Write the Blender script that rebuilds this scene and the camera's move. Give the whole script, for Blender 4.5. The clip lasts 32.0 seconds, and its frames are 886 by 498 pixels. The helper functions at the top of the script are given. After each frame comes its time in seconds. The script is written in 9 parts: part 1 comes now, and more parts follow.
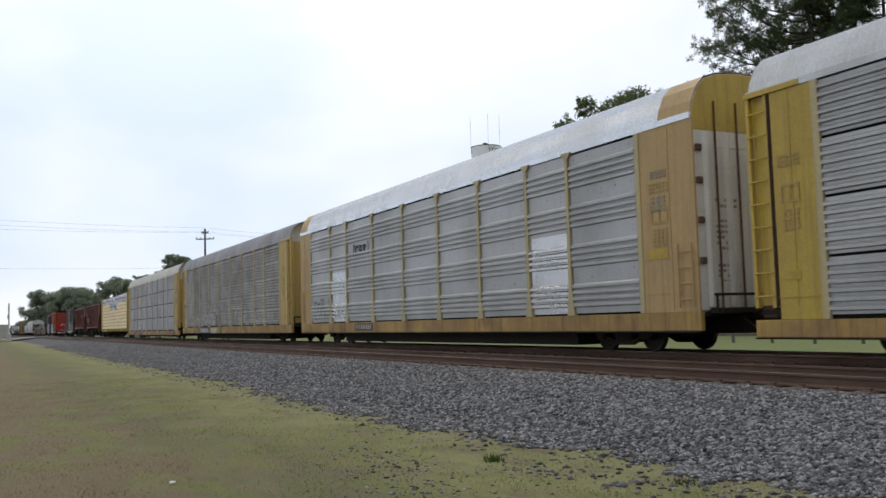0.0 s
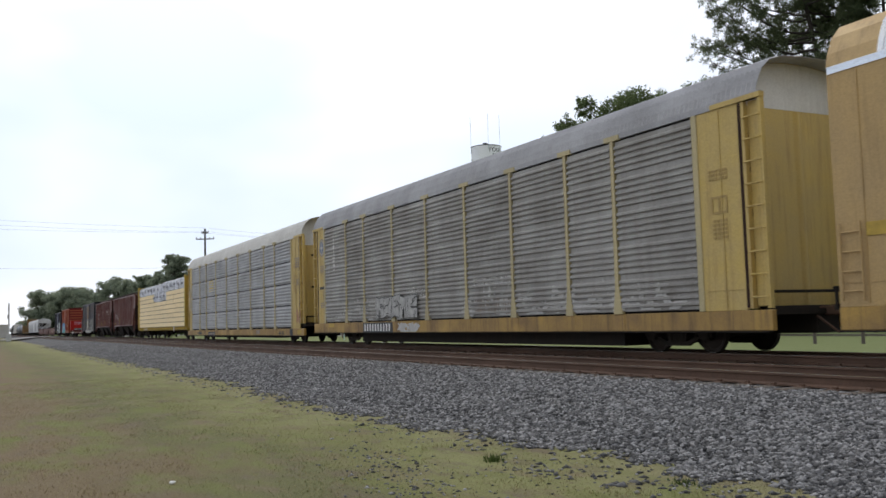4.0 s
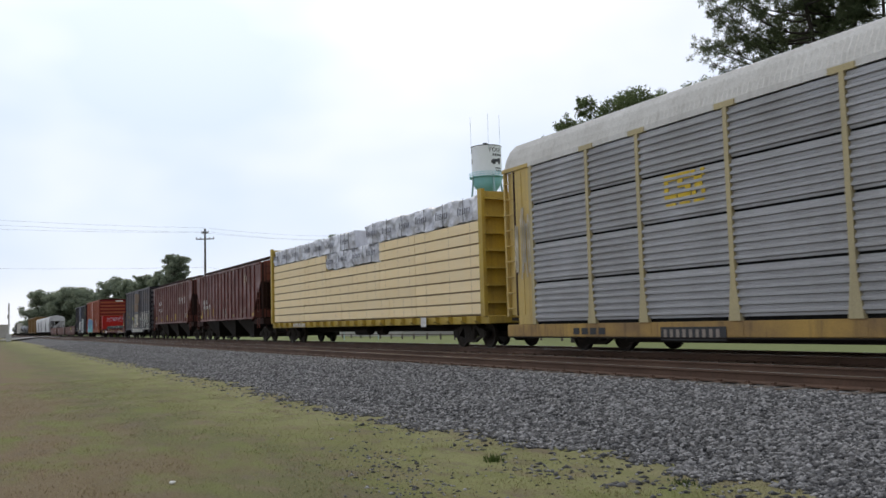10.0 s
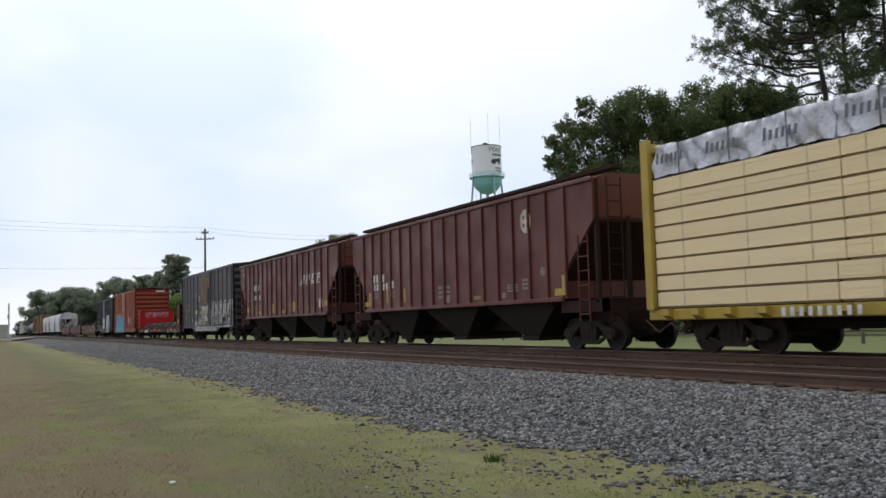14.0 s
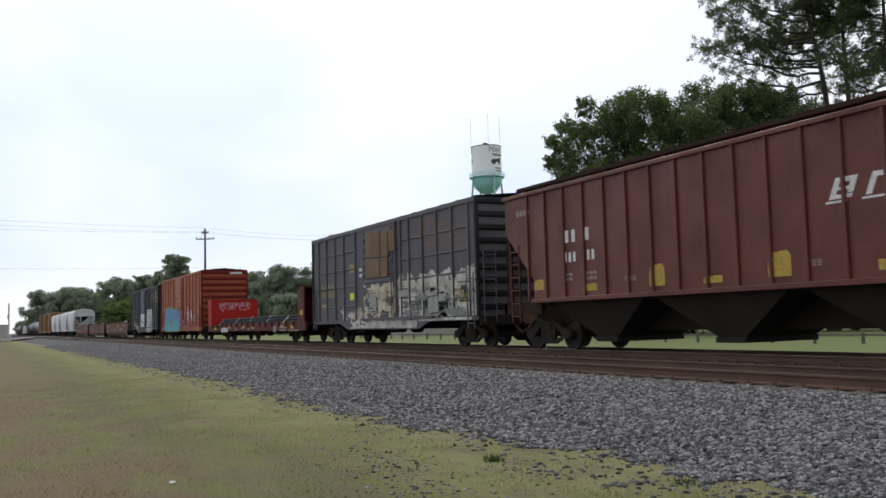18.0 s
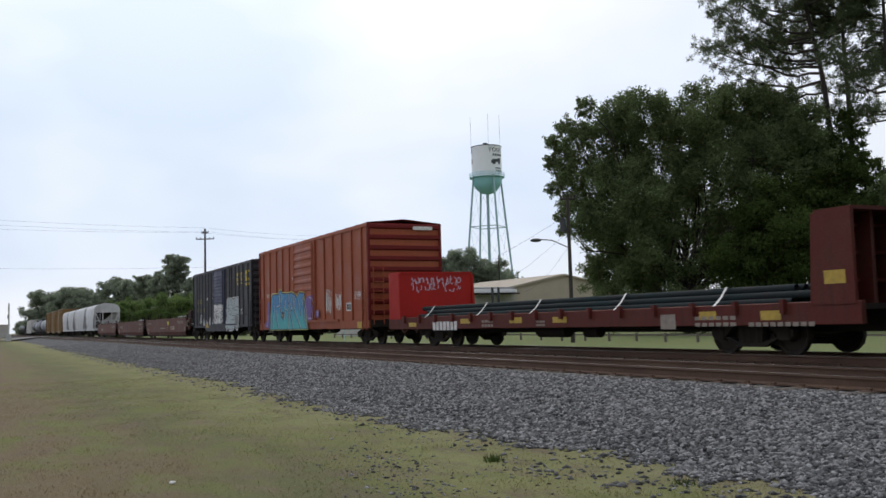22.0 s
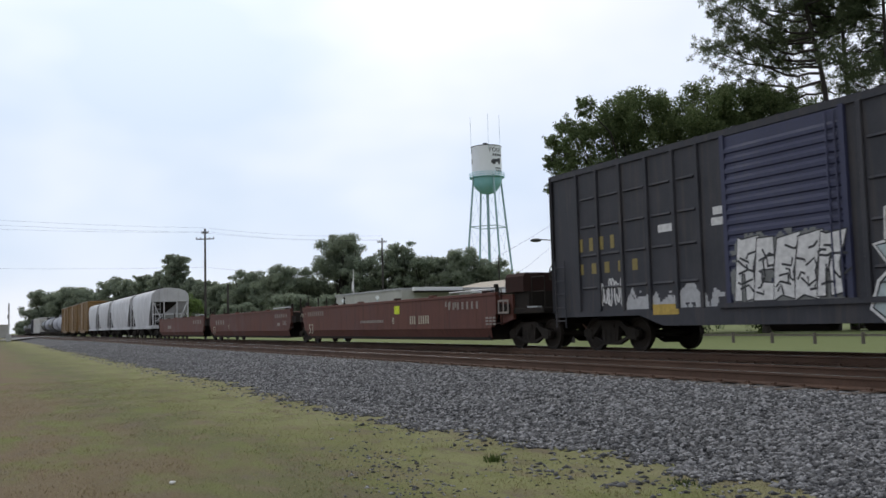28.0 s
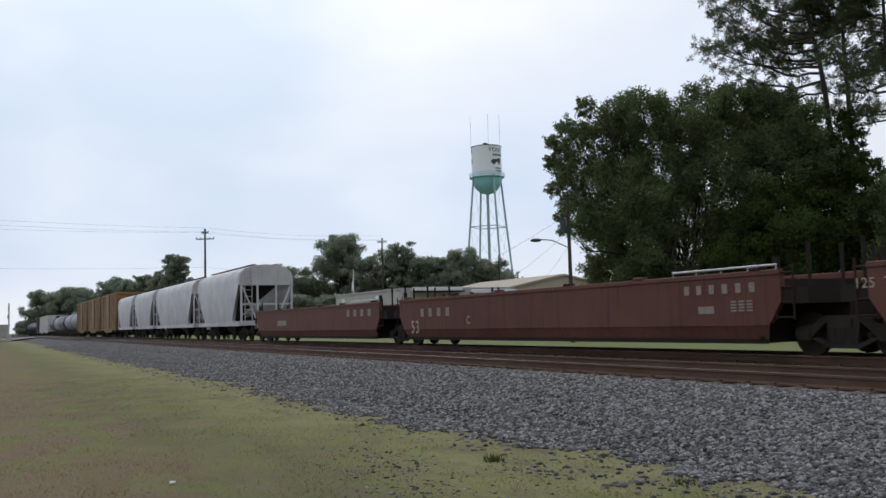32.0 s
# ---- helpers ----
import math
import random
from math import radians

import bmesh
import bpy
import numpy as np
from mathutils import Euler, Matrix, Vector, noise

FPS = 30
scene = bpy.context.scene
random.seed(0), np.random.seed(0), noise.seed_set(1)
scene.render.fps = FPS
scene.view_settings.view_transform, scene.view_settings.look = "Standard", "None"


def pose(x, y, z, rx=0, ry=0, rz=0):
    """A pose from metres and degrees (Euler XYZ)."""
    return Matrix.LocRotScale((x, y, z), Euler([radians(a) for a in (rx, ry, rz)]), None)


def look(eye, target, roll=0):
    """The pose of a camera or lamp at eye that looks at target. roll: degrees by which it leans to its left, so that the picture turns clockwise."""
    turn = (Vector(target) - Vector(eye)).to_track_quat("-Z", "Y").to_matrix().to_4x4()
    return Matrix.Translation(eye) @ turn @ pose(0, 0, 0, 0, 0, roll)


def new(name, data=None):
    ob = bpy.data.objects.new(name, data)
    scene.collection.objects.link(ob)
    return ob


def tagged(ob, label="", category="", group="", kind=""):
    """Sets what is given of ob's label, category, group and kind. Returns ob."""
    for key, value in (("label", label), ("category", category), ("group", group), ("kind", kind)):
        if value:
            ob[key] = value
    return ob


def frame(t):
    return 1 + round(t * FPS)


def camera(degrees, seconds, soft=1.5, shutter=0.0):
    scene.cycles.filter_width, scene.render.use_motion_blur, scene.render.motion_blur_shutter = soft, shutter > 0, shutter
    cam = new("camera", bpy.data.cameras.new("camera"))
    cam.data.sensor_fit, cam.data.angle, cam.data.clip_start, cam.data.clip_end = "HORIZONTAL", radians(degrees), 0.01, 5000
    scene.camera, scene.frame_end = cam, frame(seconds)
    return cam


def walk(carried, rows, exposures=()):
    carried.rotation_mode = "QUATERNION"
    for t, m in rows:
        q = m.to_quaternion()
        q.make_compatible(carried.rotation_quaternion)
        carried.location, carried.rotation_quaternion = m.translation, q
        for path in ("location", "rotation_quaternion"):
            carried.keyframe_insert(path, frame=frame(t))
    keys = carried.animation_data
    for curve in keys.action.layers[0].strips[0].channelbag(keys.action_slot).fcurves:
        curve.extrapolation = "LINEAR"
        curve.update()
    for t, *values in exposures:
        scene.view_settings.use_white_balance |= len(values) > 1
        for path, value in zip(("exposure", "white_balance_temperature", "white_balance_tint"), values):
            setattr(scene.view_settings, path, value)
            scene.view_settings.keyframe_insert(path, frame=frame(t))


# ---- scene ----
# The camera stands still beside a double track; z = 0 is the top of the rails, the train runs towards +x.
cam = camera(51.93, 32.0, soft=1.55, shutter=0.15)
EYE = (0.0, 0.0, 0.846)
VIEW = look(EYE, (-88.850, 45.197, 0.846 + 7.930), -1.58)
walk(cam, [(0.0, VIEW), (32.0, VIEW)],
     [(0.0, 0.10, 7200, 10), (3.0, 0.19, 7200, 10), (6.0, 0.24, 7250, 10), (9.0, 0.15, 7200, 10), (10.5, 0.05, 7150, 10), (12.0, 0.0, 7100, 10), (14.0, 0.08, 7200, 10), (17.0, 0.20, 7250, 10), (18.0, 0.17, 7250, 10), (20.0, 0.10, 7200, 10),
      (21.5, 0.0, 7050, 10), (23.0, 0.03, 7050, 10), (24.0, 0.14, 7000, 10), (25.0, 0.15, 7100, 10), (28.0, 0.0, 7000, 10), (31.0, -0.10, 6950, 10), (32.0, -0.10, 6950, 10)])

# ---- world and sun: a bright overcast sky ----
world = bpy.data.worlds.new("overcast_sky")
scene.world = world
world.use_nodes = True
wt = world.node_tree
wt.nodes.clear()
w_out = wt.nodes.new("ShaderNodeOutputWorld")
w_bg = wt.nodes.new("ShaderNodeBackground")
w_sky = wt.nodes.new("ShaderNodeTexSky")
w_sky.sky_type = "NISHITA"
w_sky.sun_disc = False
w_sky.sun_elevation = radians(44)
w_sky.sun_rotation = radians(-79.5)
w_sky.dust_density = 2.0
w_co = wt.nodes.new("ShaderNodeTexCoord")
w_map = wt.nodes.new("ShaderNodeMapping")
w_map.inputs["Scale"].default_value = (1.0, 1.0, 2.0)
w_map.inputs["Location"].default_value = (0.35, 0.2, 0.1)
w_noise = wt.nodes.new("ShaderNodeTexNoise")
w_noise.inputs["Scale"].default_value = 1.5
w_noise.inputs["Detail"].default_value = 4.0
w_noise.inputs["Roughness"].default_value = 0.5
w_ramp = wt.nodes.new("ShaderNodeValToRGB")
w_ramp.color_ramp.elements[0].position = 0.34
w_ramp.color_ramp.elements[0].color = (0.60, 0.735, 0.93, 1)
w_ramp.color_ramp.elements[1].position = 0.60
w_ramp.color_ramp.elements[1].color = (1.0, 1.03, 1.08, 1)
w_scale = wt.nodes.new("ShaderNodeVectorMath")
w_scale.operation = "SCALE"
w_scale.inputs["Scale"].default_value = 0.09
w_mix = wt.nodes.new("ShaderNodeMix")
w_mix.data_type = "RGBA"
w_mix.inputs["Factor"].default_value = 0.88
wt.links.new(w_co.outputs["Generated"], w_map.inputs["Vector"])
wt.links.new(w_map.outputs["Vector"], w_noise.inputs["Vector"])
wt.links.new(w_noise.outputs["Fac"], w_ramp.inputs["Fac"])
wt.links.new(w_sky.outputs["Color"], w_scale.inputs[0])
wt.links.new(w_scale.outputs["Vector"], w_mix.inputs["A"])
wt.links.new(w_ramp.outputs["Color"], w_mix.inputs["B"])
SUN_DIR = Vector((-0.70, 0.13, 0.70)).normalized()     # from the place to the veiled sun
w_dot = wt.nodes.new("ShaderNodeVectorMath")
w_dot.operation = "DOT_PRODUCT"
w_dot.inputs[1].default_value = SUN_DIR
w_half = wt.nodes.new("ShaderNodeMath")
w_half.operation = "MULTIPLY_ADD"
w_half.inputs[1].default_value, w_half.inputs[2].default_value = 0.5, 0.5
w_glow = wt.nodes.new("ShaderNodeValToRGB")     # cloud brightness by the angle from the sun
w_glow.color_ramp.interpolation = "EASE"
for k, (at, v) in enumerate(((0.0, 0.32), (0.30, 0.60), (0.52, 1.12), (0.76, 0.98), (0.90, 1.12), (0.97, 1.28))):
    el = w_glow.color_ramp.elements[k] if k < 2 else w_glow.color_ramp.elements.new(at)
    el.position = at
    el.color = (v, v, v, 1)
w_norm = wt.nodes.new("ShaderNodeVectorMath")
w_norm.operation = "NORMALIZE"
wt.links.new(w_co.outputs["Generated"], w_norm.inputs[0])
wt.links.new(w_norm.outputs["Vector"], w_dot.inputs[0])
wt.links.new(w_dot.outputs["Value"], w_half.inputs[0])
wt.links.new(w_half.outputs[0], w_glow.inputs["Fac"])
w_tint = wt.nodes.new("ShaderNodeValToRGB")     # thinner, bluer cloud away from the sun
w_tint.color_ramp.interpolation = "EASE"
for k, (at, c) in enumerate(((0.50, (0.97, 0.98, 1.0)), (0.955, (1.0, 1.0, 1.0)), (0.86, (0.82, 0.885, 1.0)), (0.76, (0.88, 0.92, 1.0)))):
    el = w_tint.color_ramp.elements[k] if k < 2 else w_tint.color_ramp.elements.new(at)
    el.position, el.color = at, (*c, 1)
w_cloud = wt.nodes.new("ShaderNodeMix")
w_cloud.data_type = "RGBA"
w_cloud.blend_type = "MULTIPLY"
w_cloud.inputs["Factor"].default_value = 1.0
wt.links.new(w_half.outputs[0], w_tint.inputs["Fac"])
wt.links.new(w_mix.outputs["Result"], w_cloud.inputs["A"])
wt.links.new(w_tint.outputs["Color"], w_cloud.inputs["B"])
wt.links.new(w_cloud.outputs["Result"], w_bg.inputs["Color"])
wt.links.new(w_glow.outputs["Color"], w_bg.inputs["Strength"])
wt.links.new(w_bg.outputs["Background"], w_out.inputs["Surface"])

sun_data = bpy.data.lights.new("sun", "SUN")
sun_data.energy = 0.7
sun_data.angle = radians(25)
sun_data.color = (1.0, 0.97, 0.92)
sun = new("sun", sun_data)
sun.matrix_world = look(SUN_DIR * 60, (0, 0, 0))

# ---- helpers of this scene ----
TRACK_Y = 14.9      # centre of the track that the train runs on
NEAR_Y = 10.75      # centre of the empty track
HW = 1.6            # half width of a freight car


def mesh_of(name, bm):
    me = bpy.data.meshes.new(name)
    bm.to_mesh(me)
    bm.free()
    return me


def put(name, me, material, parent=None, label="", at=None):
    if material is not None and not me.materials:
        me.materials.append(material)
    ob = new(name, me)
    if parent is not None:
        ob.parent = parent
    if at is not None:
        ob.matrix_basis = at
    if label:
        ob["label"] = label
    return ob


def part(name, bm, material, parent, label="", at=None):
    """Links a bmesh as one mesh object under a thing or a part."""
    return put(name, mesh_of(name, bm), material, parent, label, at)


def data_mesh(name, verts, faces):
    me = bpy.data.meshes.new(name)
    me.from_pydata(verts, [], faces)
    return me


def box(bm, x0, x1, y0, y1, z0, z1):
    v = [bm.verts.new((x, y, z)) for z in (z0, z1) for y in (y0, y1) for x in (x0, x1)]
    for f in ((0, 2, 3, 1), (4, 5, 7, 6), (0, 1, 5, 4), (2, 6, 7, 3), (0, 4, 6, 2), (1, 3, 7, 5)):
        bm.faces.new([v[i] for i in f])
    return v


def bevel(bm, width=0.02, segs=1):
    bmesh.ops.bevel(bm, geom=bm.edges[:], offset=width, segments=segs, affect="EDGES", clamp_overlap=True)


def rod(bm, a, b, r, seg=8, r2=None):
    """A round bar from a to b."""
    a, b = Vector(a), Vector(b)
    m = Matrix.Translation((a + b) / 2) @ (b - a).to_track_quat("Z", "Y").to_matrix().to_4x4()
    bmesh.ops.create_cone(bm, cap_ends=True, segments=seg, radius1=r, radius2=r if r2 is None else r2, depth=(b - a).length, matrix=m)


def extrude_poly(bm, pts, axis, a, b):
    """A closed outline drawn in the two other axes, extruded along axis from a to b."""
    def at(p, q):
        return {"x": (q, p[0], p[1]), "y": (p[0], q, p[1]), "z": (p[0], p[1], q)}[axis]
    lo = [bm.verts.new(at(p, a)) for p in pts]
    hi = [bm.verts.new(at(p, b)) for p in pts]
    n = len(pts)
    for i in range(n):
        bm.faces.new((lo[i], lo[(i + 1) % n], hi[(i + 1) % n], hi[i]))
    bm.faces.new(lo[::-1])
    bm.faces.new(hi)
    bmesh.ops.recalc_face_normals(bm, faces=bm.faces[:])


def sheet(bm, rows):
    """A skin over rows of points, all of one length."""
    vs = [[bm.verts.new(p) for p in r] for r in rows]
    for r0, r1 in zip(vs, vs[1:]):
        for i in range(len(r0) - 1):
            bm.faces.new((r0[i], r0[i + 1], r1[i + 1], r1[i]))


# ---- materials ----
def nodes_of(name):
    m = bpy.data.materials.new(name)
    m.use_nodes = True
    t = m.node_tree
    return m, t, t.nodes["Principled BSDF"]


def n_noise(t, vec, scale, detail=4.0, rough=0.55):
    n = t.nodes.new("ShaderNodeTexNoise")
    n.inputs["Scale"].default_value = scale
    n.inputs["Detail"].default_value = detail
    n.inputs["Roughness"].default_value = rough
    t.links.new(vec, n.inputs["Vector"])
    return n.outputs["Fac"]


def n_ramp(t, fac, a, b):
    n = t.nodes.new("ShaderNodeMapRange")
    n.inputs["From Min"].default_value, n.inputs["From Max"].default_value = a, b
    t.links.new(fac, n.inputs["Value"])
    return n.outputs["Result"]


def n_mix(t, fac, a, b, mode="MIX"):
    n = t.nodes.new("ShaderNodeMix")
    n.data_type = "RGBA"
    n.blend_type = mode
    for sock, val in (("Factor", fac), ("A", a), ("B", b)):
        if isinstance(val, (int, float)):
            n.inputs[sock].default_value = val
        elif isinstance(val, tuple):
            n.inputs[sock].default_value = (*val, 1.0)
        else:
            t.links.new(val, n.inputs[sock])
    return n.outputs["Result"]


def n_scaled(t, vec, s):
    n = t.nodes.new("ShaderNodeMapping")
    n.inputs["Scale"].default_value = s
    t.links.new(vec, n.inputs["Vector"])
    return n.outputs["Vector"]


def n_bump(t, bsdf, height, strength, distance=0.01):
    n = t.nodes.new("ShaderNodeBump")
    n.inputs["Strength"].default_value = strength
    n.inputs["Distance"].default_value = distance
    t.links.new(height, n.inputs["Height"])
    t.links.new(n.outputs["Normal"], bsdf.inputs["Normal"])


def paint(name, base, faded, dirt, rough=0.6, metal=0.0, patch=0.9, streak=0.5, bump=0.25, spread=0.12):
    """Weathered paint or metal: fading in patches, dirt running down in streaks, fine grain."""
    m, t, b = nodes_of(name)
    co = t.nodes.new("ShaderNodeTexCoord").outputs["Object"]
    info = t.nodes.new("ShaderNodeObjectInfo")
    big = n_ramp(t, n_noise(t, co, patch, 6.0), 0.35, 0.68)
    col = n_mix(t, big, base, faded)
    run = n_ramp(t, n_noise(t, n_scaled(t, co, (7.0, 7.0, 0.45)), 1.0, 5.0, 0.65), 0.5, 0.78)
    mul = t.nodes.new("ShaderNodeMath")
    mul.operation = "MULTIPLY"
    mul.inputs[1].default_value = streak
    t.links.new(run, mul.inputs[0])
    col = n_mix(t, mul.outputs[0], col, dirt)
    grain = n_noise(t, co, 38.0, 3.0)
    col = n_mix(t, 0.35, col, n_mix(t, n_ramp(t, grain, 0.3, 0.7), (0.55, 0.55, 0.55), (1.25, 1.25, 1.25)), "MULTIPLY")
    vary = n_ramp(t, info.outputs["Random"], 0.0, 1.0)
    col = n_mix(t, spread, col, n_mix(t, vary, (0.5, 0.5, 0.5), (1.35, 1.35, 1.35)), "MULTIPLY")
    t.links.new(col, b.inputs["Base Color"])
    r = t.nodes.new("ShaderNodeMapRange")
    r.inputs["To Min"].default_value, r.inputs["To Max"].default_value = max(0.08, rough - 0.12), min(1.0, rough + 0.15)
    t.links.new(big, r.inputs["Value"])
    t.links.new(r.outputs["Result"], b.inputs["Roughness"])
    b.inputs["Metallic"].default_value = metal
    n_bump(t, b, grain, bump, 0.004)
    return m


def plain(name, col, rough=0.7, metal=0.0, vary=0.3, scale=6.0):
    m, t, b = nodes_of(name)
    co = t.nodes.new("ShaderNodeTexCoord").outputs["Object"]
    n = n_noise(t, co, scale, 5.0)
    lo, hi = tuple(c * (1 - vary) for c in col), tuple(min(1.0, c * (1 + vary)) for c in col)
    t.links.new(n_mix(t, n_ramp(t, n, 0.3, 0.7), lo, hi), b.inputs["Base Color"])
    b.inputs["Roughness"].default_value = rough
    b.inputs["Metallic"].default_value = metal
    n_bump(t, b, n_noise(t, co, scale * 8, 3.0), 0.2, 0.005)
    return m


YELLOW = paint("yellow_paint", (0.50, 0.345, 0.045), (0.43, 0.30, 0.07), (0.14, 0.085, 0.035), 0.6, streak=0.45, patch=1.2)
POST = paint("pale_yellow_post", (0.47, 0.385, 0.20), (0.42, 0.36, 0.22), (0.16, 0.11, 0.06), 0.6, streak=0.3)
TAN = paint("tan_yellow_paint", (0.47, 0.31, 0.125), (0.41, 0.285, 0.145), (0.17, 0.105, 0.05), 0.65, streak=0.5)
SILVER = paint("silver_panel", (0.43, 0.43, 0.43), (0.36, 0.36, 0.355), (0.25, 0.235, 0.21), 0.42, 0.45, streak=0.3, spread=0.22, patch=0.5)
DULL = paint("dull_galvanised", (0.335, 0.325, 0.31), (0.255, 0.243, 0.23), (0.155, 0.135, 0.118), 0.6, 0.15, streak=0.5, spread=0.2)
GREY = paint("grey_panel", (0.37, 0.37, 0.385), (0.33, 0.33, 0.338), (0.23, 0.21, 0.19), 0.5, 0.25, streak=0.25, spread=0.14)
ROOF = paint("roof_galvanised", (0.60, 0.61, 0.62), (0.50, 0.50, 0.50), (0.3, 0.28, 0.26), 0.45, 0.4, streak=0.2)
ROOF_DARK = paint("roof_weathered", (0.40, 0.40, 0.42), (0.32, 0.32, 0.335), (0.20, 0.185, 0.17), 0.6, 0.15, streak=0.3)
WHITE = paint("off_white_paint", (0.66, 0.65, 0.63), (0.58, 0.57, 0.55), (0.26, 0.23, 0.2), 0.6, streak=0.35)
HOPPER = paint("hopper_brown", (0.150, 0.038, 0.026), (0.105, 0.030, 0.024), (0.055, 0.022, 0.018), 0.46, streak=0.45, bump=0.5)
BLACKCAR = paint("dark_blue_grey", (0.034, 0.035, 0.043), (0.064, 0.064, 0.074), (0.11, 0.09, 0.075), 0.62, streak=0.55, patch=1.3)
WEATHERED = paint("weathered_purple_grey", (0.072, 0.070, 0.085), (0.130, 0.124, 0.138), (0.15, 0.125, 0.105), 0.62, streak=0.6, patch=1.1)
# darker copy of the boxcar paint: shade of the car ends put into the colour
SHADED_DARK = paint("shaded_dark_car_end", (0.016, 0.016, 0.020), (0.030, 0.029, 0.033), (0.04, 0.032, 0.028), 0.75, streak=0.5)
BLUEDOOR = paint("dark_blue_door", (0.032, 0.036, 0.085), (0.048, 0.052, 0.100), (0.055, 0.05, 0.045), 0.6, streak=0.3)
ORANGE = paint("orange_red_paint", (0.29, 0.066, 0.028), (0.32, 0.090, 0.044), (0.15, 0.044, 0.025), 0.55, streak=0.4)
# unfaded red of the orange boxcar's ends, darkened in colour for their shade
SHADED_RED = paint("shaded_red_paint", (0.17, 0.014, 0.013), (0.135, 0.014, 0.014), (0.07, 0.018, 0.016), 0.6, streak=0.4)
REDFLAT = paint("red_paint", (0.100, 0.016, 0.012), (0.105, 0.036, 0.028), (0.04, 0.022, 0.017), 0.65, streak=0.6, patch=1.6)
BRIGHTRED = paint("fresh_red_paint", (0.38, 0.014, 0.010), (0.33, 0.018, 0.014), (0.16, 0.022, 0.018), 0.6, streak=0.25)
WELLRED = paint("well_brown", (0.112, 0.040, 0.030), (0.160, 0.074, 0.057), (0.045, 0.024, 0.020), 0.62, streak=0.7, patch=0.6)
LIGHTGREY = paint("light_grey_paint", (0.50, 0.51, 0.53), (0.44, 0.45, 0.46), (0.22, 0.2, 0.18), 0.5, streak=0.35)
MUSTARD = paint("mustard_paint", (0.24, 0.135, 0.038), (0.20, 0.118, 0.045), (0.1, 0.06, 0.03), 0.6, streak=0.4)
UNDER = paint("underframe_grime_and_shade", (0.022, 0.019, 0.017), (0.035, 0.029, 0.025), (0.06, 0.042, 0.03), 0.85, streak=0.3)
WHEEL = paint("wheel_steel", (0.03, 0.025, 0.022), (0.045, 0.036, 0.03), (0.07, 0.05, 0.036), 0.6, 0.4, streak=0.2)
TREAD = plain("bright_steel", (0.45, 0.44, 0.43), 0.25, 1.0, 0.15)
RUST = paint("rusty_steel", (0.115, 0.06, 0.037), (0.085, 0.05, 0.036), (0.05, 0.035, 0.03), 0.85, streak=0.3)
# near-black that stands for the shade in gaps and slots
GAP_SHADE = plain("gap_shade_black", (0.012, 0.012, 0.012), 0.9)
for m, gloss in ((UNDER, 0.12), (WHEEL, 0.2), (GAP_SHADE, 0.05), (BLACKCAR, 0.3), (WEATHERED, 0.3), (SHADED_DARK, 0.15), (HOPPER, 0.35), (WELLRED, 0.2), (REDFLAT, 0.2), (ORANGE, 0.25), (SHADED_RED, 0.2), (BRIGHTRED, 0.2)):
    m.node_tree.nodes["Principled BSDF"].inputs["Specular IOR Level"].default_value = gloss
# ---- ground, ballast and tracks ----
def ground_height(x, y):
    if y < 7.5:
        z = -0.62
    elif y < 20.0:
        z = -0.62 + 0.12 * (y - 7.5) / 12.5
    else:
        z = -0.5
    return z + 0.03 * noise.noise((x * 0.35, y * 0.35, 0.0)) + 0.012 * noise.noise((x * 1.7, y * 1.7, 4.0))


def grass_colours(t, co):
    """Patchy lawn: tan and dull green in large patches, yellow-green towards the ballast, greener beyond the tracks."""
    xyz = t.nodes.new("ShaderNodeSeparateXYZ")
    t.links.new(co, xyz.inputs[0])
    wob = n_noise(t, n_scaled(t, co, (0.35, 0.6, 1.0)), 1.0, 7.0, 0.66)
    band = t.nodes.new("ShaderNodeMath")
    band.operation = "MULTIPLY_ADD"
    band.inputs[1].default_value = 5.2
    t.links.new(wob, band.inputs[0])
    t.links.new(xyz.outputs["Y"], band.inputs[2])
    lawn = t.nodes.new("ShaderNodeValToRGB")
    for k, (y, c) in enumerate(((0.3, (0.170, 0.128, 0.078)), (1.5, (0.158, 0.124, 0.072)), (2.3, (0.126, 0.122, 0.060)), (3.0, (0.132, 0.134, 0.060)), (3.7, (0.165, 0.162, 0.070)), (4.6, (0.198, 0.202, 0.088)), (5.6, (0.205, 0.192, 0.102)))):
        el = lawn.color_ramp.elements[k] if k < 2 else lawn.color_ramp.elements.new(1.0)
        el.position = (y + 1.0) / 8.0
        el.color = (*c, 1)
    t.links.new(n_ramp(t, band.outputs[0], 1.6, 9.6), lawn.inputs["Fac"])
    col = lawn.outputs["Color"]
    c = n_ramp(t, n_noise(t, n_scaled(t, co, (0.45, 0.9, 1.0)), 1.2, 5.0, 0.6), 0.50, 0.66)
    col = n_mix(t, c, col, (0.148, 0.158, 0.058))
    c2 = n_ramp(t, n_noise(t, n_scaled(t, co, (0.8, 1.3, 1.0)), 1.6, 5.0, 0.6), 0.52, 0.72)
    col = n_mix(t, c2, col, (0.175, 0.140, 0.088))
    d = n_ramp(t, n_noise(t, n_scaled(t, co, (0.7, 1.3, 1.0)), 2.0, 6.0, 0.7), 0.53, 0.70)
    col = n_mix(t, d, col, (0.150, 0.122, 0.084))
    return n_mix(t, n_ramp(t, xyz.outputs["Y"], 17.0, 20.0), col, (0.155, 0.180, 0.075))


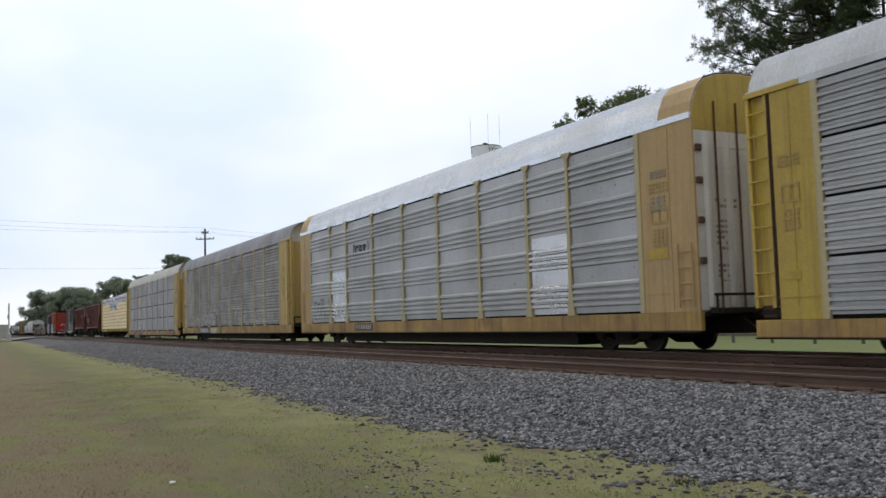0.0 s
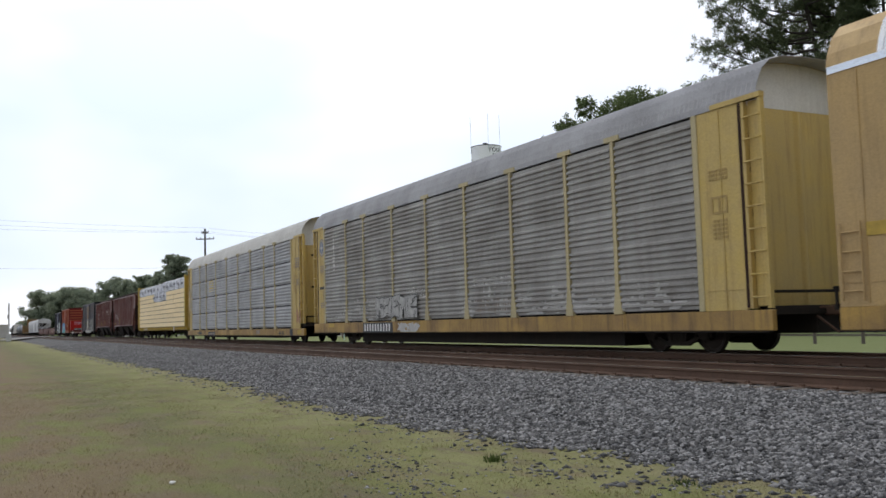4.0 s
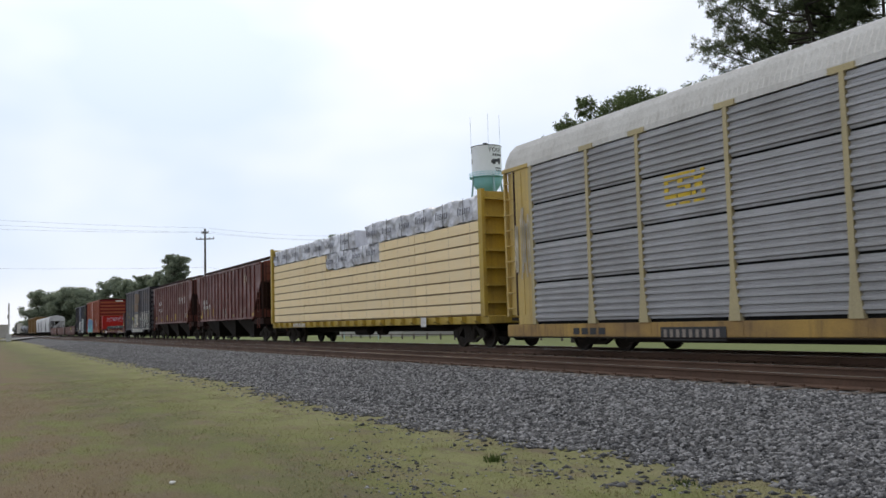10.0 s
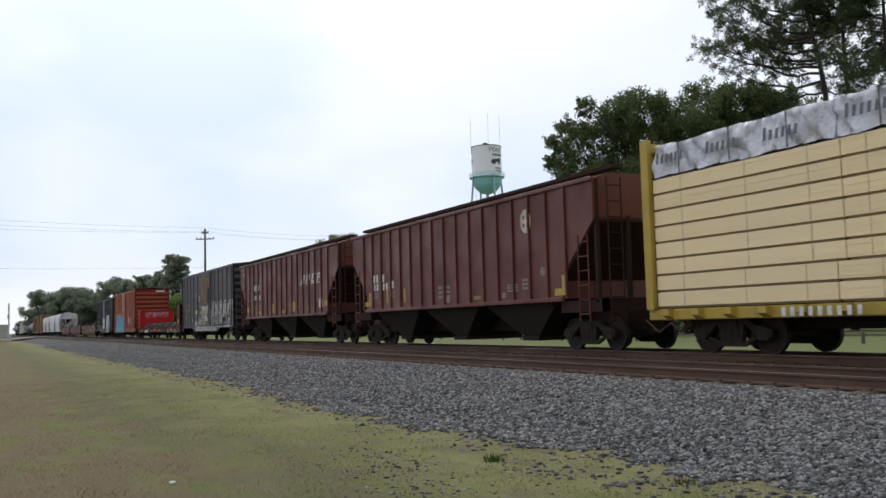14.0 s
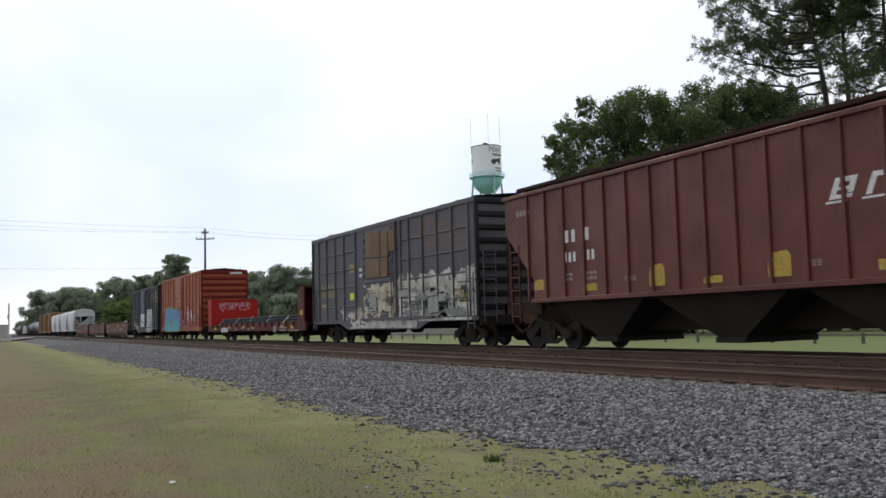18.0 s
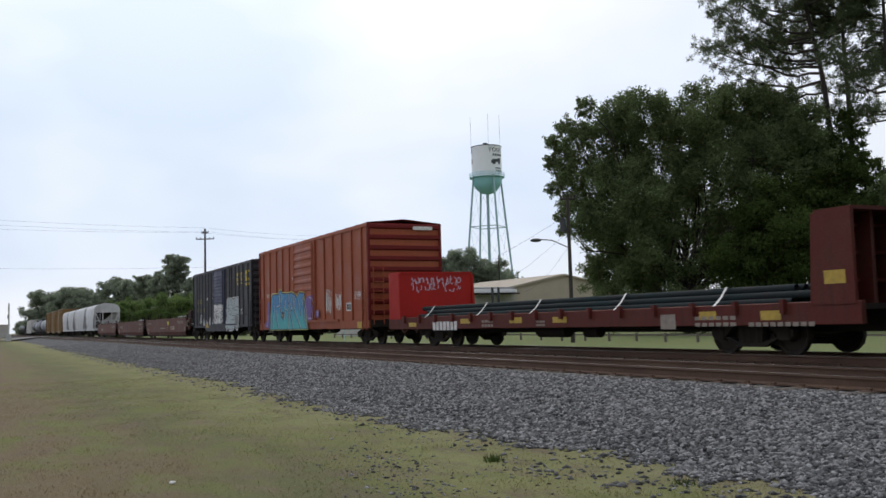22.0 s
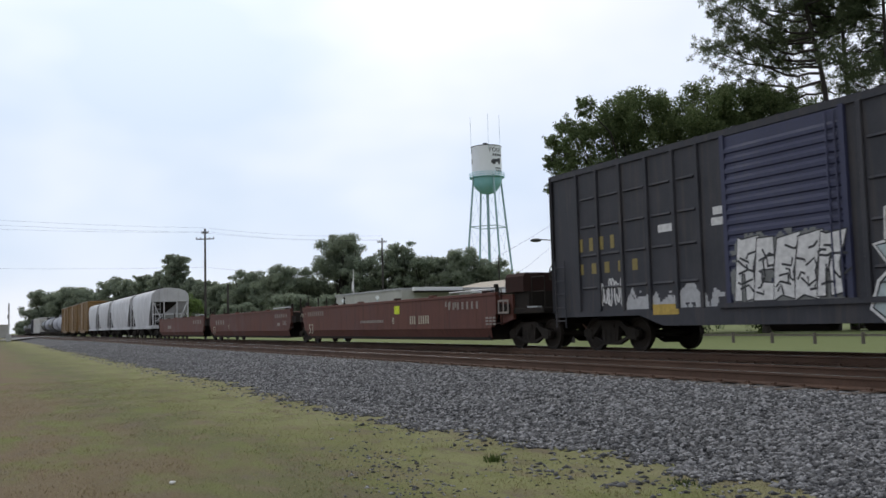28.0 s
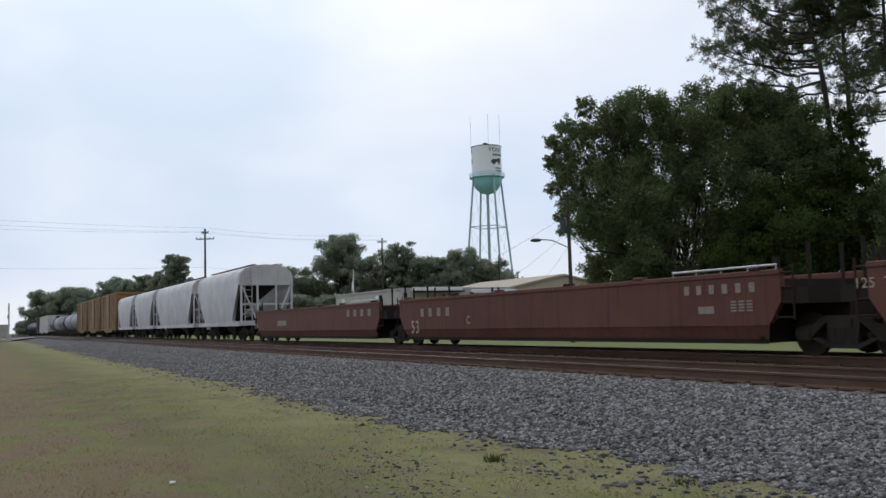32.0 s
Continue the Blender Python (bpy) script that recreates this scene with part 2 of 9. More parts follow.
def ground_material():
    m, t, b = nodes_of("grass_ground")
    co = t.nodes.new("ShaderNodeTexCoord").outputs["Object"]
    col = grass_colours(t, co)
    g = n_noise(t, co, 45.0, 4.0, 0.7)
    col = n_mix(t, 0.5, col, n_mix(t, n_ramp(t, g, 0.3, 0.7), (0.5, 0.5, 0.5), (1.45, 1.45, 1.45)), "MULTIPLY")
    t.links.new(col, b.inputs["Base Color"])
    b.inputs["Roughness"].default_value = 0.95
    b.inputs["Specular IOR Level"].default_value = 0.15
    n_bump(t, b, g, 0.7, 0.025)
    return m


def gravel_material():
    """Packed broken stone: cells of many greys with dark joints."""
    m, t, b = nodes_of("ballast_gravel")
    co = t.nodes.new("ShaderNodeTexCoord").outputs["Object"]
    cells = t.nodes.new("ShaderNodeTexVoronoi")
    cells.inputs["Scale"].default_value = 13.0
    t.links.new(co, cells.inputs["Vector"])
    rim = t.nodes.new("ShaderNodeTexVoronoi")
    rim.feature = "DISTANCE_TO_EDGE"
    rim.inputs["Scale"].default_value = 13.0
    t.links.new(co, rim.inputs["Vector"])
    grey = t.nodes.new("ShaderNodeSeparateColor")
    t.links.new(cells.outputs["Color"], grey.inputs[0])
    col = n_mix(t, grey.outputs[0], (0.03, 0.03, 0.034), (0.13, 0.128, 0.136))
    col = n_mix(t, n_ramp(t, rim.outputs["Distance"], 0.0, 0.12), (0.03, 0.03, 0.033), col)
    t.links.new(col, b.inputs["Base Color"])
    b.inputs["Roughness"].default_value = 0.9
    n_bump(t, b, rim.outputs["Distance"], 1.0, 0.05)
    return m


def stone_material(name, lo, hi):
    m, t, b = nodes_of(name)
    co = t.nodes.new("ShaderNodeTexCoord").outputs["Object"]
    geo = t.nodes.new("ShaderNodeNewGeometry")
    sq = t.nodes.new("ShaderNodeMath")
    sq.operation = "POWER"
    sq.inputs[1].default_value = 1.9
    t.links.new(geo.outputs["Random Per Island"], sq.inputs[0])
    col = n_mix(t, sq.outputs[0], lo, hi)
    g = n_noise(t, co, 30.0, 4.0)
    col = n_mix(t, 0.5, col, n_mix(t, n_ramp(t, g, 0.3, 0.7), (0.5, 0.5, 0.5), (1.4, 1.4, 1.4)), "MULTIPLY")
    t.links.new(col, b.inputs["Base Color"])
    b.inputs["Roughness"].default_value = 0.85
    n_bump(t, b, g, 0.4, 0.006)
    return m


GRASS = ground_material()
xs = sorted({*np.round(np.arange(-60, 12.01, 0.5), 2).tolist(), *range(-400, -60, 10), *range(20, 120, 10), -900, -700, -550, 200, 400, 900, -2500, 2500})
ys = sorted({*np.round(np.arange(-2, 8.51, 0.35), 2).tolist(), *range(-60, -2, 6), *range(10, 90, 5), 120, 160, 220, 320, 500, 900, 2500, -120, -300, -900, -2500})
verts = [(x, y, ground_height(x, y)) for x in xs for y in ys]
ny = len(ys)
faces = [(i * ny + j, (i + 1) * ny + j, (i + 1) * ny + j + 1, i * ny + j + 1) for i in range(len(xs) - 1) for j in range(ny - 1)]
ground_me = data_mesh("ground", verts, faces)
for poly in ground_me.polygons:
    poly.use_smooth = True
tagged(put("ground", ground_me, GRASS), "patchy short grass, green with tan dry spots", "ground", kind="structure")

STONE = stone_material("ballast_stone", (0.030, 0.030, 0.033), (0.285, 0.282, 0.29))
BALLAST = gravel_material()


def bed_height(y):
    """Top of the ballast across the tracks."""
    pts = ((5.75, -0.72), (6.3, -0.60), (7.0, -0.47), (9.0, -0.215), (9.5, -0.2), (16.3, -0.2), (16.9, -0.22), (18.6, -0.6))
    for (a, za), (b, zb) in zip(pts, pts[1:]):
        if a <= y <= b:
            return za + (zb - za) * (y - a) / (b - a)
    return -0.7


bx = [*np.arange(-900, -120, 20).tolist(), *np.arange(-120, -50, 2).tolist(), *np.arange(-50, 10, 0.4).tolist(), *np.arange(10, 200, 20).tolist(), 900]
by = [5.9, 6.1, 6.4, 6.8, 7.2, 7.6, 8.0, 8.4, 8.8, 9.2, 9.6, 10.4, 11.2, 12.0, 13.0, 14.0, 15.2, 16.3, 16.9, 17.8, 18.6]
verts = []
for x in bx:
    for y in by:
        wob = 0.10 * noise.noise((x * 0.25, 3.0, 0.0)) + 0.10 * noise.noise((x * 1.1, 8.0, 0.0)) if y < 7.3 else 0.0
        verts.append((x, y + wob, bed_height(max(y, 5.8)) + 0.015 * noise.noise((x * 3.0, y * 3.0, 0)) + (0.02 * noise.noise((x * 0.55, y * 0.9, 5.0)) + 0.02 * noise.noise((x * 1.9, y * 2.0, 7.0)) if y < 7.3 else 0.0)))
ny = len(by)
faces = [(i * ny + j, (i + 1) * ny + j, (i + 1) * ny + j + 1, i * ny + j + 1) for i in range(len(bx) - 1) for j in range(ny - 1)]
tagged(put("ballast_bed", data_mesh("ballast_bed", verts, faces), BALLAST), "grey crushed stone bed under two railway tracks", "ballast", kind="structure")


def scatter_stones(rng, xy, size_lo, size_hi, zfun):
    """Broken stones: squashed, turned octahedra."""
    n = len(xy)
    base = np.array([(1, 0, 0), (-1, 0, 0), (0, 1, 0), (0, -1, 0), (0, 0, 1), (0, 0, -1)], float)
    tri = np.array([(0, 2, 4), (2, 1, 4), (1, 3, 4), (3, 0, 4), (2, 0, 5), (1, 2, 5), (3, 1, 5), (0, 3, 5)])
    s = rng.uniform(size_lo, size_hi, (n, 1, 1)) * rng.uniform(0.6, 1.4, (n, 6, 3)) * np.array([1.35, 0.85, 0.55])
    v = base[None] * s
    v += rng.normal(0, 0.12, (n, 6, 3)) * size_lo
    ang = rng.uniform(0, 2 * np.pi, n)
    tilt = rng.normal(0, 0.55, n)
    c, si = np.cos(tilt)[:, None], np.sin(tilt)[:, None]
    y, z = v[..., 1] * c - v[..., 2] * si, v[..., 1] * si + v[..., 2] * c
    v = np.stack([v[..., 0], y, z], -1)
    c, si = np.cos(ang)[:, None], np.sin(ang)[:, None]
    x, y = v[..., 0] * c - v[..., 1] * si, v[..., 0] * si + v[..., 1] * c
    z0 = np.array([zfun(a, b) for a, b in xy])
    v = np.stack([x + xy[:, :1], y + xy[:, 1:], v[..., 2] + z0[:, None] + size_lo * 0.3], -1).reshape(-1, 3)
    f = (tri[None] + (np.arange(n) * 6)[:, None, None]).reshape(-1, 3)
    return v, f


def tri_mesh(name, v, f):
    me = bpy.data.meshes.new(name)
    me.vertices.add(len(v))
    me.vertices.foreach_set("co", np.asarray(v, np.float32).ravel())
    k = f.shape[1]
    me.loops.add(len(f) * k)
    me.loops.foreach_set("vertex_index", np.asarray(f, np.int32).ravel())
    me.polygons.add(len(f))
    me.polygons.foreach_set("loop_start", np.arange(0, len(f) * k, k, dtype=np.int32))
    me.update()
    return me


rng = np.random.default_rng(3)
far = rng.uniform(0, 1, 210000)
sx = -3.0 - 100.0 * far ** 2.1
sy = 4.8 + 4.95 * rng.uniform(0, 1, 210000) ** 0.9
edge = 6.2 - 0.55 * np.exp(-((sx + 15.0) / 4.0) ** 2) + 0.12 * np.sin(sx * 0.7) + 0.16 * np.sin(sx * 2.3 + 1) + 0.14 * np.sin(sx * 5.1) + 0.10 * np.sin(sx * 11.3)
keep = rng.uniform(0, 1, 210000) < np.clip(1.0 - (edge - sy) * 2.0, 0.03, 1.0)
sv, sf = scatter_stones(rng, np.stack([sx, sy], 1)[keep], 0.020, 0.046, lambda x, y: max(bed_height(max(y, 5.8)), ground_height(x, y)))
tagged(put("ballast_stones", tri_mesh("ballast_stones", sv, sf), STONE), "broken grey ballast stones along the track shoulder", "ballast", kind="stuff")

# rails and ties
RAIL_SIDE = RUST
prof = [(-0.07, -0.172), (0.07, -0.172), (0.07, -0.155), (0.012, -0.13), (0.012, -0.045), (0.036, -0.035), (0.036, -0.003), (-0.036, -0.003), (-0.036, -0.035), (-0.012, -0.045), (-0.012, -0.13), (-0.07, -0.155)]


def track(yc, name, label):
    tr = new(name)
    tagged(tr, label, "railway track", kind="structure")
    for y in (yc - 0.7525, yc + 0.7525):
        bm = bmesh.new()
        extrude_poly(bm, [(y + a, b) for a, b in prof], "x", -900, 300)
        rail = part("rail", bm, RAIL_SIDE, tr, "rusty steel rail")
        bm = bmesh.new()
        box(bm, -900, 300, y - 0.03, y + 0.03, -0.003, 0.0)
        part("running_surface", bm, TREAD, rail, "shiny worn rail top")
    return tr


near_track = track(NEAR_Y, "track_near", "empty railway track with rusty rails on wooden ties")
far_track = track(TRACK_Y, "track_far", "railway track carrying the freight train")
TIE = paint("tie_wood", (0.075, 0.055, 0.042), (0.10, 0.08, 0.065), (0.04, 0.03, 0.025), 0.9, streak=0.2)
bm = bmesh.new()
box(bm, -0.11, 0.11, -1.3, 1.3, -0.33, -0.175)
bevel(bm, 0.012)
tie_me = mesh_of("tie", bm)
bm = bmesh.new()
for y in (-0.7525, 0.7525):
    box(bm, -0.1, 0.1, y - 0.17, y + 0.17, -0.176, -0.166)
    for a in (-0.1, 0.1):
        box(bm, -0.03, 0.03, y + a - 0.025, y + a + 0.025, -0.17, -0.135)
plate_me = mesh_of("tie_plate", bm)
for yc, tr in ((NEAR_Y, near_track), (TRACK_Y, far_track)):
    for i in range(120 if yc == NEAR_Y else 60):
        x = 0.5 - i * 0.52 if yc == NEAR_Y else -6 - i * 0.52
        tie = put("tie", tie_me, TIE, tr, at=pose(x, yc + random.uniform(-0.04, 0.04), random.uniform(-0.008, 0.006), 0, 0, random.uniform(-1, 1)))
        put("tie_plate", plate_me, RUST, tie)
bm = bmesh.new()
for yc in (NEAR_Y, TRACK_Y):
    for i in range(700):
        x = (0.5 - 120 * 0.52 if yc == NEAR_Y else -6 - 60 * 0.52) - i * 0.52
        box(bm, x - 0.11, x + 0.11, yc - 1.3, yc + 1.3, -0.33, -0.18)
    for i in range(60):
        x = 1.02 + i * 0.52 if yc == NEAR_Y else -5.48 + i * 0.52
        box(bm, x - 0.11, x + 0.11, yc - 1.3, yc + 1.3, -0.33, -0.18)
tagged(part("far_ties", bm, TIE, near_track), kind="stuff")
# ---- the train ----
BOGIE = paint("dusty_cast_steel", (0.030, 0.026, 0.023), (0.050, 0.042, 0.036), (0.022, 0.019, 0.017), 0.85, patch=2.0, streak=0.3)
# brown grime, darkened further to hold the shade of recessed car ends
SHADE_GRIME = paint("shade_and_grime_brown", (0.035, 0.018, 0.016), (0.05, 0.027, 0.023), (0.02, 0.014, 0.012), 0.8, streak=0.4)
for m in (BOGIE, SHADE_GRIME):
    m.node_tree.nodes["Principled BSDF"].inputs["Specular IOR Level"].default_value = 0.12
CARS = []       # (thing, x of its middle at the start)
WHEELS = []
SIDE = -HW      # the side that faces the camera, in a car's own space


def car(name, label, category, front, rear):
    e = new(name)
    mid = (front + rear) / 2
    e.matrix_basis = pose(mid, TRACK_Y, 0)
    tagged(e, label, category, "cars of the freight train")
    CARS.append((e, mid, TRACK_Y, 0.0))
    return e, (front - rear) / 2


def wheel_mesh():
    bm = bmesh.new()
    for s in (-1, 1):
        prof_w = [(0.03, 0.10), (0.03, 0.13), (0.045, 0.15), (0.02, 0.33), (0.055, 0.37), (0.055, 0.418), (-0.055, 0.418), (-0.055, 0.37), (-0.02, 0.33), (-0.02, 0.10)]
        seg = 20
        rings = []
        for k in range(seg):
            a = 2 * math.pi * k / seg
            rings.append([bm.verts.new((r * math.cos(a), s * (0.75 + d), r * math.sin(a))) for d, r in prof_w])
        for k in range(seg):
            r0, r1 = rings[k], rings[(k + 1) % seg]
            for i in range(len(prof_w) - 1):
                bm.faces.new((r0[i], r0[i + 1], r1[i + 1], r1[i]))
        # worn patch and bolts on the axle's end, so that the turning shows
        rod(bm, (0, s * 0.72, 0), (0, s * 0.98, 0), 0.095, 12)
        for k in range(3):
            a = 2 * math.pi * k / 3
            rod(bm, (0.05 * math.cos(a), s * 0.97, 0.05 * math.sin(a)), (0.05 * math.cos(a), s * 1.0, 0.05 * math.sin(a)), 0.016, 6)
        rod(bm, (0.22, s * 0.77, 0.0), (0.22, s * 0.795, 0.0), 0.03, 8)
    rod(bm, (0, -0.75, 0), (0, 0.75, 0), 0.085, 10)
    bmesh.ops.recalc_face_normals(bm, faces=bm.faces[:])
    return mesh_of("wheelset", bm)


def bogie_mesh():
    bm = bmesh.new()
    outline = [(-1.08, 0.36), (-1.10, 0.50), (-0.95, 0.56), (-0.66, 0.60), (-0.40, 0.76), (0.40, 0.76), (0.66, 0.60), (0.95, 0.56), (1.10, 0.50), (1.08, 0.36),
               (0.72, 0.34), (0.62, 0.44), (0.36, 0.64), (0.30, 0.30), (0.30, 0.24), (-0.30, 0.24), (-0.30, 0.30), (-0.36, 0.64), (-0.62, 0.44), (-0.72, 0.34)]
    for y in (-1.02, 0.90):
        extrude_poly(bm, outline, "y", y, y + 0.12)
        for x in (-0.87, 0.87):
            box(bm, x - 0.14, x + 0.14, y - 0.02, y + 0.14, 0.30, 0.53)
        low = [(-0.72, 0.34), (-0.32, 0.16), (0.32, 0.16), (0.72, 0.34), (0.60, 0.36), (0.28, 0.24), (-0.28, 0.24), (-0.60, 0.36)]
        extrude_poly(bm, low, "y", y + 0.01, y + 0.11)
        for x in (-0.2, 0.0, 0.2):
            rod(bm, (x, y + 0.06, 0.24), (x, y + 0.06, 0.54), 0.075, 10)
            for k in range(5):
                rod(bm, (x, y + 0.06, 0.26 + 0.06 * k), (x, y + 0.06, 0.285 + 0.06 * k), 0.092, 10)
    box(bm, -0.2, 0.2, -1.05, 1.05, 0.52, 0.70)
    for x in (-0.42, 0.42):
        box(bm, x - 0.05, x + 0.05, -0.85, 0.85, 0.34, 0.44)
    bmesh.ops.recalc_face_normals(bm, faces=bm.faces[:])
    return mesh_of("bogie", bm)


WHEEL_ME, BOGIE_ME = wheel_mesh(), bogie_mesh()


def bogies(e, places, turning=True):
    for x in places:
        b = put("bogie", BOGIE_ME, BOGIE, e, "grimy cast steel side frames", at=pose(x, 0, 0))
        for dx in (-0.87, 0.87):
            w = put("wheelset", WHEEL_ME, WHEEL, b, at=pose(dx, 0, 0.418))
            if turning:
                WHEELS.append((w, dx))


def coupler(e, half, z=0.86):
    for s in (-1, 1):
        bm = bmesh.new()
        box(bm, min(s * (half - 0.5), s * (half + 0.42)), max(s * (half - 0.5), s * (half + 0.42)), -0.09, 0.09, z - 0.1, z + 0.1)
        x = s * (half + 0.5)
        box(bm, x - 0.2, x + 0.2, -0.17, 0.14, z - 0.15, z + 0.15)
        bevel(bm, 0.03)
        rod(bm, (s * (half - 0.1), -0.3, z - 0.1), (s * (half + 0.35), -0.25, z - 0.42), 0.025, 6)
        rod(bm, (s * (half + 0.35), -0.25, z - 0.42), (s * (half + 0.72), -0.2, z - 0.2), 0.025, 6)
        part("coupler", bm, RUST, e, "rusty knuckle coupler with air hose")


def centre_sill(e, half, z0, z1, extra=True):
    bm = bmesh.new()
    box(bm, -half + 0.1, half - 0.1, -0.3, 0.3, z0, z1)
    if extra:
        rod(bm, (-1.2, -0.7, z0 + 0.05), (0.2, -0.7, z0 + 0.05), 0.18, 12)
        rod(bm, (0.9, -0.6, z0 + 0.02), (1.5, -0.6, z0 + 0.02), 0.15, 10)
        rod(bm, (-half * 0.6, -0.5, z0 + 0.1), (half * 0.6, -0.5, z0 + 0.1), 0.02, 6)
    part("centre_sill", bm, UNDER, e, "grimy underframe with brake gear")


def ladder(e, x, y, z0, z1, width, rungs, material, axis="x", r=0.016):
    bm = bmesh.new()
    d = Vector((width / 2, 0, 0)) if axis == "x" else Vector((0, width / 2, 0))
    p = Vector((x, y, 0))
    for s in (-1, 1):
        rod(bm, p + s * d + Vector((0, 0, z0)), p + s * d + Vector((0, 0, z1)), r * 1.3, 6)
    for k in range(rungs):
        z = z0 + (k + 0.5) * (z1 - z0) / rungs
        rod(bm, p - d + Vector((0, 0, z)), p + d + Vector((0, 0, z)), r, 6)
    part("ladder", bm, material, e)


PLATE_MATS = {}
SURFACE = {}        # car: depth of its side sheet, and its door's span and depth


def surface(e, x):
    body, d0, d1, yd = SURFACE.get(e.name, (SIDE, 0, 0, SIDE))
    return yd if d0 <= x <= d1 else body


def ink(name, col, rough=0.6):
    if name not in PLATE_MATS:
        PLATE_MATS[name] = plain(name, col, rough, 0.0, 0.18, 9.0)
    return PLATE_MATS[name]


def plate(e, x0, x1, z0, z1, material, name="placard", y=None, proud=0.006, label=""):
    """A thin painted patch or plate on the side that faces the camera."""
    y = surface(e, (x0 + x1) / 2) if y is None else y
    bm = bmesh.new()
    box(bm, x0, x1, y - proud, y, z0, z1)
    return part(name, bm, material, e, label)


def bars(e, x0, x1, z0, z1, count, material, name="lettering", y=None, gap=0.28, lines=1, skip=()):
    """Writing that cannot be read, or is not to be: plain bars of its size."""
    y = surface(e, (x0 + x1) / 2) if y is None else y
    bm = bmesh.new()
    w = (x1 - x0) / count
    hgt = (z1 - z0) / lines
    for j in range(lines):
        for i in range(count):
            if i in skip:
                continue
            a = x0 + i * w
            zz = z0 + j * hgt
            box(bm, a, a + w * (1 - gap), y - 0.007, y, zz, zz + hgt * (1.0 if lines == 1 else 0.6))
    return tagged(part(name, bm, material, e), kind="stuff")


def text(e, words, x, z, size, material, name="lettering", y=SIDE):
    for k, sign in enumerate(words):
        if sign == " ":
            continue
        cu = bpy.data.curves.new(name, "FONT")
        cu.body = sign
        cu.size = size
        cu.extrude = 0.003
        tmp = new("tmp", cu)
        me = bpy.data.meshes.new_from_object(tmp)
        bpy.data.objects.remove(tmp)
        bpy.data.curves.remove(cu)
        put(name, me, material, e, at=pose(x + k * size * 0.58, y - 0.005, z, 90, 0, 0))


def rib_panel(x0, x1, z0, z1, y, ribs, depth=0.05):
    """A pressed metal sheet from x0 to x1 with level ribs at the given heights."""
    zs = [z0]
    off = [0.0]
    for z, h in ribs:
        zs += [z - h * 0.5, z - h * 0.34, z + h * 0.12, z + h * 0.5]
        off += [0.0, depth, depth, 0.0]
    zs.append(z1)
    off.append(0.0)
    bm = bmesh.new()
    s = 1 if y > 0 else -1
    sheet(bm, [[(x0, y + s * o, z), (x1, y + s * o, z)] for z, o in zip(zs, off)])
    sheet(bm, [[(x0, y - s * 0.03, z), (x1, y - s * 0.03, z)] for z in (z0, z1)])
    bmesh.ops.recalc_face_normals(bm, faces=bm.faces[:])
    return bm


POSTS = (-11.75, -9.15, -7.2, -4.42, -1.62, 1.17, 3.93, 6.65, 8.62, 11.4)


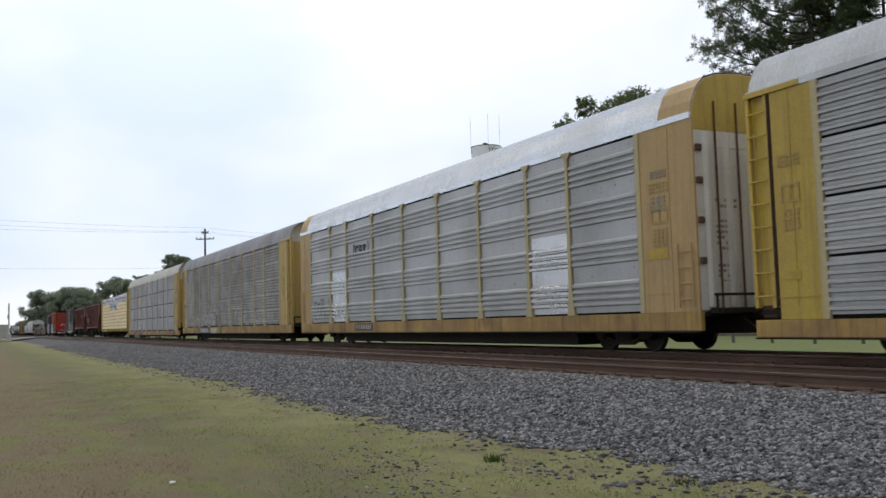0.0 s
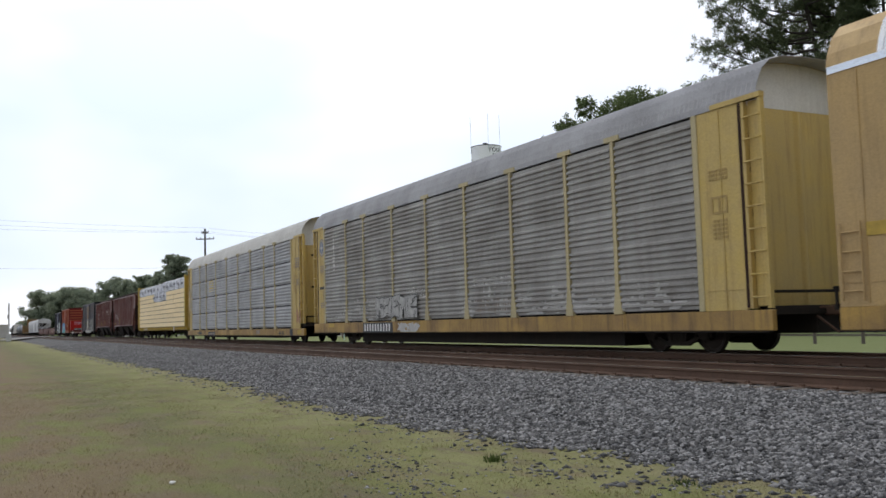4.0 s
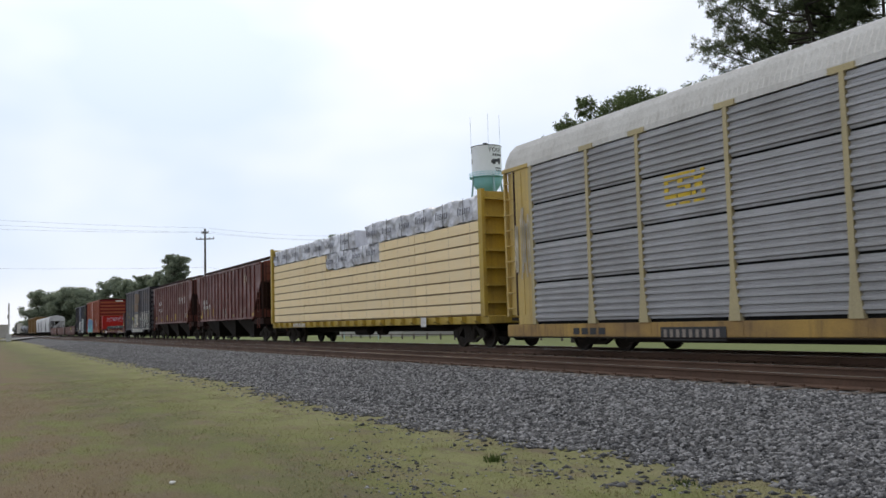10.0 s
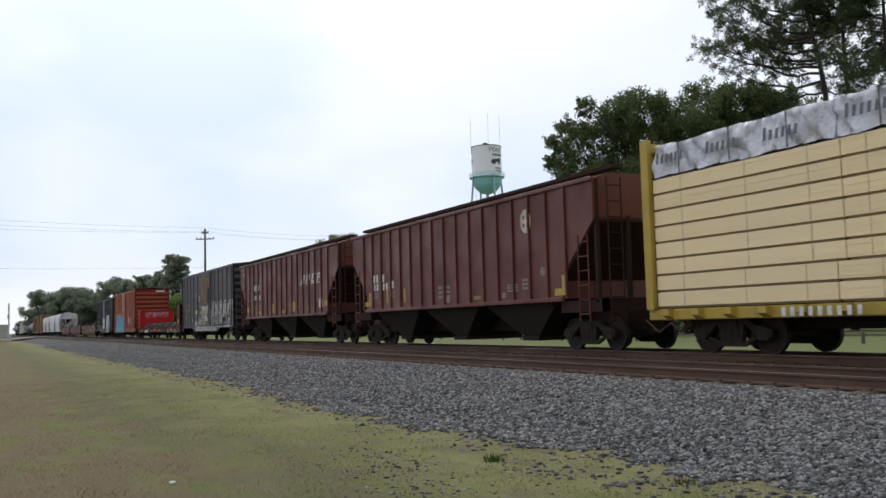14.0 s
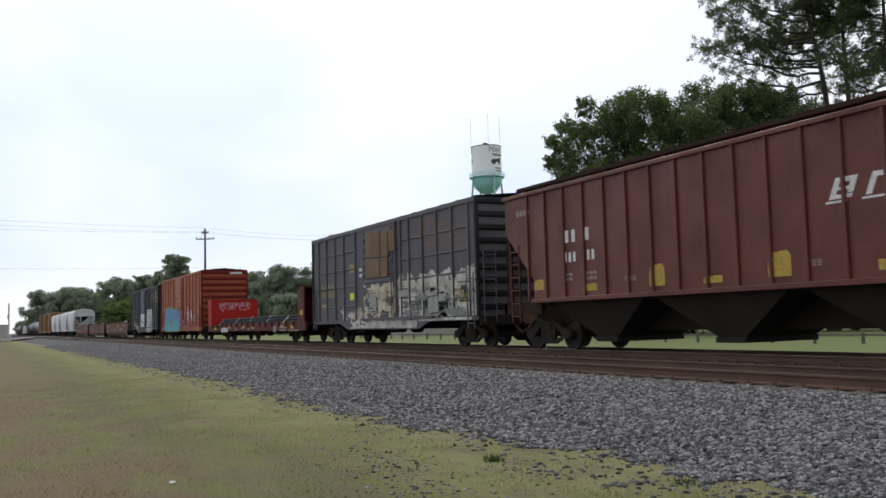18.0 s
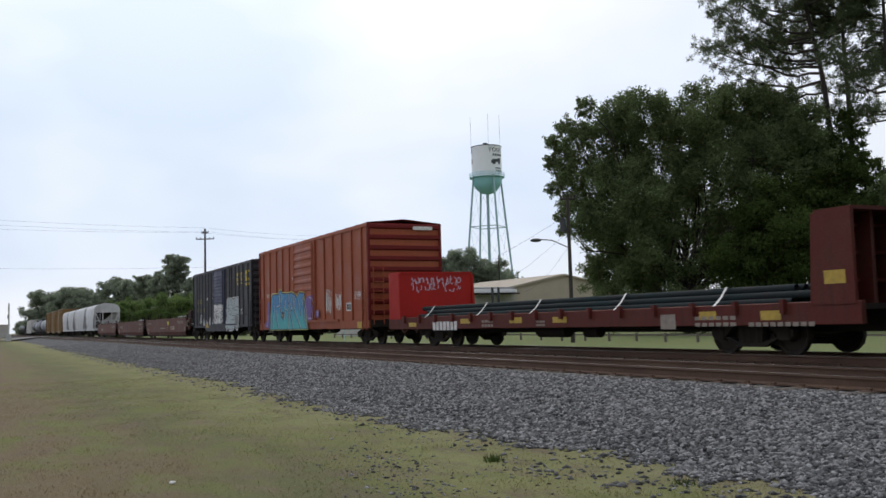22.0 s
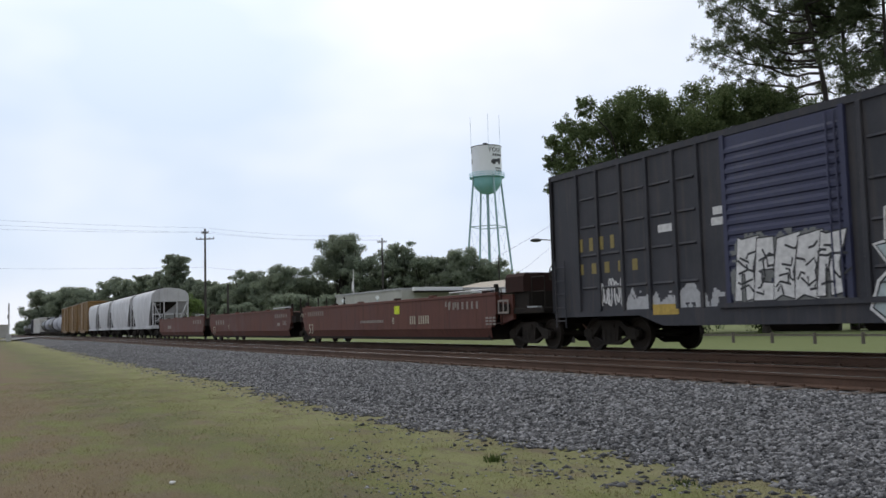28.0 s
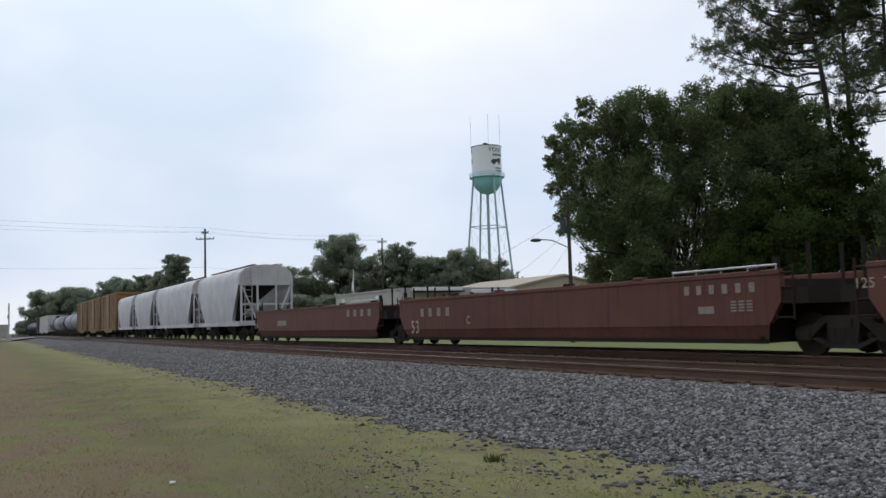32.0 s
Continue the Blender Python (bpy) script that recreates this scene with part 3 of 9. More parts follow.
def autorack(front, rear, label, kind, panel, post, frame_mat, roof, end_mat, ladder_ends, sill_mat, cap_mat=None, cap_z=4.4):
    e, half = car("autorack_car", label, "freight car", front, rear)
    SURFACE[e.name] = (SIDE - 0.006, 0, 0, 0)
    # side sills and deck; the slatted cars have a low sill with a dark slot above it
    sill_lo, sill_hi = (0.37, 0.70) if kind == "rows" else (0.50, 0.90)
    foot = sill_hi + (0.06 if kind == "rows" else 0.05)
    for s in (-1, 1):
        bm = bmesh.new()
        box(bm, -half, half, s * HW - (0.0 if s < 0 else 0.12), s * HW + (0.12 if s < 0 else 0.0), sill_lo, sill_hi)
        bevel(bm, 0.015)
        part("side_sill", bm, sill_mat, e, "scuffed side sill")
    bm = bmesh.new()
    box(bm, -half + 0.05, half - 0.05, -HW + 0.13, HW - 0.13, 0.80, 0.90)
    part("deck", bm, UNDER, e)
    centre_sill(e, half, 0.42, 0.80)
    bm = bmesh.new()
    box(bm, -half + 4.9, half - 4.9, -1.25, 1.25, 0.15 if kind != "rows" else 0.24, 0.80)
    part("underframe", bm, UNDER, e, "black underframe between the trucks")
    # panels, near side each its own, far side one wall
    top = 5.0
    for a, b in zip(POSTS, POSTS[1:]):
        if kind == "rows":
            hgt = (top - foot) / 4
            for r in range(4):
                z0 = foot + r * hgt
                rb = [(z0 + 0.13 + k * 0.157, 0.105) for k in range(6)]
                part("side_panel", rib_panel(a + 0.07, b - 0.07, z0 + 0.02, z0 + hgt - 0.035, SIDE + 0.02, rb), panel, e)
        else:
            rb = []
            if kind == "groups":
                for g in range(4):
                    rb += [(1.17 + g * 1.0 + k * 0.155, 0.13) for k in range(4)]
            else:
                for g in range(5):
                    rb += [(1.08 + g * 0.79 + k * 0.142, 0.105) for k in range(5)]
            if kind == "groups" and (6.6 < a < 6.7 or -9.2 < a < -9.1):
                # two bays with a newer, brighter lower sheet
                part("side_panel", rib_panel(a + 0.06, b - 0.06, foot, 3.0, SIDE + 0.02, [r for r in rb if r[0] < 2.9]), BRIGHT_PANEL, e, "newer bright sheet")
                part("side_panel", rib_panel(a + 0.06, b - 0.06, 3.0, top - 0.02, SIDE + 0.02, [r for r in rb if r[0] > 3.1]), panel, e)
            else:
                part("side_panel", rib_panel(a + 0.085, b - 0.085, foot, top - 0.05, SIDE + 0.02, rb), panel, e)
            bm = bmesh.new()
            for z in ((1.83, 1.95, 2.83, 2.95, 3.83, 3.95, 4.82) if kind == "groups" else (1.68, 2.47, 3.26, 4.05, 4.84)):
                nb = int((b - a) / 0.5)
                for q in range(nb):
                    xq = a + (b - a) * (q + 0.5) / nb + random.uniform(-0.03, 0.03)
                    if random.random() < 0.6:
                        box(bm, xq - 0.008, xq + 0.008, SIDE + 0.010, SIDE + 0.024, z - 0.01, z + 0.008 + random.uniform(0, 0.015))
            tagged(part("bolts", bm, RUST, e), kind="stuff")
    # black sheet added behind the panels to give the gaps their shade
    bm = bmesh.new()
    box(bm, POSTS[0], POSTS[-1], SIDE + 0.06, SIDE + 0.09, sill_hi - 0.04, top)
    part("shade_backing", bm, GAP_SHADE, e)
    part("far_side_wall", rib_panel(POSTS[0], POSTS[-1], 0.95, top, HW - 0.02, [(1.2 + k * 0.3, 0.15) for k in range(12)]), panel, e)
    for x in POSTS[1:-1]:
        bm = bmesh.new()
        extrude_poly(bm, [(x - 0.055, top), (x - 0.065, 1.55), (x - 0.16, sill_hi), (x + 0.16, sill_hi), (x + 0.065, 1.55), (x + 0.055, top)], "y", SIDE - 0.035, SIDE + 0.06)
        if kind == "groups":
            extrude_poly(bm, [(x - 0.05, top - 0.14), (x + 0.05, top - 0.14), (x + 0.22, top + 0.04), (x - 0.22, top + 0.04)], "y", SIDE - 0.042, SIDE + 0.05)
        else:
            box(bm, x - 0.28, x + 0.28, SIDE - 0.04, SIDE + 0.05, top - 0.02, top + 0.10)
        part("side_post", bm, post, e)
    for x in (POSTS[0], POSTS[-1]):
        bm = bmesh.new()
        box(bm, x - 0.085, x + 0.075, SIDE - 0.022, SIDE + 0.06, sill_hi, top)
        bevel(bm, 0.01)
        part("end_post", bm, post, e)
    # drip plates, scuffed pull plates and grab irons along the sill
    for x in POSTS[1:-1]:
        bm = bmesh.new()
        box(bm, x - 0.2, x + 0.2, SIDE - 0.008, SIDE, sill_lo + 0.04, sill_hi - 0.03)
        part("sill_plate", bm, sill_mat, e)
    bm = bmesh.new()
    box(bm, -half + 0.02, half - 0.02, SIDE - 0.045, SIDE + 0.02, sill_lo - 0.03, sill_lo)
    part("sill_flange", bm, UNDER, e, "grimy lower flange")
    bm = bmesh.new()
    box(bm, -half + 0.05, half - 0.05, SIDE - 0.012, SIDE + 0.1, top, top + 0.13)
    box(bm, -half + 0.05, half - 0.05, HW - 0.1, HW + 0.012, top, top + 0.13)
    part("top_rail", bm, roof if kind != "groups" else roof, e)
    # corrugated roof
    arc = [(-HW, 5.12), (-HW + 0.06, 5.33), (-HW + 0.20, 5.60), (-HW + 0.42, 5.80), (-HW + 0.75, 5.90), (-0.3, 5.95)]
    if kind == "groups":
        arc = [(a, 5.12 + 1.16 * (b - 5.12)) for a, b in arc]
    arc += [(-a, b) for a, b in arc[::-1]]
    x_a, x_b = (-half + 0.12, half - 0.12) if kind != "groups" else (-half + 1.05, half - 1.05)
    steps = int((x_b - x_a) / 0.034)
    rows = []
    for i in range(steps + 1):
        x = x_a + (x_b - x_a) * i / steps
        o = (0.0, 0.022, 0.0, -0.022)[i % 4]
        rows.append([(x, a * (1 + o / 2), b + (o if 0 < j < len(arc) - 1 else 0)) for j, (a, b) in enumerate(arc)])
    bm = bmesh.new()
    sheet(bm, rows)
    part("roof", bm, roof, e, "corrugated arched roof")
    # ends
    for s in (-1, 1):
        x_end = s * half
        x_edge = POSTS[-1] if s > 0 else POSTS[0]
        for side in (-1, 1):
            bm = bmesh.new()
            xa, xb = sorted((x_edge + s * 0.05, x_end - s * (0.63 if ladder_ends else 0.02)))
            y = side * (HW - 0.005)
            box(bm, xa, xb, min(y, y - side * 0.06), max(y, y - side * 0.06), sill_hi, 5.05)
            bevel(bm, 0.008)
            xm = xa + (xb - xa) * (0.56 if s > 0 else 0.44)
            for xq, zq, wq, hq in ((xm, 2.95, 0.012, 4.0), (xm, sill_hi + 0.42, xb - xa - 0.1, 0.02)):
                box(bm, xq - wq / 2, xq + wq / 2, min(y + side * 0.014, y - side * 0.02), max(y + side * 0.014, y - side * 0.02), zq - hq / 2, zq + hq / 2)
            part("end_side_panel", bm, frame_mat, e, "plain painted end panel")
        # end closure
        bm = bmesh.new()
        ring = [(-HW + 0.02, 0.93), *[(a * 0.99, b - 0.02) for a, b in arc], (HW - 0.02, 0.93)]
        xa = x_end - s * (0.62 if ladder_ends else 0.06)
        extrude_poly(bm, ring, "x", xa - 0.03, xa + 0.03)
        door = part("end_door", bm, end_mat, e, "tall folded end doors")
        if cap_mat:
            bm = bmesh.new()
            ring = [(-HW + 0.025, cap_z), *[(a * 0.985, b - 0.03) for a, b in arc], (HW - 0.025, cap_z)]
            extrude_poly(bm, ring, "x", xa + s * 0.03 - 0.006, xa + s * 0.03 + 0.006)
            part("end_cap", bm, cap_mat, door, "differently painted upper end")
        for yy in (-0.95, -0.32, 0.32, 0.95) if kind == "groups" else ():
            bm = bmesh.new()
            rod(bm, (xa + s * 0.05, yy, 0.95), (xa + s * 0.05, yy, 5.4), 0.024, 8)
            part("door_bar", bm, RUST, door)
        # folded leaves: upright creases, hinge blocks and rust at the foot
        for yy in (-1.22, -0.62, 0.0, 0.62, 1.22) if kind == "groups" else (-1.3, 0.0, 1.3):
            bm = bmesh.new()
            extrude_poly(bm, [(yy - 0.10, 0.0), (yy - 0.03, 0.05), (yy + 0.03, 0.05), (yy + 0.10, 0.0)], "z", 1.0, cap_z - 0.02 if cap_mat else 5.3)
            for v in bm.verts:
                v.co = (xa + s * (0.031 + v.co.y), v.co.x, v.co.z)
            bmesh.ops.recalc_face_normals(bm, faces=bm.faces[:])
            part("door_fold", bm, end_mat, door)
        for zz in (1.9, 2.75, 3.6, 4.3):
            bm = bmesh.new()
            box(bm, min(xa, xa + s * 0.09), max(xa, xa + s * 0.09), -1.52, -1.36, zz, zz + 0.14)
            bevel(bm, 0.015)
            part("hinge", bm, RUST, door)
        bm = bmesh.new()
        box(bm, min(xa, xa + s * 0.4), max(xa, xa + s * 0.4), -1.3, 1.3, 0.86, 0.97)
        rod(bm, (xa + s * 0.3, -1.4, 1.25), (xa + s * 0.3, 1.4, 1.25), 0.03, 8)
        for yy in (-1.35, 1.35):
            rod(bm, (xa + s * 0.3, yy, 0.9), (xa + s * 0.3, yy, 1.25), 0.03, 6)
        part("end_platform", bm, UNDER, e, "grimy end platform with rail")
        for zz in (1.5, 3.0, 4.4) if kind == "groups" else (1.1,):
            bm = bmesh.new()
            box(bm, min(xa, xa + s * 0.045), max(xa, xa + s * 0.045), -1.4, 1.4, zz, zz + 0.03)
            part("door_bar", bm, end_mat, door)
        if kind == "groups":
            bm = bmesh.new()
            rows = []
            for x in sorted((x_end - s * 0.03, x_end - s * 1.07)):
                rows.append([(x, a * 1.004, b + 0.012) for a, b in arc])
            sheet(bm, rows)
            part("roof_cap", bm, TAN, e, "plain tan roof end cap")
            ladder(e, x_end - s * 0.35, SIDE - 0.05, 1.0, 2.35, 0.42, 4, frame_mat)
        else:
            # open ladder frame at the corners
            for side in (-1, 1):
                bm = bmesh.new()
                for xx in (x_end - s * 0.06, x_end - s * 0.5):
                    box(bm, xx - 0.04, xx + 0.04, side * (HW - 0.05) - 0.05, side * (HW - 0.05) + 0.05, 0.93, 5.02)
                box(bm, min(x_end, x_end - s * 1.35), max(x_end, x_end - s * 1.35), side * (HW - 0.03) - 0.06, side * (HW - 0.03) + 0.06, 5.0, 5.10)
                for k in range(9):
                    z = 1.15 + k * 0.44
                    rod(bm, (x_end - s * 0.06, side * (HW + 0.02), z), (x_end - s * 0.5, side * (HW + 0.02), z), 0.018, 6)
                part("corner_ladder", bm, frame_mat, e)
                y_in = side * (HW - 0.13)
                bm = bmesh.new()
                box(bm, min(x_end - s * 0.1, x_end - s * 0.46), max(x_end - s * 0.1, x_end - s * 0.46), y_in - 0.015, y_in + 0.015, 0.98, 5.0)
                part("ladder_back", bm, frame_mat, e)
                # solid dark strip added in place of the shade beside the door
                bm = bmesh.new()
                box(bm, min(x_end - s * 0.545, x_end - s * 0.62), max(x_end - s * 0.545, x_end - s * 0.62), side * (HW - 0.05) - 0.052, side * (HW - 0.05) + 0.052, 0.95, 4.98)
                part("door_gap", bm, SHADE_GRIME, e, "dark strip for the shaded gap beside the end door")
    coupler(e, half)
    bogies(e, (-half + 3.35, half - 3.35))
    return e, half


YELLOW_END = YELLOW
SILL = paint("scuffed_yellow_sill", (0.44, 0.265, 0.06), (0.25, 0.155, 0.07), (0.085, 0.05, 0.032), 0.65, streak=0.85, patch=1.1)
PALEYELLOW = paint("faded_golden_yellow", (0.55, 0.385, 0.105), (0.50, 0.37, 0.15), (0.22, 0.125, 0.05), 0.6, streak=0.55, patch=1.3)
BRIGHT_PANEL = paint("bright_new_sheet", (0.58, 0.58, 0.58), (0.52, 0.52, 0.52), (0.4, 0.4, 0.4), 0.25, 0.8, streak=0.3)
ROOF_BRIGHT = paint("roof_bright", (0.72, 0.73, 0.75), (0.63, 0.64, 0.65), (0.4, 0.38, 0.36), 0.25, 0.85, streak=0.15)
rack0, h0 = autorack(13.9, -12.96, "autorack car with silver slatted panels and yellow ends", "rows", SILVER, POST, YELLOW, ROOF, YELLOW_END, True, SILL)
rack1, h1 = autorack(-14.45, -40.9, "autorack car with ribbed silver panels and faded tan ends", "groups", SILVER, POST, TAN, ROOF_BRIGHT, WHITE, False, SILL, YELLOW, 4.75)
rack2, h2 = autorack(-42.4, -68.9, "weathered grey autorack car with yellow posts and graffiti", "full", DULL, POST, PALEYELLOW, ROOF_DARK, PALEYELLOW, True, SILL, WHITE, 4.95)
rack3, h3 = autorack(-70.4, -96.8, "grey slatted autorack car with white roof and yellow posts", "rows", GREY, POST, PALEYELLOW, WHITE, PALEYELLOW, True, SILL, WHITE, 4.62)


def lumber_car(front, rear):
    e, half = car("lumber_flatcar", "yellow centerbeam flatcar stacked with wrapped pale lumber", "freight car", front, rear)
    bm = bmesh.new()
    box(bm, -half, half, -1.45, 1.45, 0.74, 0.98)
    bevel(bm, 0.02)
    part("deck", bm, YELLOW, e)
    bm = bmesh.new()
    extrude_poly(bm, [(-1.6, 0.975), (-1.6, 0.84), (-1.45, 0.76), (-1.45, 0.975)], "x", 0, 0.22)
    pocket = mesh_of("stake_pocket", bm)
    k = -half + 0.6
    while k < half - 0.5:
        put("stake_pocket", pocket, YELLOW, e, at=pose(k, 0, 0))
        k += 0.92
    centre_sill(e, half, 0.5, 0.76)
    # end bulkheads and centre beam
    for s in (-1, 1):
        bm = bmesh.new()
        x = s * (half - 0.18)
        for y in (-1.5, 1.5):
            box(bm, x - 0.12, x + 0.12, y - 0.06, y + 0.06, 0.98, 4.8)
        box(bm, x - 0.06, x + 0.0, -1.5, 1.5, 0.98, 4.75)
        bulk = part("end_bulkhead", bm, YELLOW, e, "yellow ribbed end bulkhead")
        for k in range(7):
            z = 1.35 + k * 0.52
            bm = bmesh.new()
            box(bm, min(x, x + s * 0.2), max(x, x + s * 0.2), -1.44, 1.44, z, z + 0.07)
            part("rib", bm, YELLOW, bulk)
        for y in (-0.5, 0.5):
            bm = bmesh.new()
            box(bm, min(x, x + s * 0.17), max(x, x + s * 0.17), y - 0.05, y + 0.05, 0.98, 4.75)
            part("upright", bm, YELLOW, bulk)
    bm = bmesh.new()
    box(bm, -half + 0.3, half - 0.3, -0.12, 0.12, 4.45, 4.72)
    for k in range(12):
        x = -half + 1.0 + k * (2 * half - 2.0) / 11
        box(bm, x - 0.1, x + 0.1, -0.1, 0.1, 0.98, 4.5)
    part("centre_beam", bm, YELLOW, e)
    coupler(e, half)
    bogies(e, (-half + 2.05, half - 2.05))
    return e, half


lumber, hl = lumber_car(-98.1, -120.6)


def hopper(front, rear, material, label, ribs=17, h_top=4.25, trucks=1.5, short=False, turning=True):
    e, half = car("covered_hopper_car", label, "freight car", front, rear)
    zt, zb = h_top, 1.35
    bm = bmesh.new()
    xi = 0.35
    # side seen flat: full at the top, cut back at the ends by the slope sheets
    outline = [(-half + xi, zt), (half - xi, zt), (half - xi, zt - 1.0), (half - 1.75, zb + 0.55), (half - 1.75, zb), (-half + 1.75, zb), (-half + 1.75, zb + 0.55), (-half + xi, zt - 1.0)]
    extrude_poly(bm, outline, "y", -HW + 0.03, HW - 0.03)
    body = part("body", bm, material, e)
    for k in range(ribs):
        x = -half + 1.55 + k * (2 * half - 3.1) / (ribs - 1)
        for y in (-HW, HW):
            bm = bmesh.new()
            box(bm, x - 0.035, x + 0.035, y - 0.03, y + 0.03, zb - 0.02, zt - 0.04)
            bevel(bm, 0.01)
            part("side_post", bm, material, e)
    SURFACE[e.name] = (-HW + 0.03, 0, 0, 0)
    for s in (-1, 1):
        for xe, z0, z1 in ((half - 0.3, zt - 0.05, zt + 0.05), (half - 1.7, zb - 0.08, zb + 0.03)):
            bm = bmesh.new()
            box(bm, -xe, xe, s * (HW - 0.01) - 0.055, s * (HW - 0.01) + 0.055, z0, z1)
            bevel(bm, 0.01)
            part("chord", bm, material, e)
    # roof, running board, hatches
    bm = bmesh.new()
    extrude_poly(bm, [(-HW, zt), (-1.0, zt + 0.18), (1.0, zt + 0.18), (HW, zt)], "x", -half + 0.35, half - 0.35)
    part("roof", bm, material, e)
    bm = bmesh.new()
    for y in (-1.05, 0.85):
        box(bm, -half + 0.15, half - 0.15, y - 0.0, y + 0.30, zt + 0.27, zt + 0.36)
    k = -half + 0.5
    while k < half:
        for y in (-1.0, 1.0):
            rod(bm, (k, y, zt + 0.1), (k, y, zt + 0.31), 0.015, 5)
        k += 1.5
    part("running_board", bm, SHADE_GRIME, e, "dark grimy roof walkway")
    k = -half + 1.0
    while k < half - 1.4:
        bm = bmesh.new()
        box(bm, k, k + 1.3, -0.28, 0.28, zt + 0.17, zt + 0.30)
        bevel(bm, 0.02)
        part("hatch", bm, material, e)
        k += 1.45
    # ends: slope sheet, end platform, corner posts and ladders
    for s in (-1, 1):
        # slope sheet and end frame: grime plus the end's shade in one dark colour
        bm = bmesh.new()
        xo = s * (half - 0.35)
        xi = s * (half - 2.4)
        lo = [(xo, zt - 0.95), (xo, zt - 1.05), (xi, zb - 0.2), (xi, zb)]
        extrude_poly(bm, lo, "y", -HW + 0.06, HW - 0.06)
        part("slope_sheet", bm, SHADE_GRIME, e)
        bm = bmesh.new()
        x = s * (half - 0.06)
        box(bm, min(x, x - s * 1.9), max(x, x - s * 1.9), -1.5, -1.38, 0.98, 1.28)
        box(bm, min(x, x - s * 1.9), max(x, x - s * 1.9), 1.38, 1.5, 0.98, 1.28)
        box(bm, min(x, x - s * 0.15), max(x, x - s * 0.15), -1.5, 1.5, 0.98, 1.28)
        box(bm, min(x, x - s * 2.2), max(x, x - s * 2.2), -0.32, 0.32, 0.72, 1.1)
        for y in (-1.45, 1.45):
            box(bm, x - s * 0.32 - 0.05, x - s * 0.32 + 0.05, y - 0.05, y + 0.05, 1.2, zt)
        for y in (-0.5, 0.5):
            box(bm, x - s * 0.32 - 0.05, x - s * 0.32 + 0.05, y - 0.05, y + 0.05, 1.2, zt - 0.9)
        part("end_frame", bm, SHADE_GRIME, e, "grimy end frame and platform, darkened for shade")
        ladder(e, x - s * 0.75, -HW + 0.02, 0.75, 2.9, 0.42, 6, material)
        ladder(e, x + s * 0.02, -1.15, 0.75, zt, 0.42, 9, SHADE_GRIME, axis="y")
    # hopper bays below
    centre_sill(e, half, 0.5, 1.2, False)
    bays = 2 if short else 3
    span = 2 * half - 4.2
    for k in range(bays):
        xc = -half + 2.1 + span * (k + 0.5) / bays
        w = span / bays / 2 - 0.05
        bm = bmesh.new()
        rows = [[(xc - w, -1.45, zb), (xc + w, -1.45, zb), (xc + w, 1.45, zb), (xc - w, 1.45, zb), (xc - w, -1.45, zb)],
                [(xc - 0.35, -1.0, 0.34), (xc + 0.35, -1.0, 0.34), (xc + 0.35, 1.0, 0.34), (xc - 0.35, 1.0, 0.34), (xc - 0.35, -1.0, 0.34)]]
        sheet(bm, rows)
        box(bm, xc - 0.42, xc + 0.42, -1.05, 1.05, 0.24, 0.36)
        part("hopper_bay", bm, UNDER, e, "grimy discharge hopper")
    coupler(e, half)
    bogies(e, (-half + trucks, half - trucks), turning)
    return e, half


hop5, h5 = hopper(-122.05, -138.9, HOPPER, "dark red-brown ribbed covered hopper car")
hop6, h6 = hopper(-140.0, -156.75, HOPPER, "red-brown ribbed covered hopper car with yellow reflector patches")


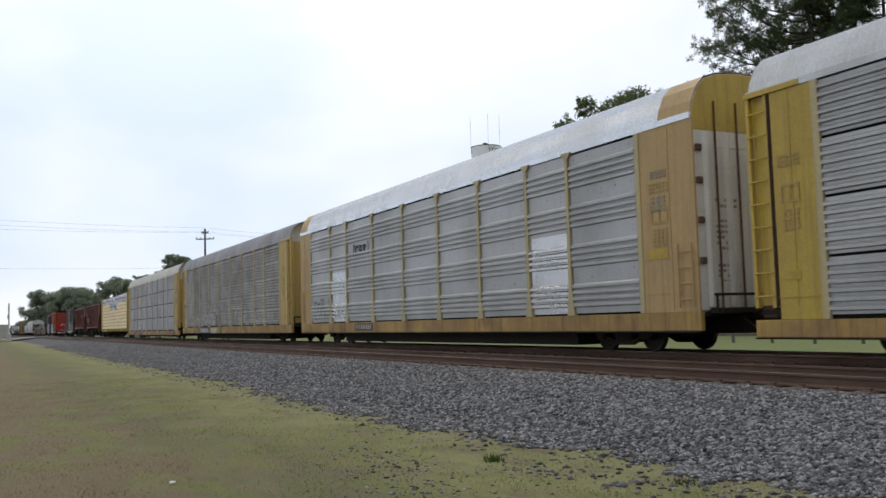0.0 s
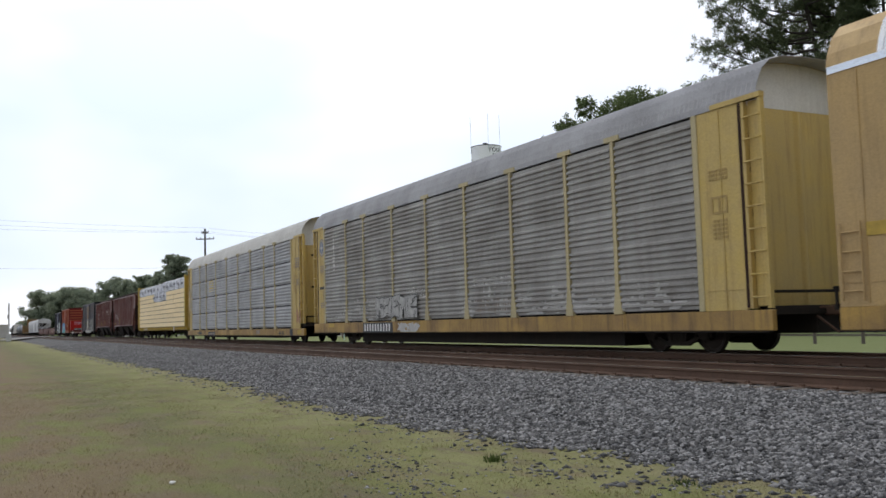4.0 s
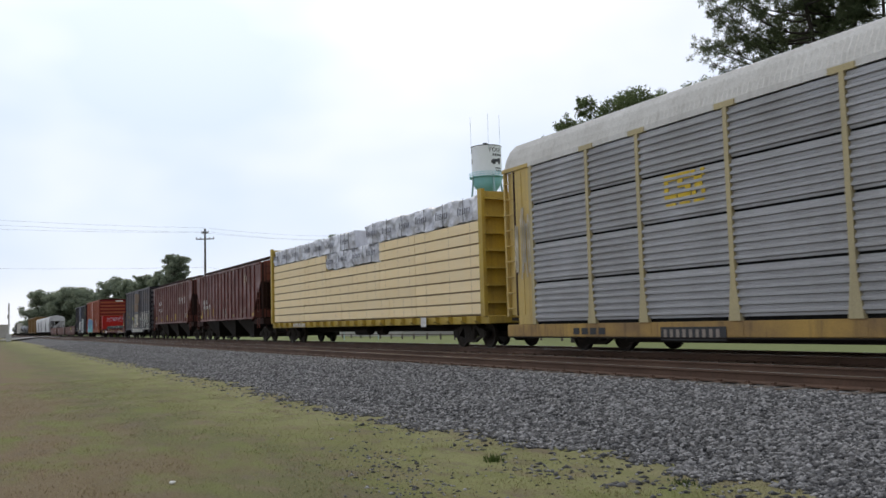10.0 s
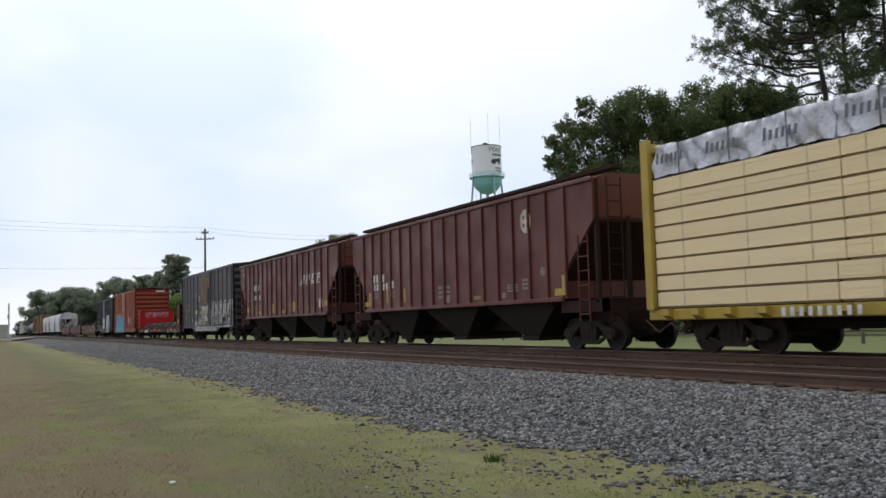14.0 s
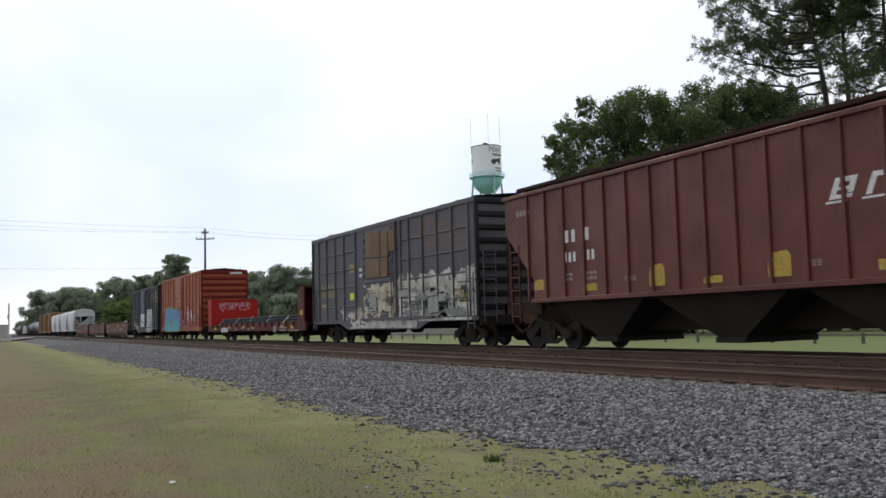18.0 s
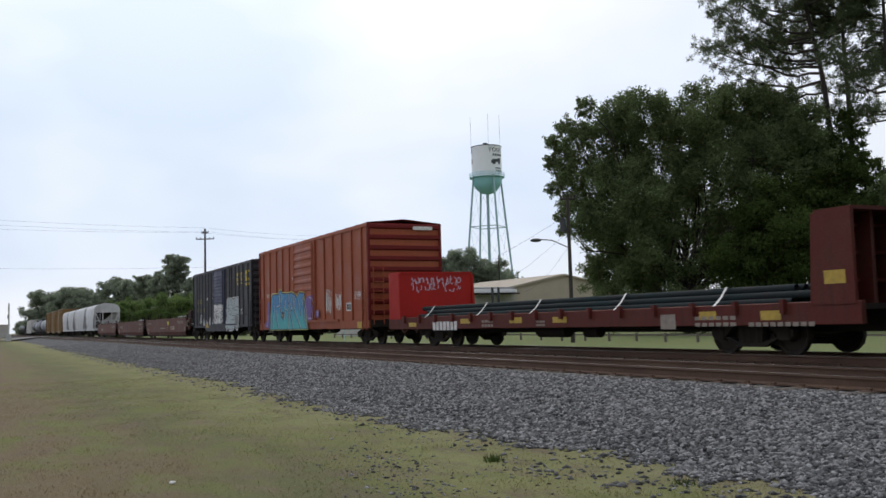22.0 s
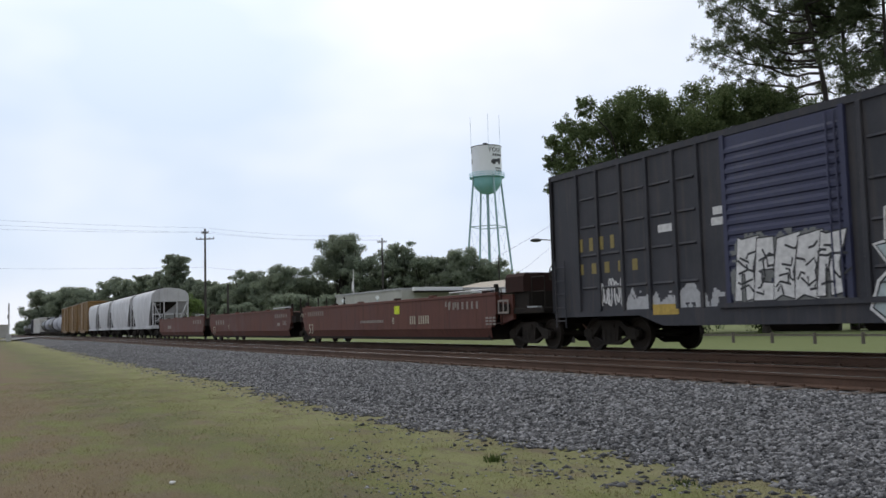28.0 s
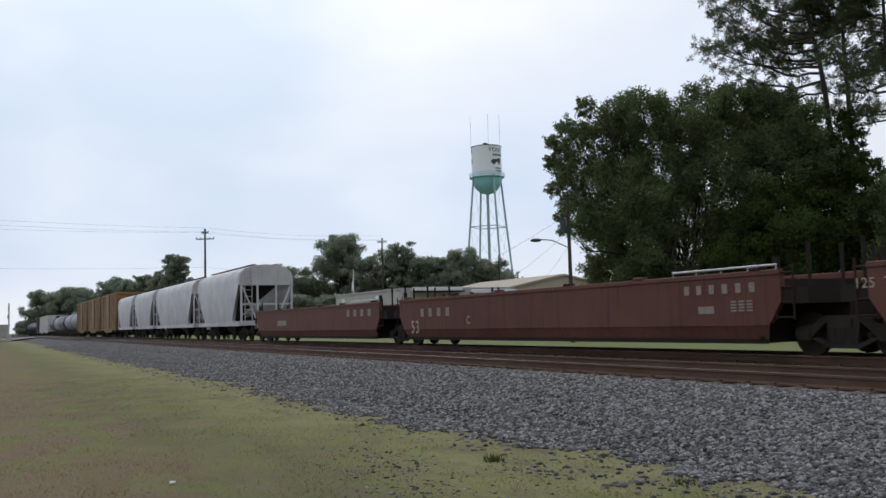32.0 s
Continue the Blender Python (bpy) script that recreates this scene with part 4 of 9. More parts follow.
def boxcar(front, rear, material, label, name="boxcar", ribs=(), door=(-1.55, 1.5), door_mat=None, door_ribs=9, h_top=4.62, skirt=0.62, drop=True, roof_mat=None, end_ribs=9, level_ribs=False, turning=True, end_mat=None):
    e, half = car(name, label, "freight car", front, rear)
    zb = 0.98
    SURFACE[e.name] = (-HW + 0.05, door[0], door[1], -HW - 0.026)
    bm = bmesh.new()
    box(bm, -half, half, -HW + 0.05, HW - 0.05, zb, h_top - 0.05)
    part("body", bm, material, e)
    # side sill, deeper between the trucks
    bm = bmesh.new()
    for y in (-HW + 0.02, HW - 0.08):
        if drop:
            o = [(-half, 1.0), (-half, 0.86), (-half + 3.4, 0.86), (-half + 4.2, skirt), (half - 4.2, skirt), (half - 3.4, 0.86), (half, 0.86), (half, 1.0)]
        else:
            o = [(-half, 1.0), (-half, skirt), (half, skirt), (half, 1.0)]
        extrude_poly(bm, o, "y", y, y + 0.06)
    part("side_sill", bm, material, e)
    centre_sill(e, half, 0.6, 0.98)
    dm = door_mat or material
    for x in ribs:
        bm = bmesh.new()
        box(bm, x - 0.05, x + 0.05, -HW - 0.01, -HW + 0.06, zb, h_top - 0.12)
        bevel(bm, 0.012)
        part("side_post", bm, material, e)
    if level_ribs:
        bm = bmesh.new()
        rs = list(ribs)
        for a, b in zip(rs, rs[1:]):
            if a < door[1] and b > door[0] + 0.1:
                continue
            lift = 0.0
            for z in ((1.55, 2.35, 3.05, 3.75) if b - a > 0.7 else (2.35, 3.75)):
                bm.free()
                bm = bmesh.new()
                extrude_poly(bm, [(-HW + 0.06, z + 0.06), (-HW + 0.005, z), (-HW + 0.06, z - 0.03)], "x", a + 0.12, b - 0.12)
                part("stiffener", bm, material, e)
                bm = bmesh.new()
        bm.free()
    bm = bmesh.new()
    for y in (-HW, HW - 0.08):
        box(bm, -half, half, y, y + 0.08, h_top - 0.14, h_top)
    part("top_chord", bm, material, e)
    # door with level corrugations
    if door:
        bm = rib_panel(door[0], door[1], zb + 0.12, h_top - 0.16, -HW + 0.005, [(zb + 0.45 + k * (h_top - zb - 0.9) / (door_ribs - 1), min(0.2, 0.72 * (h_top - zb - 0.9) / (door_ribs - 1))) for k in range(door_ribs)], 0.03)
        d = part("door", bm, dm, e, "sliding ribbed door")
        for x in door:
            bm = bmesh.new()
            box(bm, x - 0.055, x + 0.055, -HW - 0.03, -HW + 0.05, zb, h_top - 0.12)
            part("door_jamb", bm, dm, d)
        for x in (door[1] - 0.3, door[1] - 0.12):
            bm = bmesh.new()
            rod(bm, (x, -HW - 0.05, zb + 0.1), (x, -HW - 0.05, h_top - 0.2), 0.02, 6)
            part("lock_rod", bm, dm, d)
        bm = bmesh.new()
        box(bm, door[0] - 0.3, door[1] + 3.0, -HW - 0.05, -HW + 0.02, zb - 0.02, zb + 0.08)
        part("door_rail", bm, material, e)
    # roof
    steps = 14
    roof_bm = bmesh.new()
    rows = []
    for k in range(steps):
        x0 = -half + 2 * half * k / steps
        x1 = -half + 2 * half * (k + 1) / steps
        for x, o in ((x0, 0.0), (x1 - 0.13, 0.0), (x1 - 0.12, 0.045), (x1 - 0.01, 0.045)):
            rows.append([(x, -HW + 0.02, h_top - 0.06), (x, -HW + 0.02, h_top - 0.02 + o), (x, 0, h_top + 0.12 + o), (x, HW - 0.02, h_top - 0.02 + o), (x, HW - 0.02, h_top - 0.06)])
    sheet(roof_bm, rows)
    bmesh.ops.recalc_face_normals(roof_bm, faces=roof_bm.faces[:])
    part("roof", roof_bm, roof_mat or material, e, "ribbed sheet metal roof")
    # corrugated ends
    for s in (-1, 1):
        bm = bmesh.new()
        zs = []
        step = (h_top - zb) / end_ribs
        for k in range(end_ribs):
            z = zb + k * step
            zs += [(z, 0.0), (z + step * 0.35, 0.0), (z + step * 0.55, 0.13), (z + step * 0.82, 0.13)]
        zs.append((h_top, 0.0))
        rows = [[(s * (half - 0.06 + o), -HW + 0.03, z), (s * (half - 0.06 + o), HW - 0.03, z)] for z, o in zs]
        sheet(bm, rows)
        for y in (-HW + 0.05, HW - 0.05):
            box(bm, s * half - 0.06, s * half + 0.06, y - 0.05, y + 0.05, zb, h_top)
        bmesh.ops.recalc_face_normals(bm, faces=bm.faces[:])
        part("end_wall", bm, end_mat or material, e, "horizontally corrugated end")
        bm = bmesh.new()
        box(bm, s * half - 0.08, s * half + 0.08, -HW + 0.1, HW - 0.1, 0.7, 1.0)
        part("end_sill", bm, UNDER, e)
        ladder(e, s * (half - 0.35), -HW - 0.03, 0.6, 2.3, 0.42, 5, material)
        ladder(e, s * (half + 0.12), -1.2, 0.8, 3.0, 0.42, 6, material, axis="y")
    coupler(e, half)
    bogies(e, (-half + 1.55, half - 1.55), turning)
    return e, half


box7, h7 = boxcar(-158.15, -173.35, WEATHERED, "weathered dark boxcar splashed with peeling white graffiti", ribs=(-6.8, -5.8, -4.74, -3.7, -2.4, 2.0, 2.7, 3.8, 4.9, 6.0, 7.1), door=(-1.45, 1.6), door_mat=None, level_ribs=True, end_mat=SHADED_DARK, roof_mat=SHADED_DARK)
box9, h9 = boxcar(-196.75, -212.1, ORANGE, "orange-red boxcar with a teal and purple graffiti piece", ribs=(-6.9, -5.76, -4.6, -3.54, -2.45, 2.62, 3.72, 4.8, 5.93, 7.0), door=(-1.66, 1.42), skirt=0.66, drop=False, h_top=4.76, end_mat=SHADED_RED, roof_mat=SHADED_RED)
box10, h10 = boxcar(-213.75, -229.2, BLACKCAR, "dark blue-grey boxcar with silver graffiti", ribs=(-6.6, -5.78, -4.87, -3.92, -3.03, -2.27, 1.72, 2.68, 3.16, 4.04, 4.9, 5.8, 6.9), door=(-1.48, 1.38), door_mat=BLUEDOOR, level_ribs=True, h_top=4.55, door_ribs=14, end_mat=SHADED_DARK, roof_mat=SHADED_DARK)


def pipe_flat(front, rear):
    e, half = car("bulkhead_flatcar", "red bulkhead flatcar loaded with dark steel pipes", "freight car", front, rear)
    bm = bmesh.new()
    for y in (-1.52, 1.40):
        box(bm, -half, half, y, y + 0.12, 0.60, 1.02)
    bevel(bm, 0.015)
    part("side_sill", bm, REDFLAT, e)
    bm = bmesh.new()
    box(bm, -half + 0.02, half - 0.02, -1.4, 1.4, 0.86, 0.96)
    part("deck", bm, UNDER, e)
    SURFACE[e.name] = (-1.52, 0, 0, 0)
    bm = bmesh.new()
    box(bm, 0, 0.1, -0.05, 0.05, 0.82, 1.08)
    pocket = mesh_of("stake_pocket", bm)
    k = -half + 1.4
    while k < half - 1.0:
        for y in (-1.56, 1.56):
            put("stake_pocket", pocket, REDFLAT, e, at=pose(k, y, 0))
        k += 1.22
    centre_sill(e, half, 0.45, 0.86)
    for s in (-1, 1):
        x = s * (half - 0.1)
        xi = x - s * 0.75
        paint = REDFLAT if s > 0 else BRIGHTRED
        bm = bmesh.new()
        box(bm, min(xi, xi + s * 0.06), max(xi, xi + s * 0.06), -1.46, 1.46, 0.96, 2.6)
        bulk = part("bulkhead", bm, paint, e, "tall red ribbed bulkhead")
        for y in (-1.5, 1.5):
            bm = bmesh.new()
            extrude_poly(bm, [(x, 0.96), (x - s * 0.95, 0.96), (x - s * 0.85, 2.6), (x, 2.66)], "y", y - 0.04, y + 0.04)
            part("side_plate", bm, paint, bulk)
        bm = bmesh.new()
        box(bm, min(x, x - s * 0.85), max(x, x - s * 0.85), -1.458, 1.458, 2.6, 2.67)
        part("top_plate", bm, paint, bulk)
        for k in range(3):
            z = 1.35 + 0.5 * k
            bm = bmesh.new()
            box(bm, min(xi, xi + s * 0.3), max(xi, xi + s * 0.3), -1.45, 1.45, z, z + 0.06)
            part("rib", bm, REDFLAT, bulk)
        for y in (-0.75, 0.0, 0.75):
            bm = bmesh.new()
            box(bm, min(xi, xi + s * 0.55), max(xi, xi + s * 0.55), y - 0.04, y + 0.04, 0.96, 2.6)
            part("upright", bm, REDFLAT, bulk)
        if s < 0:
            bm = bmesh.new()
            box(bm, xi + 0.065, xi + 0.075, -1.47, 1.47, 0.98, 2.62)
            part("bulkhead_face", bm, BRIGHTRED, e, "bright red painted bulkhead face")
    coupler(e, half)
    bogies(e, (-half + 3.05, half - 3.05))
    return e, half


flat8, h8 = pipe_flat(-174.75, -194.95)


def well_unit(front, rear, label, lead=False, tail=False):
    e, half = car("well_car_unit", label, "freight car", front, rear)
    for y in (-1.5, 1.38):
        bm = bmesh.new()
        o = [(-half, 1.58), (half, 1.58), (half, 1.05), (half - 0.30, 0.63), (-half + 0.30, 0.63), (-half, 1.05)]
        extrude_poly(bm, o, "y", y, y + 0.12)
        part("side_wall", bm, WELLRED, e, "long faded brown well side")
        s = -1 if y < 0 else 1
        bm = bmesh.new()
        y_out = y if y < 0 else y + 0.12
        rows = [[(-half + 0.30, y_out, 0.63), (half - 0.30, y_out, 0.63)], [(-half + 0.5, y_out - s * 0.16, 0.24), (half - 0.5, y_out - s * 0.16, 0.24)], [(-half + 0.5, y_out - s * 0.26, 0.24), (half - 0.5, y_out - s * 0.26, 0.24)]]
        sheet(bm, rows)
        part("lower_wall", bm, WELLRED, e, "inward-sloping lower well side")
        for k in range(9):
            x = -half + 1.2 + k * (2 * half - 2.4) / 8
            bm = bmesh.new()
            box(bm, x - 0.02, x + 0.02, y_out - (0.004 if s < 0 else 0), y_out + (0.004 if s > 0 else 0), 0.66, 1.54)
            part("weld_seam", bm, WELLRED, e)
    bm = bmesh.new()
    for y in (-1.53, 1.41):
        box(bm, -half, half, y, y + 0.14, 1.56, 1.66)
    bevel(bm, 0.01)
    part("top_chord", bm, WELLRED, e)
    bm = bmesh.new()
    box(bm, -half + 0.5, half - 0.5, -1.4, 1.4, 0.26, 0.34)
    for s in (-1, 1):
        box(bm, s * (half - 0.6) - 0.06, s * (half - 0.6) + 0.06, -1.4, 1.4, 0.3, 1.5)
    part("floor", bm, UNDER, e)
    SURFACE[e.name] = (-1.5, 0, 0, 0)
    for s in (-1, 1):
        bm = bmesh.new()
        x0, x1 = sorted((s * (half - 0.6), s * (half + 0.6)))
        box(bm, x0, x1, -1.45, 1.45, 1.0, 1.3)
        box(bm, x0, x1, -0.35, 0.35, 0.7, 1.0)
        for y in (-1.35, 1.35):
            box(bm, s * (half - 0.2) - 0.05, s * (half - 0.2) + 0.05, y - 0.05, y + 0.05, 1.0, 1.9)
        for y in (-1.1, -0.2, 0.7):
            rod(bm, (s * (half + 0.35), y, 1.3), (s * (half + 0.35), y, 2.15), 0.035, 8)
        part("end_platform", bm, UNDER, e)
    bm = bmesh.new()
    rod(bm, (half - 3.0, -1.46, 1.75), (half - 0.1, -1.46, 1.75), 0.022, 6)
    for k in range(5):
        rod(bm, (half - 3.0 + 0.72 * k, -1.46, 1.65), (half - 3.0 + 0.72 * k, -1.46, 1.75), 0.012, 5)
    part("top_rail", bm, LIGHTGREY, e, "pale hand rail on the top chord")
    for k in range(6):
        x = -half + 0.8 + k * (2 * half - 1.6) / 5 + (0.2 if k % 2 else -0.15)
        bm = bmesh.new()
        box(bm, x - 0.14, x + 0.14, -1.55, -1.36, 1.655, 1.72)
        bevel(bm, 0.012)
        part("lashing_lug", bm, SHADE_GRIME if k % 2 else WELLRED, e)
    bm = bmesh.new()
    box(bm, -half + 0.3, half - 0.3, -1.512, -1.49, 0.60, 0.66)
    part("lower_chord", bm, WELLRED, e)
    for s in (-1, 1):
        bm = bmesh.new()
        x = s * (half + 0.15)
        for k in range(4):
            rod(bm, (x - s * 0.3, -1.46, 0.75 + 0.28 * k), (x + s * 0.12, -1.46, 0.75 + 0.28 * k), 0.02, 6)
        for xx in (x - s * 0.3, x + s * 0.12):
            rod(bm, (xx, -1.46, 0.7), (xx, -1.46, 1.75), 0.022, 6)
        part("corner_ladder", bm, SHADE_GRIME, e)
    return e, half


well_a, wa = well_unit(-232.4, -250.3, "empty brown container well car, leading unit")
well_b, wb = well_unit(-252.2, -269.7, "empty brown container well car, middle unit")
well_c, wc = well_unit(-271.6, -288.7, "empty brown container well car, trailing unit")


def draft_end(e, half):
    """The leading end of the well car: platform over the truck, hood, brake stand, rails."""
    bm = bmesh.new()
    box(bm, half - 0.1, half + 2.3, -1.35, 1.35, 1.0, 1.16)
    box(bm, half - 0.1, half + 2.6, -0.35, 0.35, 0.68, 1.0)
    bevel(bm, 0.02)
    part("draft_platform", bm, UNDER, e, "grimy platform over the leading truck")
    bm = bmesh.new()
    extrude_poly(bm, [(-1.42, 1.62), (-1.42, 2.05), (-1.34, 2.15), (1.34, 2.15), (1.42, 2.05), (1.42, 1.62)], "x", half + 0.45, half + 1.42)
    part("end_hood", bm, SHADE_GRIME, e, "rounded brown hood above the truck")
    bm = bmesh.new()
    box(bm, half + 0.7, half + 1.5, -1.3, 1.3, 1.16, 1.62)
    part("equipment_box", bm, UNDER, e)
    for y in (-1.32, 1.32):
        bm = bmesh.new()
        extrude_poly(bm, [(half + 0.02, 1.58), (half + 0.75, 1.56), (half + 0.75, 0.86), (half + 0.02, 0.70)], "y", y - 0.05, y + 0.05)
        part("gusset", bm, WELLRED, e)
    bm = bmesh.new()
    rod(bm, (half + 2.1, -0.8, 1.1), (half + 2.1, -0.8, 2.2), 0.04, 8)
    box(bm, half + 2.02, half + 2.18, -0.95, -0.65, 1.9, 2.15)
    part("brake_stand", bm, UNDER, e)
    bm = bmesh.new()
    ring = [(half + 2.22, -0.8 + 0.26 * math.cos(2 * math.pi * k / 16), 2.1 + 0.26 * math.sin(2 * math.pi * k / 16)) for k in range(17)]
    for a, b in zip(ring, ring[1:]):
        rod(bm, a, b, 0.018, 6)
    for k in (0, 4, 8, 12):
        rod(bm, ring[k], (half + 2.2, -0.8, 2.1), 0.012, 5)
    part("brake_wheel", bm, UNDER, e)
    bm = bmesh.new()
    for y in (-1.25, 1.25):
        rod(bm, (half + 1.6, y, 1.15), (half + 1.6, y, 2.0), 0.022, 6)
        rod(bm, (half + 2.25, y, 1.15), (half + 2.25, y, 2.0), 0.022, 6)
        rod(bm, (half + 1.6, y, 2.0), (half + 2.25, y, 2.0), 0.022, 6)
        rod(bm, (half + 1.6, y, 1.6), (half + 2.25, y, 1.6), 0.018, 6)
    part("grab_rails", bm, UNDER, e)
    bm = bmesh.new()
    box(bm, half + 1.5, half + 2.0, -1.36, -1.2, 1.16, 1.20)
    part("step", bm, LIGHTGREY, e)
    bm = bmesh.new()
    box(bm, half + 2.6, half + 3.0, -0.17, 0.17, 0.72, 1.0)
    bevel(bm, 0.03)
    part("coupler", bm, RUST, e)


draft_end(well_a, wa)
bogies(well_a, (wa + 0.75 + 0.25, -wa - 0.95))
bogies(well_b, (-wb - 0.95,))
bogies(well_c, (-wc - 0.8,))

PALEGREY = paint("pale_grey_paint", (0.58, 0.58, 0.60), (0.48, 0.48, 0.50), (0.30, 0.275, 0.26), 0.55, streak=0.5)


def bowed_hopper(front, rear, label):
    """A covered hopper with rounded, bowed sides and open end frames."""
    e, half = car("covered_hopper_car", label, "freight car", front, rear)
    arc = [(-1.50, 0.98), (-1.57, 1.3), (-1.63, 2.1), (-1.63, 3.0), (-1.60, 3.6), (-1.52, 3.98), (-1.25, 4.24), (-0.7, 4.42), (0.0, 4.48)]
    arc += [(-a, b) for a, b in arc[-2::-1]]

    def reach(z):
        return half - 2.0 + 1.65 * min(1.0, max(0.0, (z - 1.45) / 1.7))
    bm = bmesh.new()
    sheet(bm, [[(-reach(b) + 2 * reach(b) * i / 6, a, b) for i in range(7)] for a, b in arc])
    for s in (-1, 1):
        f = [bm.verts.new((s * reach(b), a, b)) for a, b in arc]
        bm.faces.new(f)
    bmesh.ops.recalc_face_normals(bm, faces=bm.faces[:])
    body = part("body", bm, PALEGREY, e, "smooth bowed pale grey body")
    for p in body.data.polygons:
        p.use_smooth = len(p.vertices) == 4
    for y in (-1.56, 1.46):
        bm = bmesh.new()
        box(bm, -half + 0.3, half - 0.3, y, y + 0.1, 0.90, 1.12)
        bevel(bm, 0.01)
        part("side_sill", bm, PALEGREY, e)
    for s in (-1, 1):
        x = s * (half - 0.12)
        bm = bmesh.new()
        hood = [(a, b) for a, b in arc if b > 3.2]
        extrude_poly(bm, [(hood[0][0], 3.25), *hood, (hood[-1][0], 3.25)], "x", *sorted((s * (half - 0.5), x)))
        part("end_hood", bm, PALEGREY, e, "pale upper end sheet")
        # near-black sheet on a pale car: the open end's shade put into its colour
        bm = bmesh.new()
        extrude_poly(bm, [(s * (half - 0.62), 3.44), (s * (half - 0.55), 3.44), (s * (half - 2.0), 1.2), (s * (half - 2.07), 1.2)], "y", -1.4, 1.4)
        part("slope_sheet", bm, UNDER, e)
        for y in (-1.5, -0.55, 0.55, 1.5):
            bm = bmesh.new()
            box(bm, x - 0.06, x + 0.06, y - 0.05, y + 0.05, 1.0, 3.46)
            part("corner_post", bm, PALEGREY, e)
        for y0, y1 in ((-1.45, -0.6), (1.45, 0.6)):
            bm = bmesh.new()
            rod(bm, (x, y0, 3.2), (x, y1, 1.2), 0.05, 6)
            part("brace", bm, PALEGREY, e)
        bm = bmesh.new()
        box(bm, min(x, x - s * 0.06), max(x, x - s * 0.06), -1.5, 1.5, 2.1, 2.2)
        part("cross_beam", bm, PALEGREY, e)
        bm = bmesh.new()
        box(bm, x - 0.08, x + 0.08, -1.52, 1.52, 0.92, 1.2)
        box(bm, min(x, x - s * 1.6), max(x, x - s * 1.6), -0.3, 0.3, 0.72, 1.05)
        part("end_sill", bm, LIGHTGREY, e)
        ladder(e, x + s * 0.08, -1.1, 0.9, 4.3, 0.42, 9, PALEGREY, axis="y")
    bm = bmesh.new()
    for y in (-0.75, 0.55):
        box(bm, -half + 0.3, half - 0.3, y, y + 0.2, 4.46, 4.50)
    part("running_board", bm, UNDER, e, "dark roof walkway")
    k = -half + 1.2
    while k < half - 1.4:
        bm = bmesh.new()
        rod(bm, (k, 0, 4.44), (k, 0, 4.56), 0.35, 14)
        part("hatch", bm, LIGHTGREY, e)
        k += 1.6
    for k in range(2):
        xc = (k - 0.5) * (half - 1.5)
        bm = bmesh.new()
        sheet(bm, [[(xc - w, -d, z), (xc + w, -d, z), (xc + w, d, z), (xc - w, d, z), (xc - w, -d, z)] for w, d, z in ((1.4, 1.4, 0.98), (0.35, 1.0, 0.34))])
        part("hopper_bay", bm, UNDER, e, "grimy discharge hopper")
    coupler(e, half)
    bogies(e, (-half + 1.6, half - 1.6), False)
    return e


bowed_hopper(-291.9, -303.5, "pale grey covered hopper car with bowed sides")
bowed_hopper(-305.0, -320.4, "long pale grey covered hopper car with bowed sides")
bowed_hopper(-321.9, -332.6, "short pale grey covered hopper car with bowed sides")
bowed_hopper(-334.1, -344.6, "dusty pale grey covered hopper car with bowed sides")
for a in (-346.1, -361.9, -377.7):
    boxcar(a, a - 14.4, MUSTARD, "tall mustard-yellow boxcar with pale roof", ribs=(-6, -4.6, -3.2, 3.2, 4.6, 6), door=(-1.6, 1.6), h_top=5.05, roof_mat=LIGHTGREY, turning=False)


def tank_car(front, rear, material, label):
    e, half = car("tank_car", label, "freight car", front, rear)
    bm = bmesh.new()
    bmesh.ops.create_uvsphere(bm, u_segments=20, v_segments=12, radius=1.45, matrix=Matrix.Translation((0, 0, 2.5)) @ Matrix.Rotation(radians(90), 4, "Y"))
    for v in bm.verts:
        d = half - 1.2
        v.co.x = v.co.x * 0.45 + math.copysign(d, v.co.x) if abs(v.co.x) > 0.05 else 0
    part("tank", bm, material, e)
    bm = bmesh.new()
    rod(bm, (0, 0, 3.8), (0, 0, 4.35), 0.45, 14)
    part("dome", bm, material, e)
    centre_sill(e, half, 0.6, 1.05)
    coupler(e, half)
    bogies(e, (-half + 1.7, half - 1.7), False)


TANKGREY = paint("dull_tank_grey", (0.27, 0.28, 0.33), (0.24, 0.25, 0.28), (0.12, 0.11, 0.10), 0.6, streak=0.4)
TANKBLACK = paint("tank_black", (0.02, 0.02, 0.022), (0.035, 0.035, 0.036), (0.06, 0.05, 0.045), 0.45, streak=0.4)
x = -394.0
for k in range(5):
    tank_car(x, x - 12.2, TANKGREY if k in (0, 1, 3) else TANKBLACK, "light grey tank car with top dome" if k in (0, 1, 3) else "glossy black tank car with dome")
    x -= 13.7
for k in range(3):
    boxcar(x, x - 14.5, WHITE if k < 2 else BLACKCAR, "white boxcar far down the train" if k < 2 else "dark boxcar far down the train", ribs=(-5, -3, 3, 5), door=(-1.6, 1.6), h_top=4.6, turning=False)
    x -= 16.2
for k in range(4):
    tank_car(x, x - 13.0, TANKBLACK, "black tank car far down the train")
    x -= 14.6
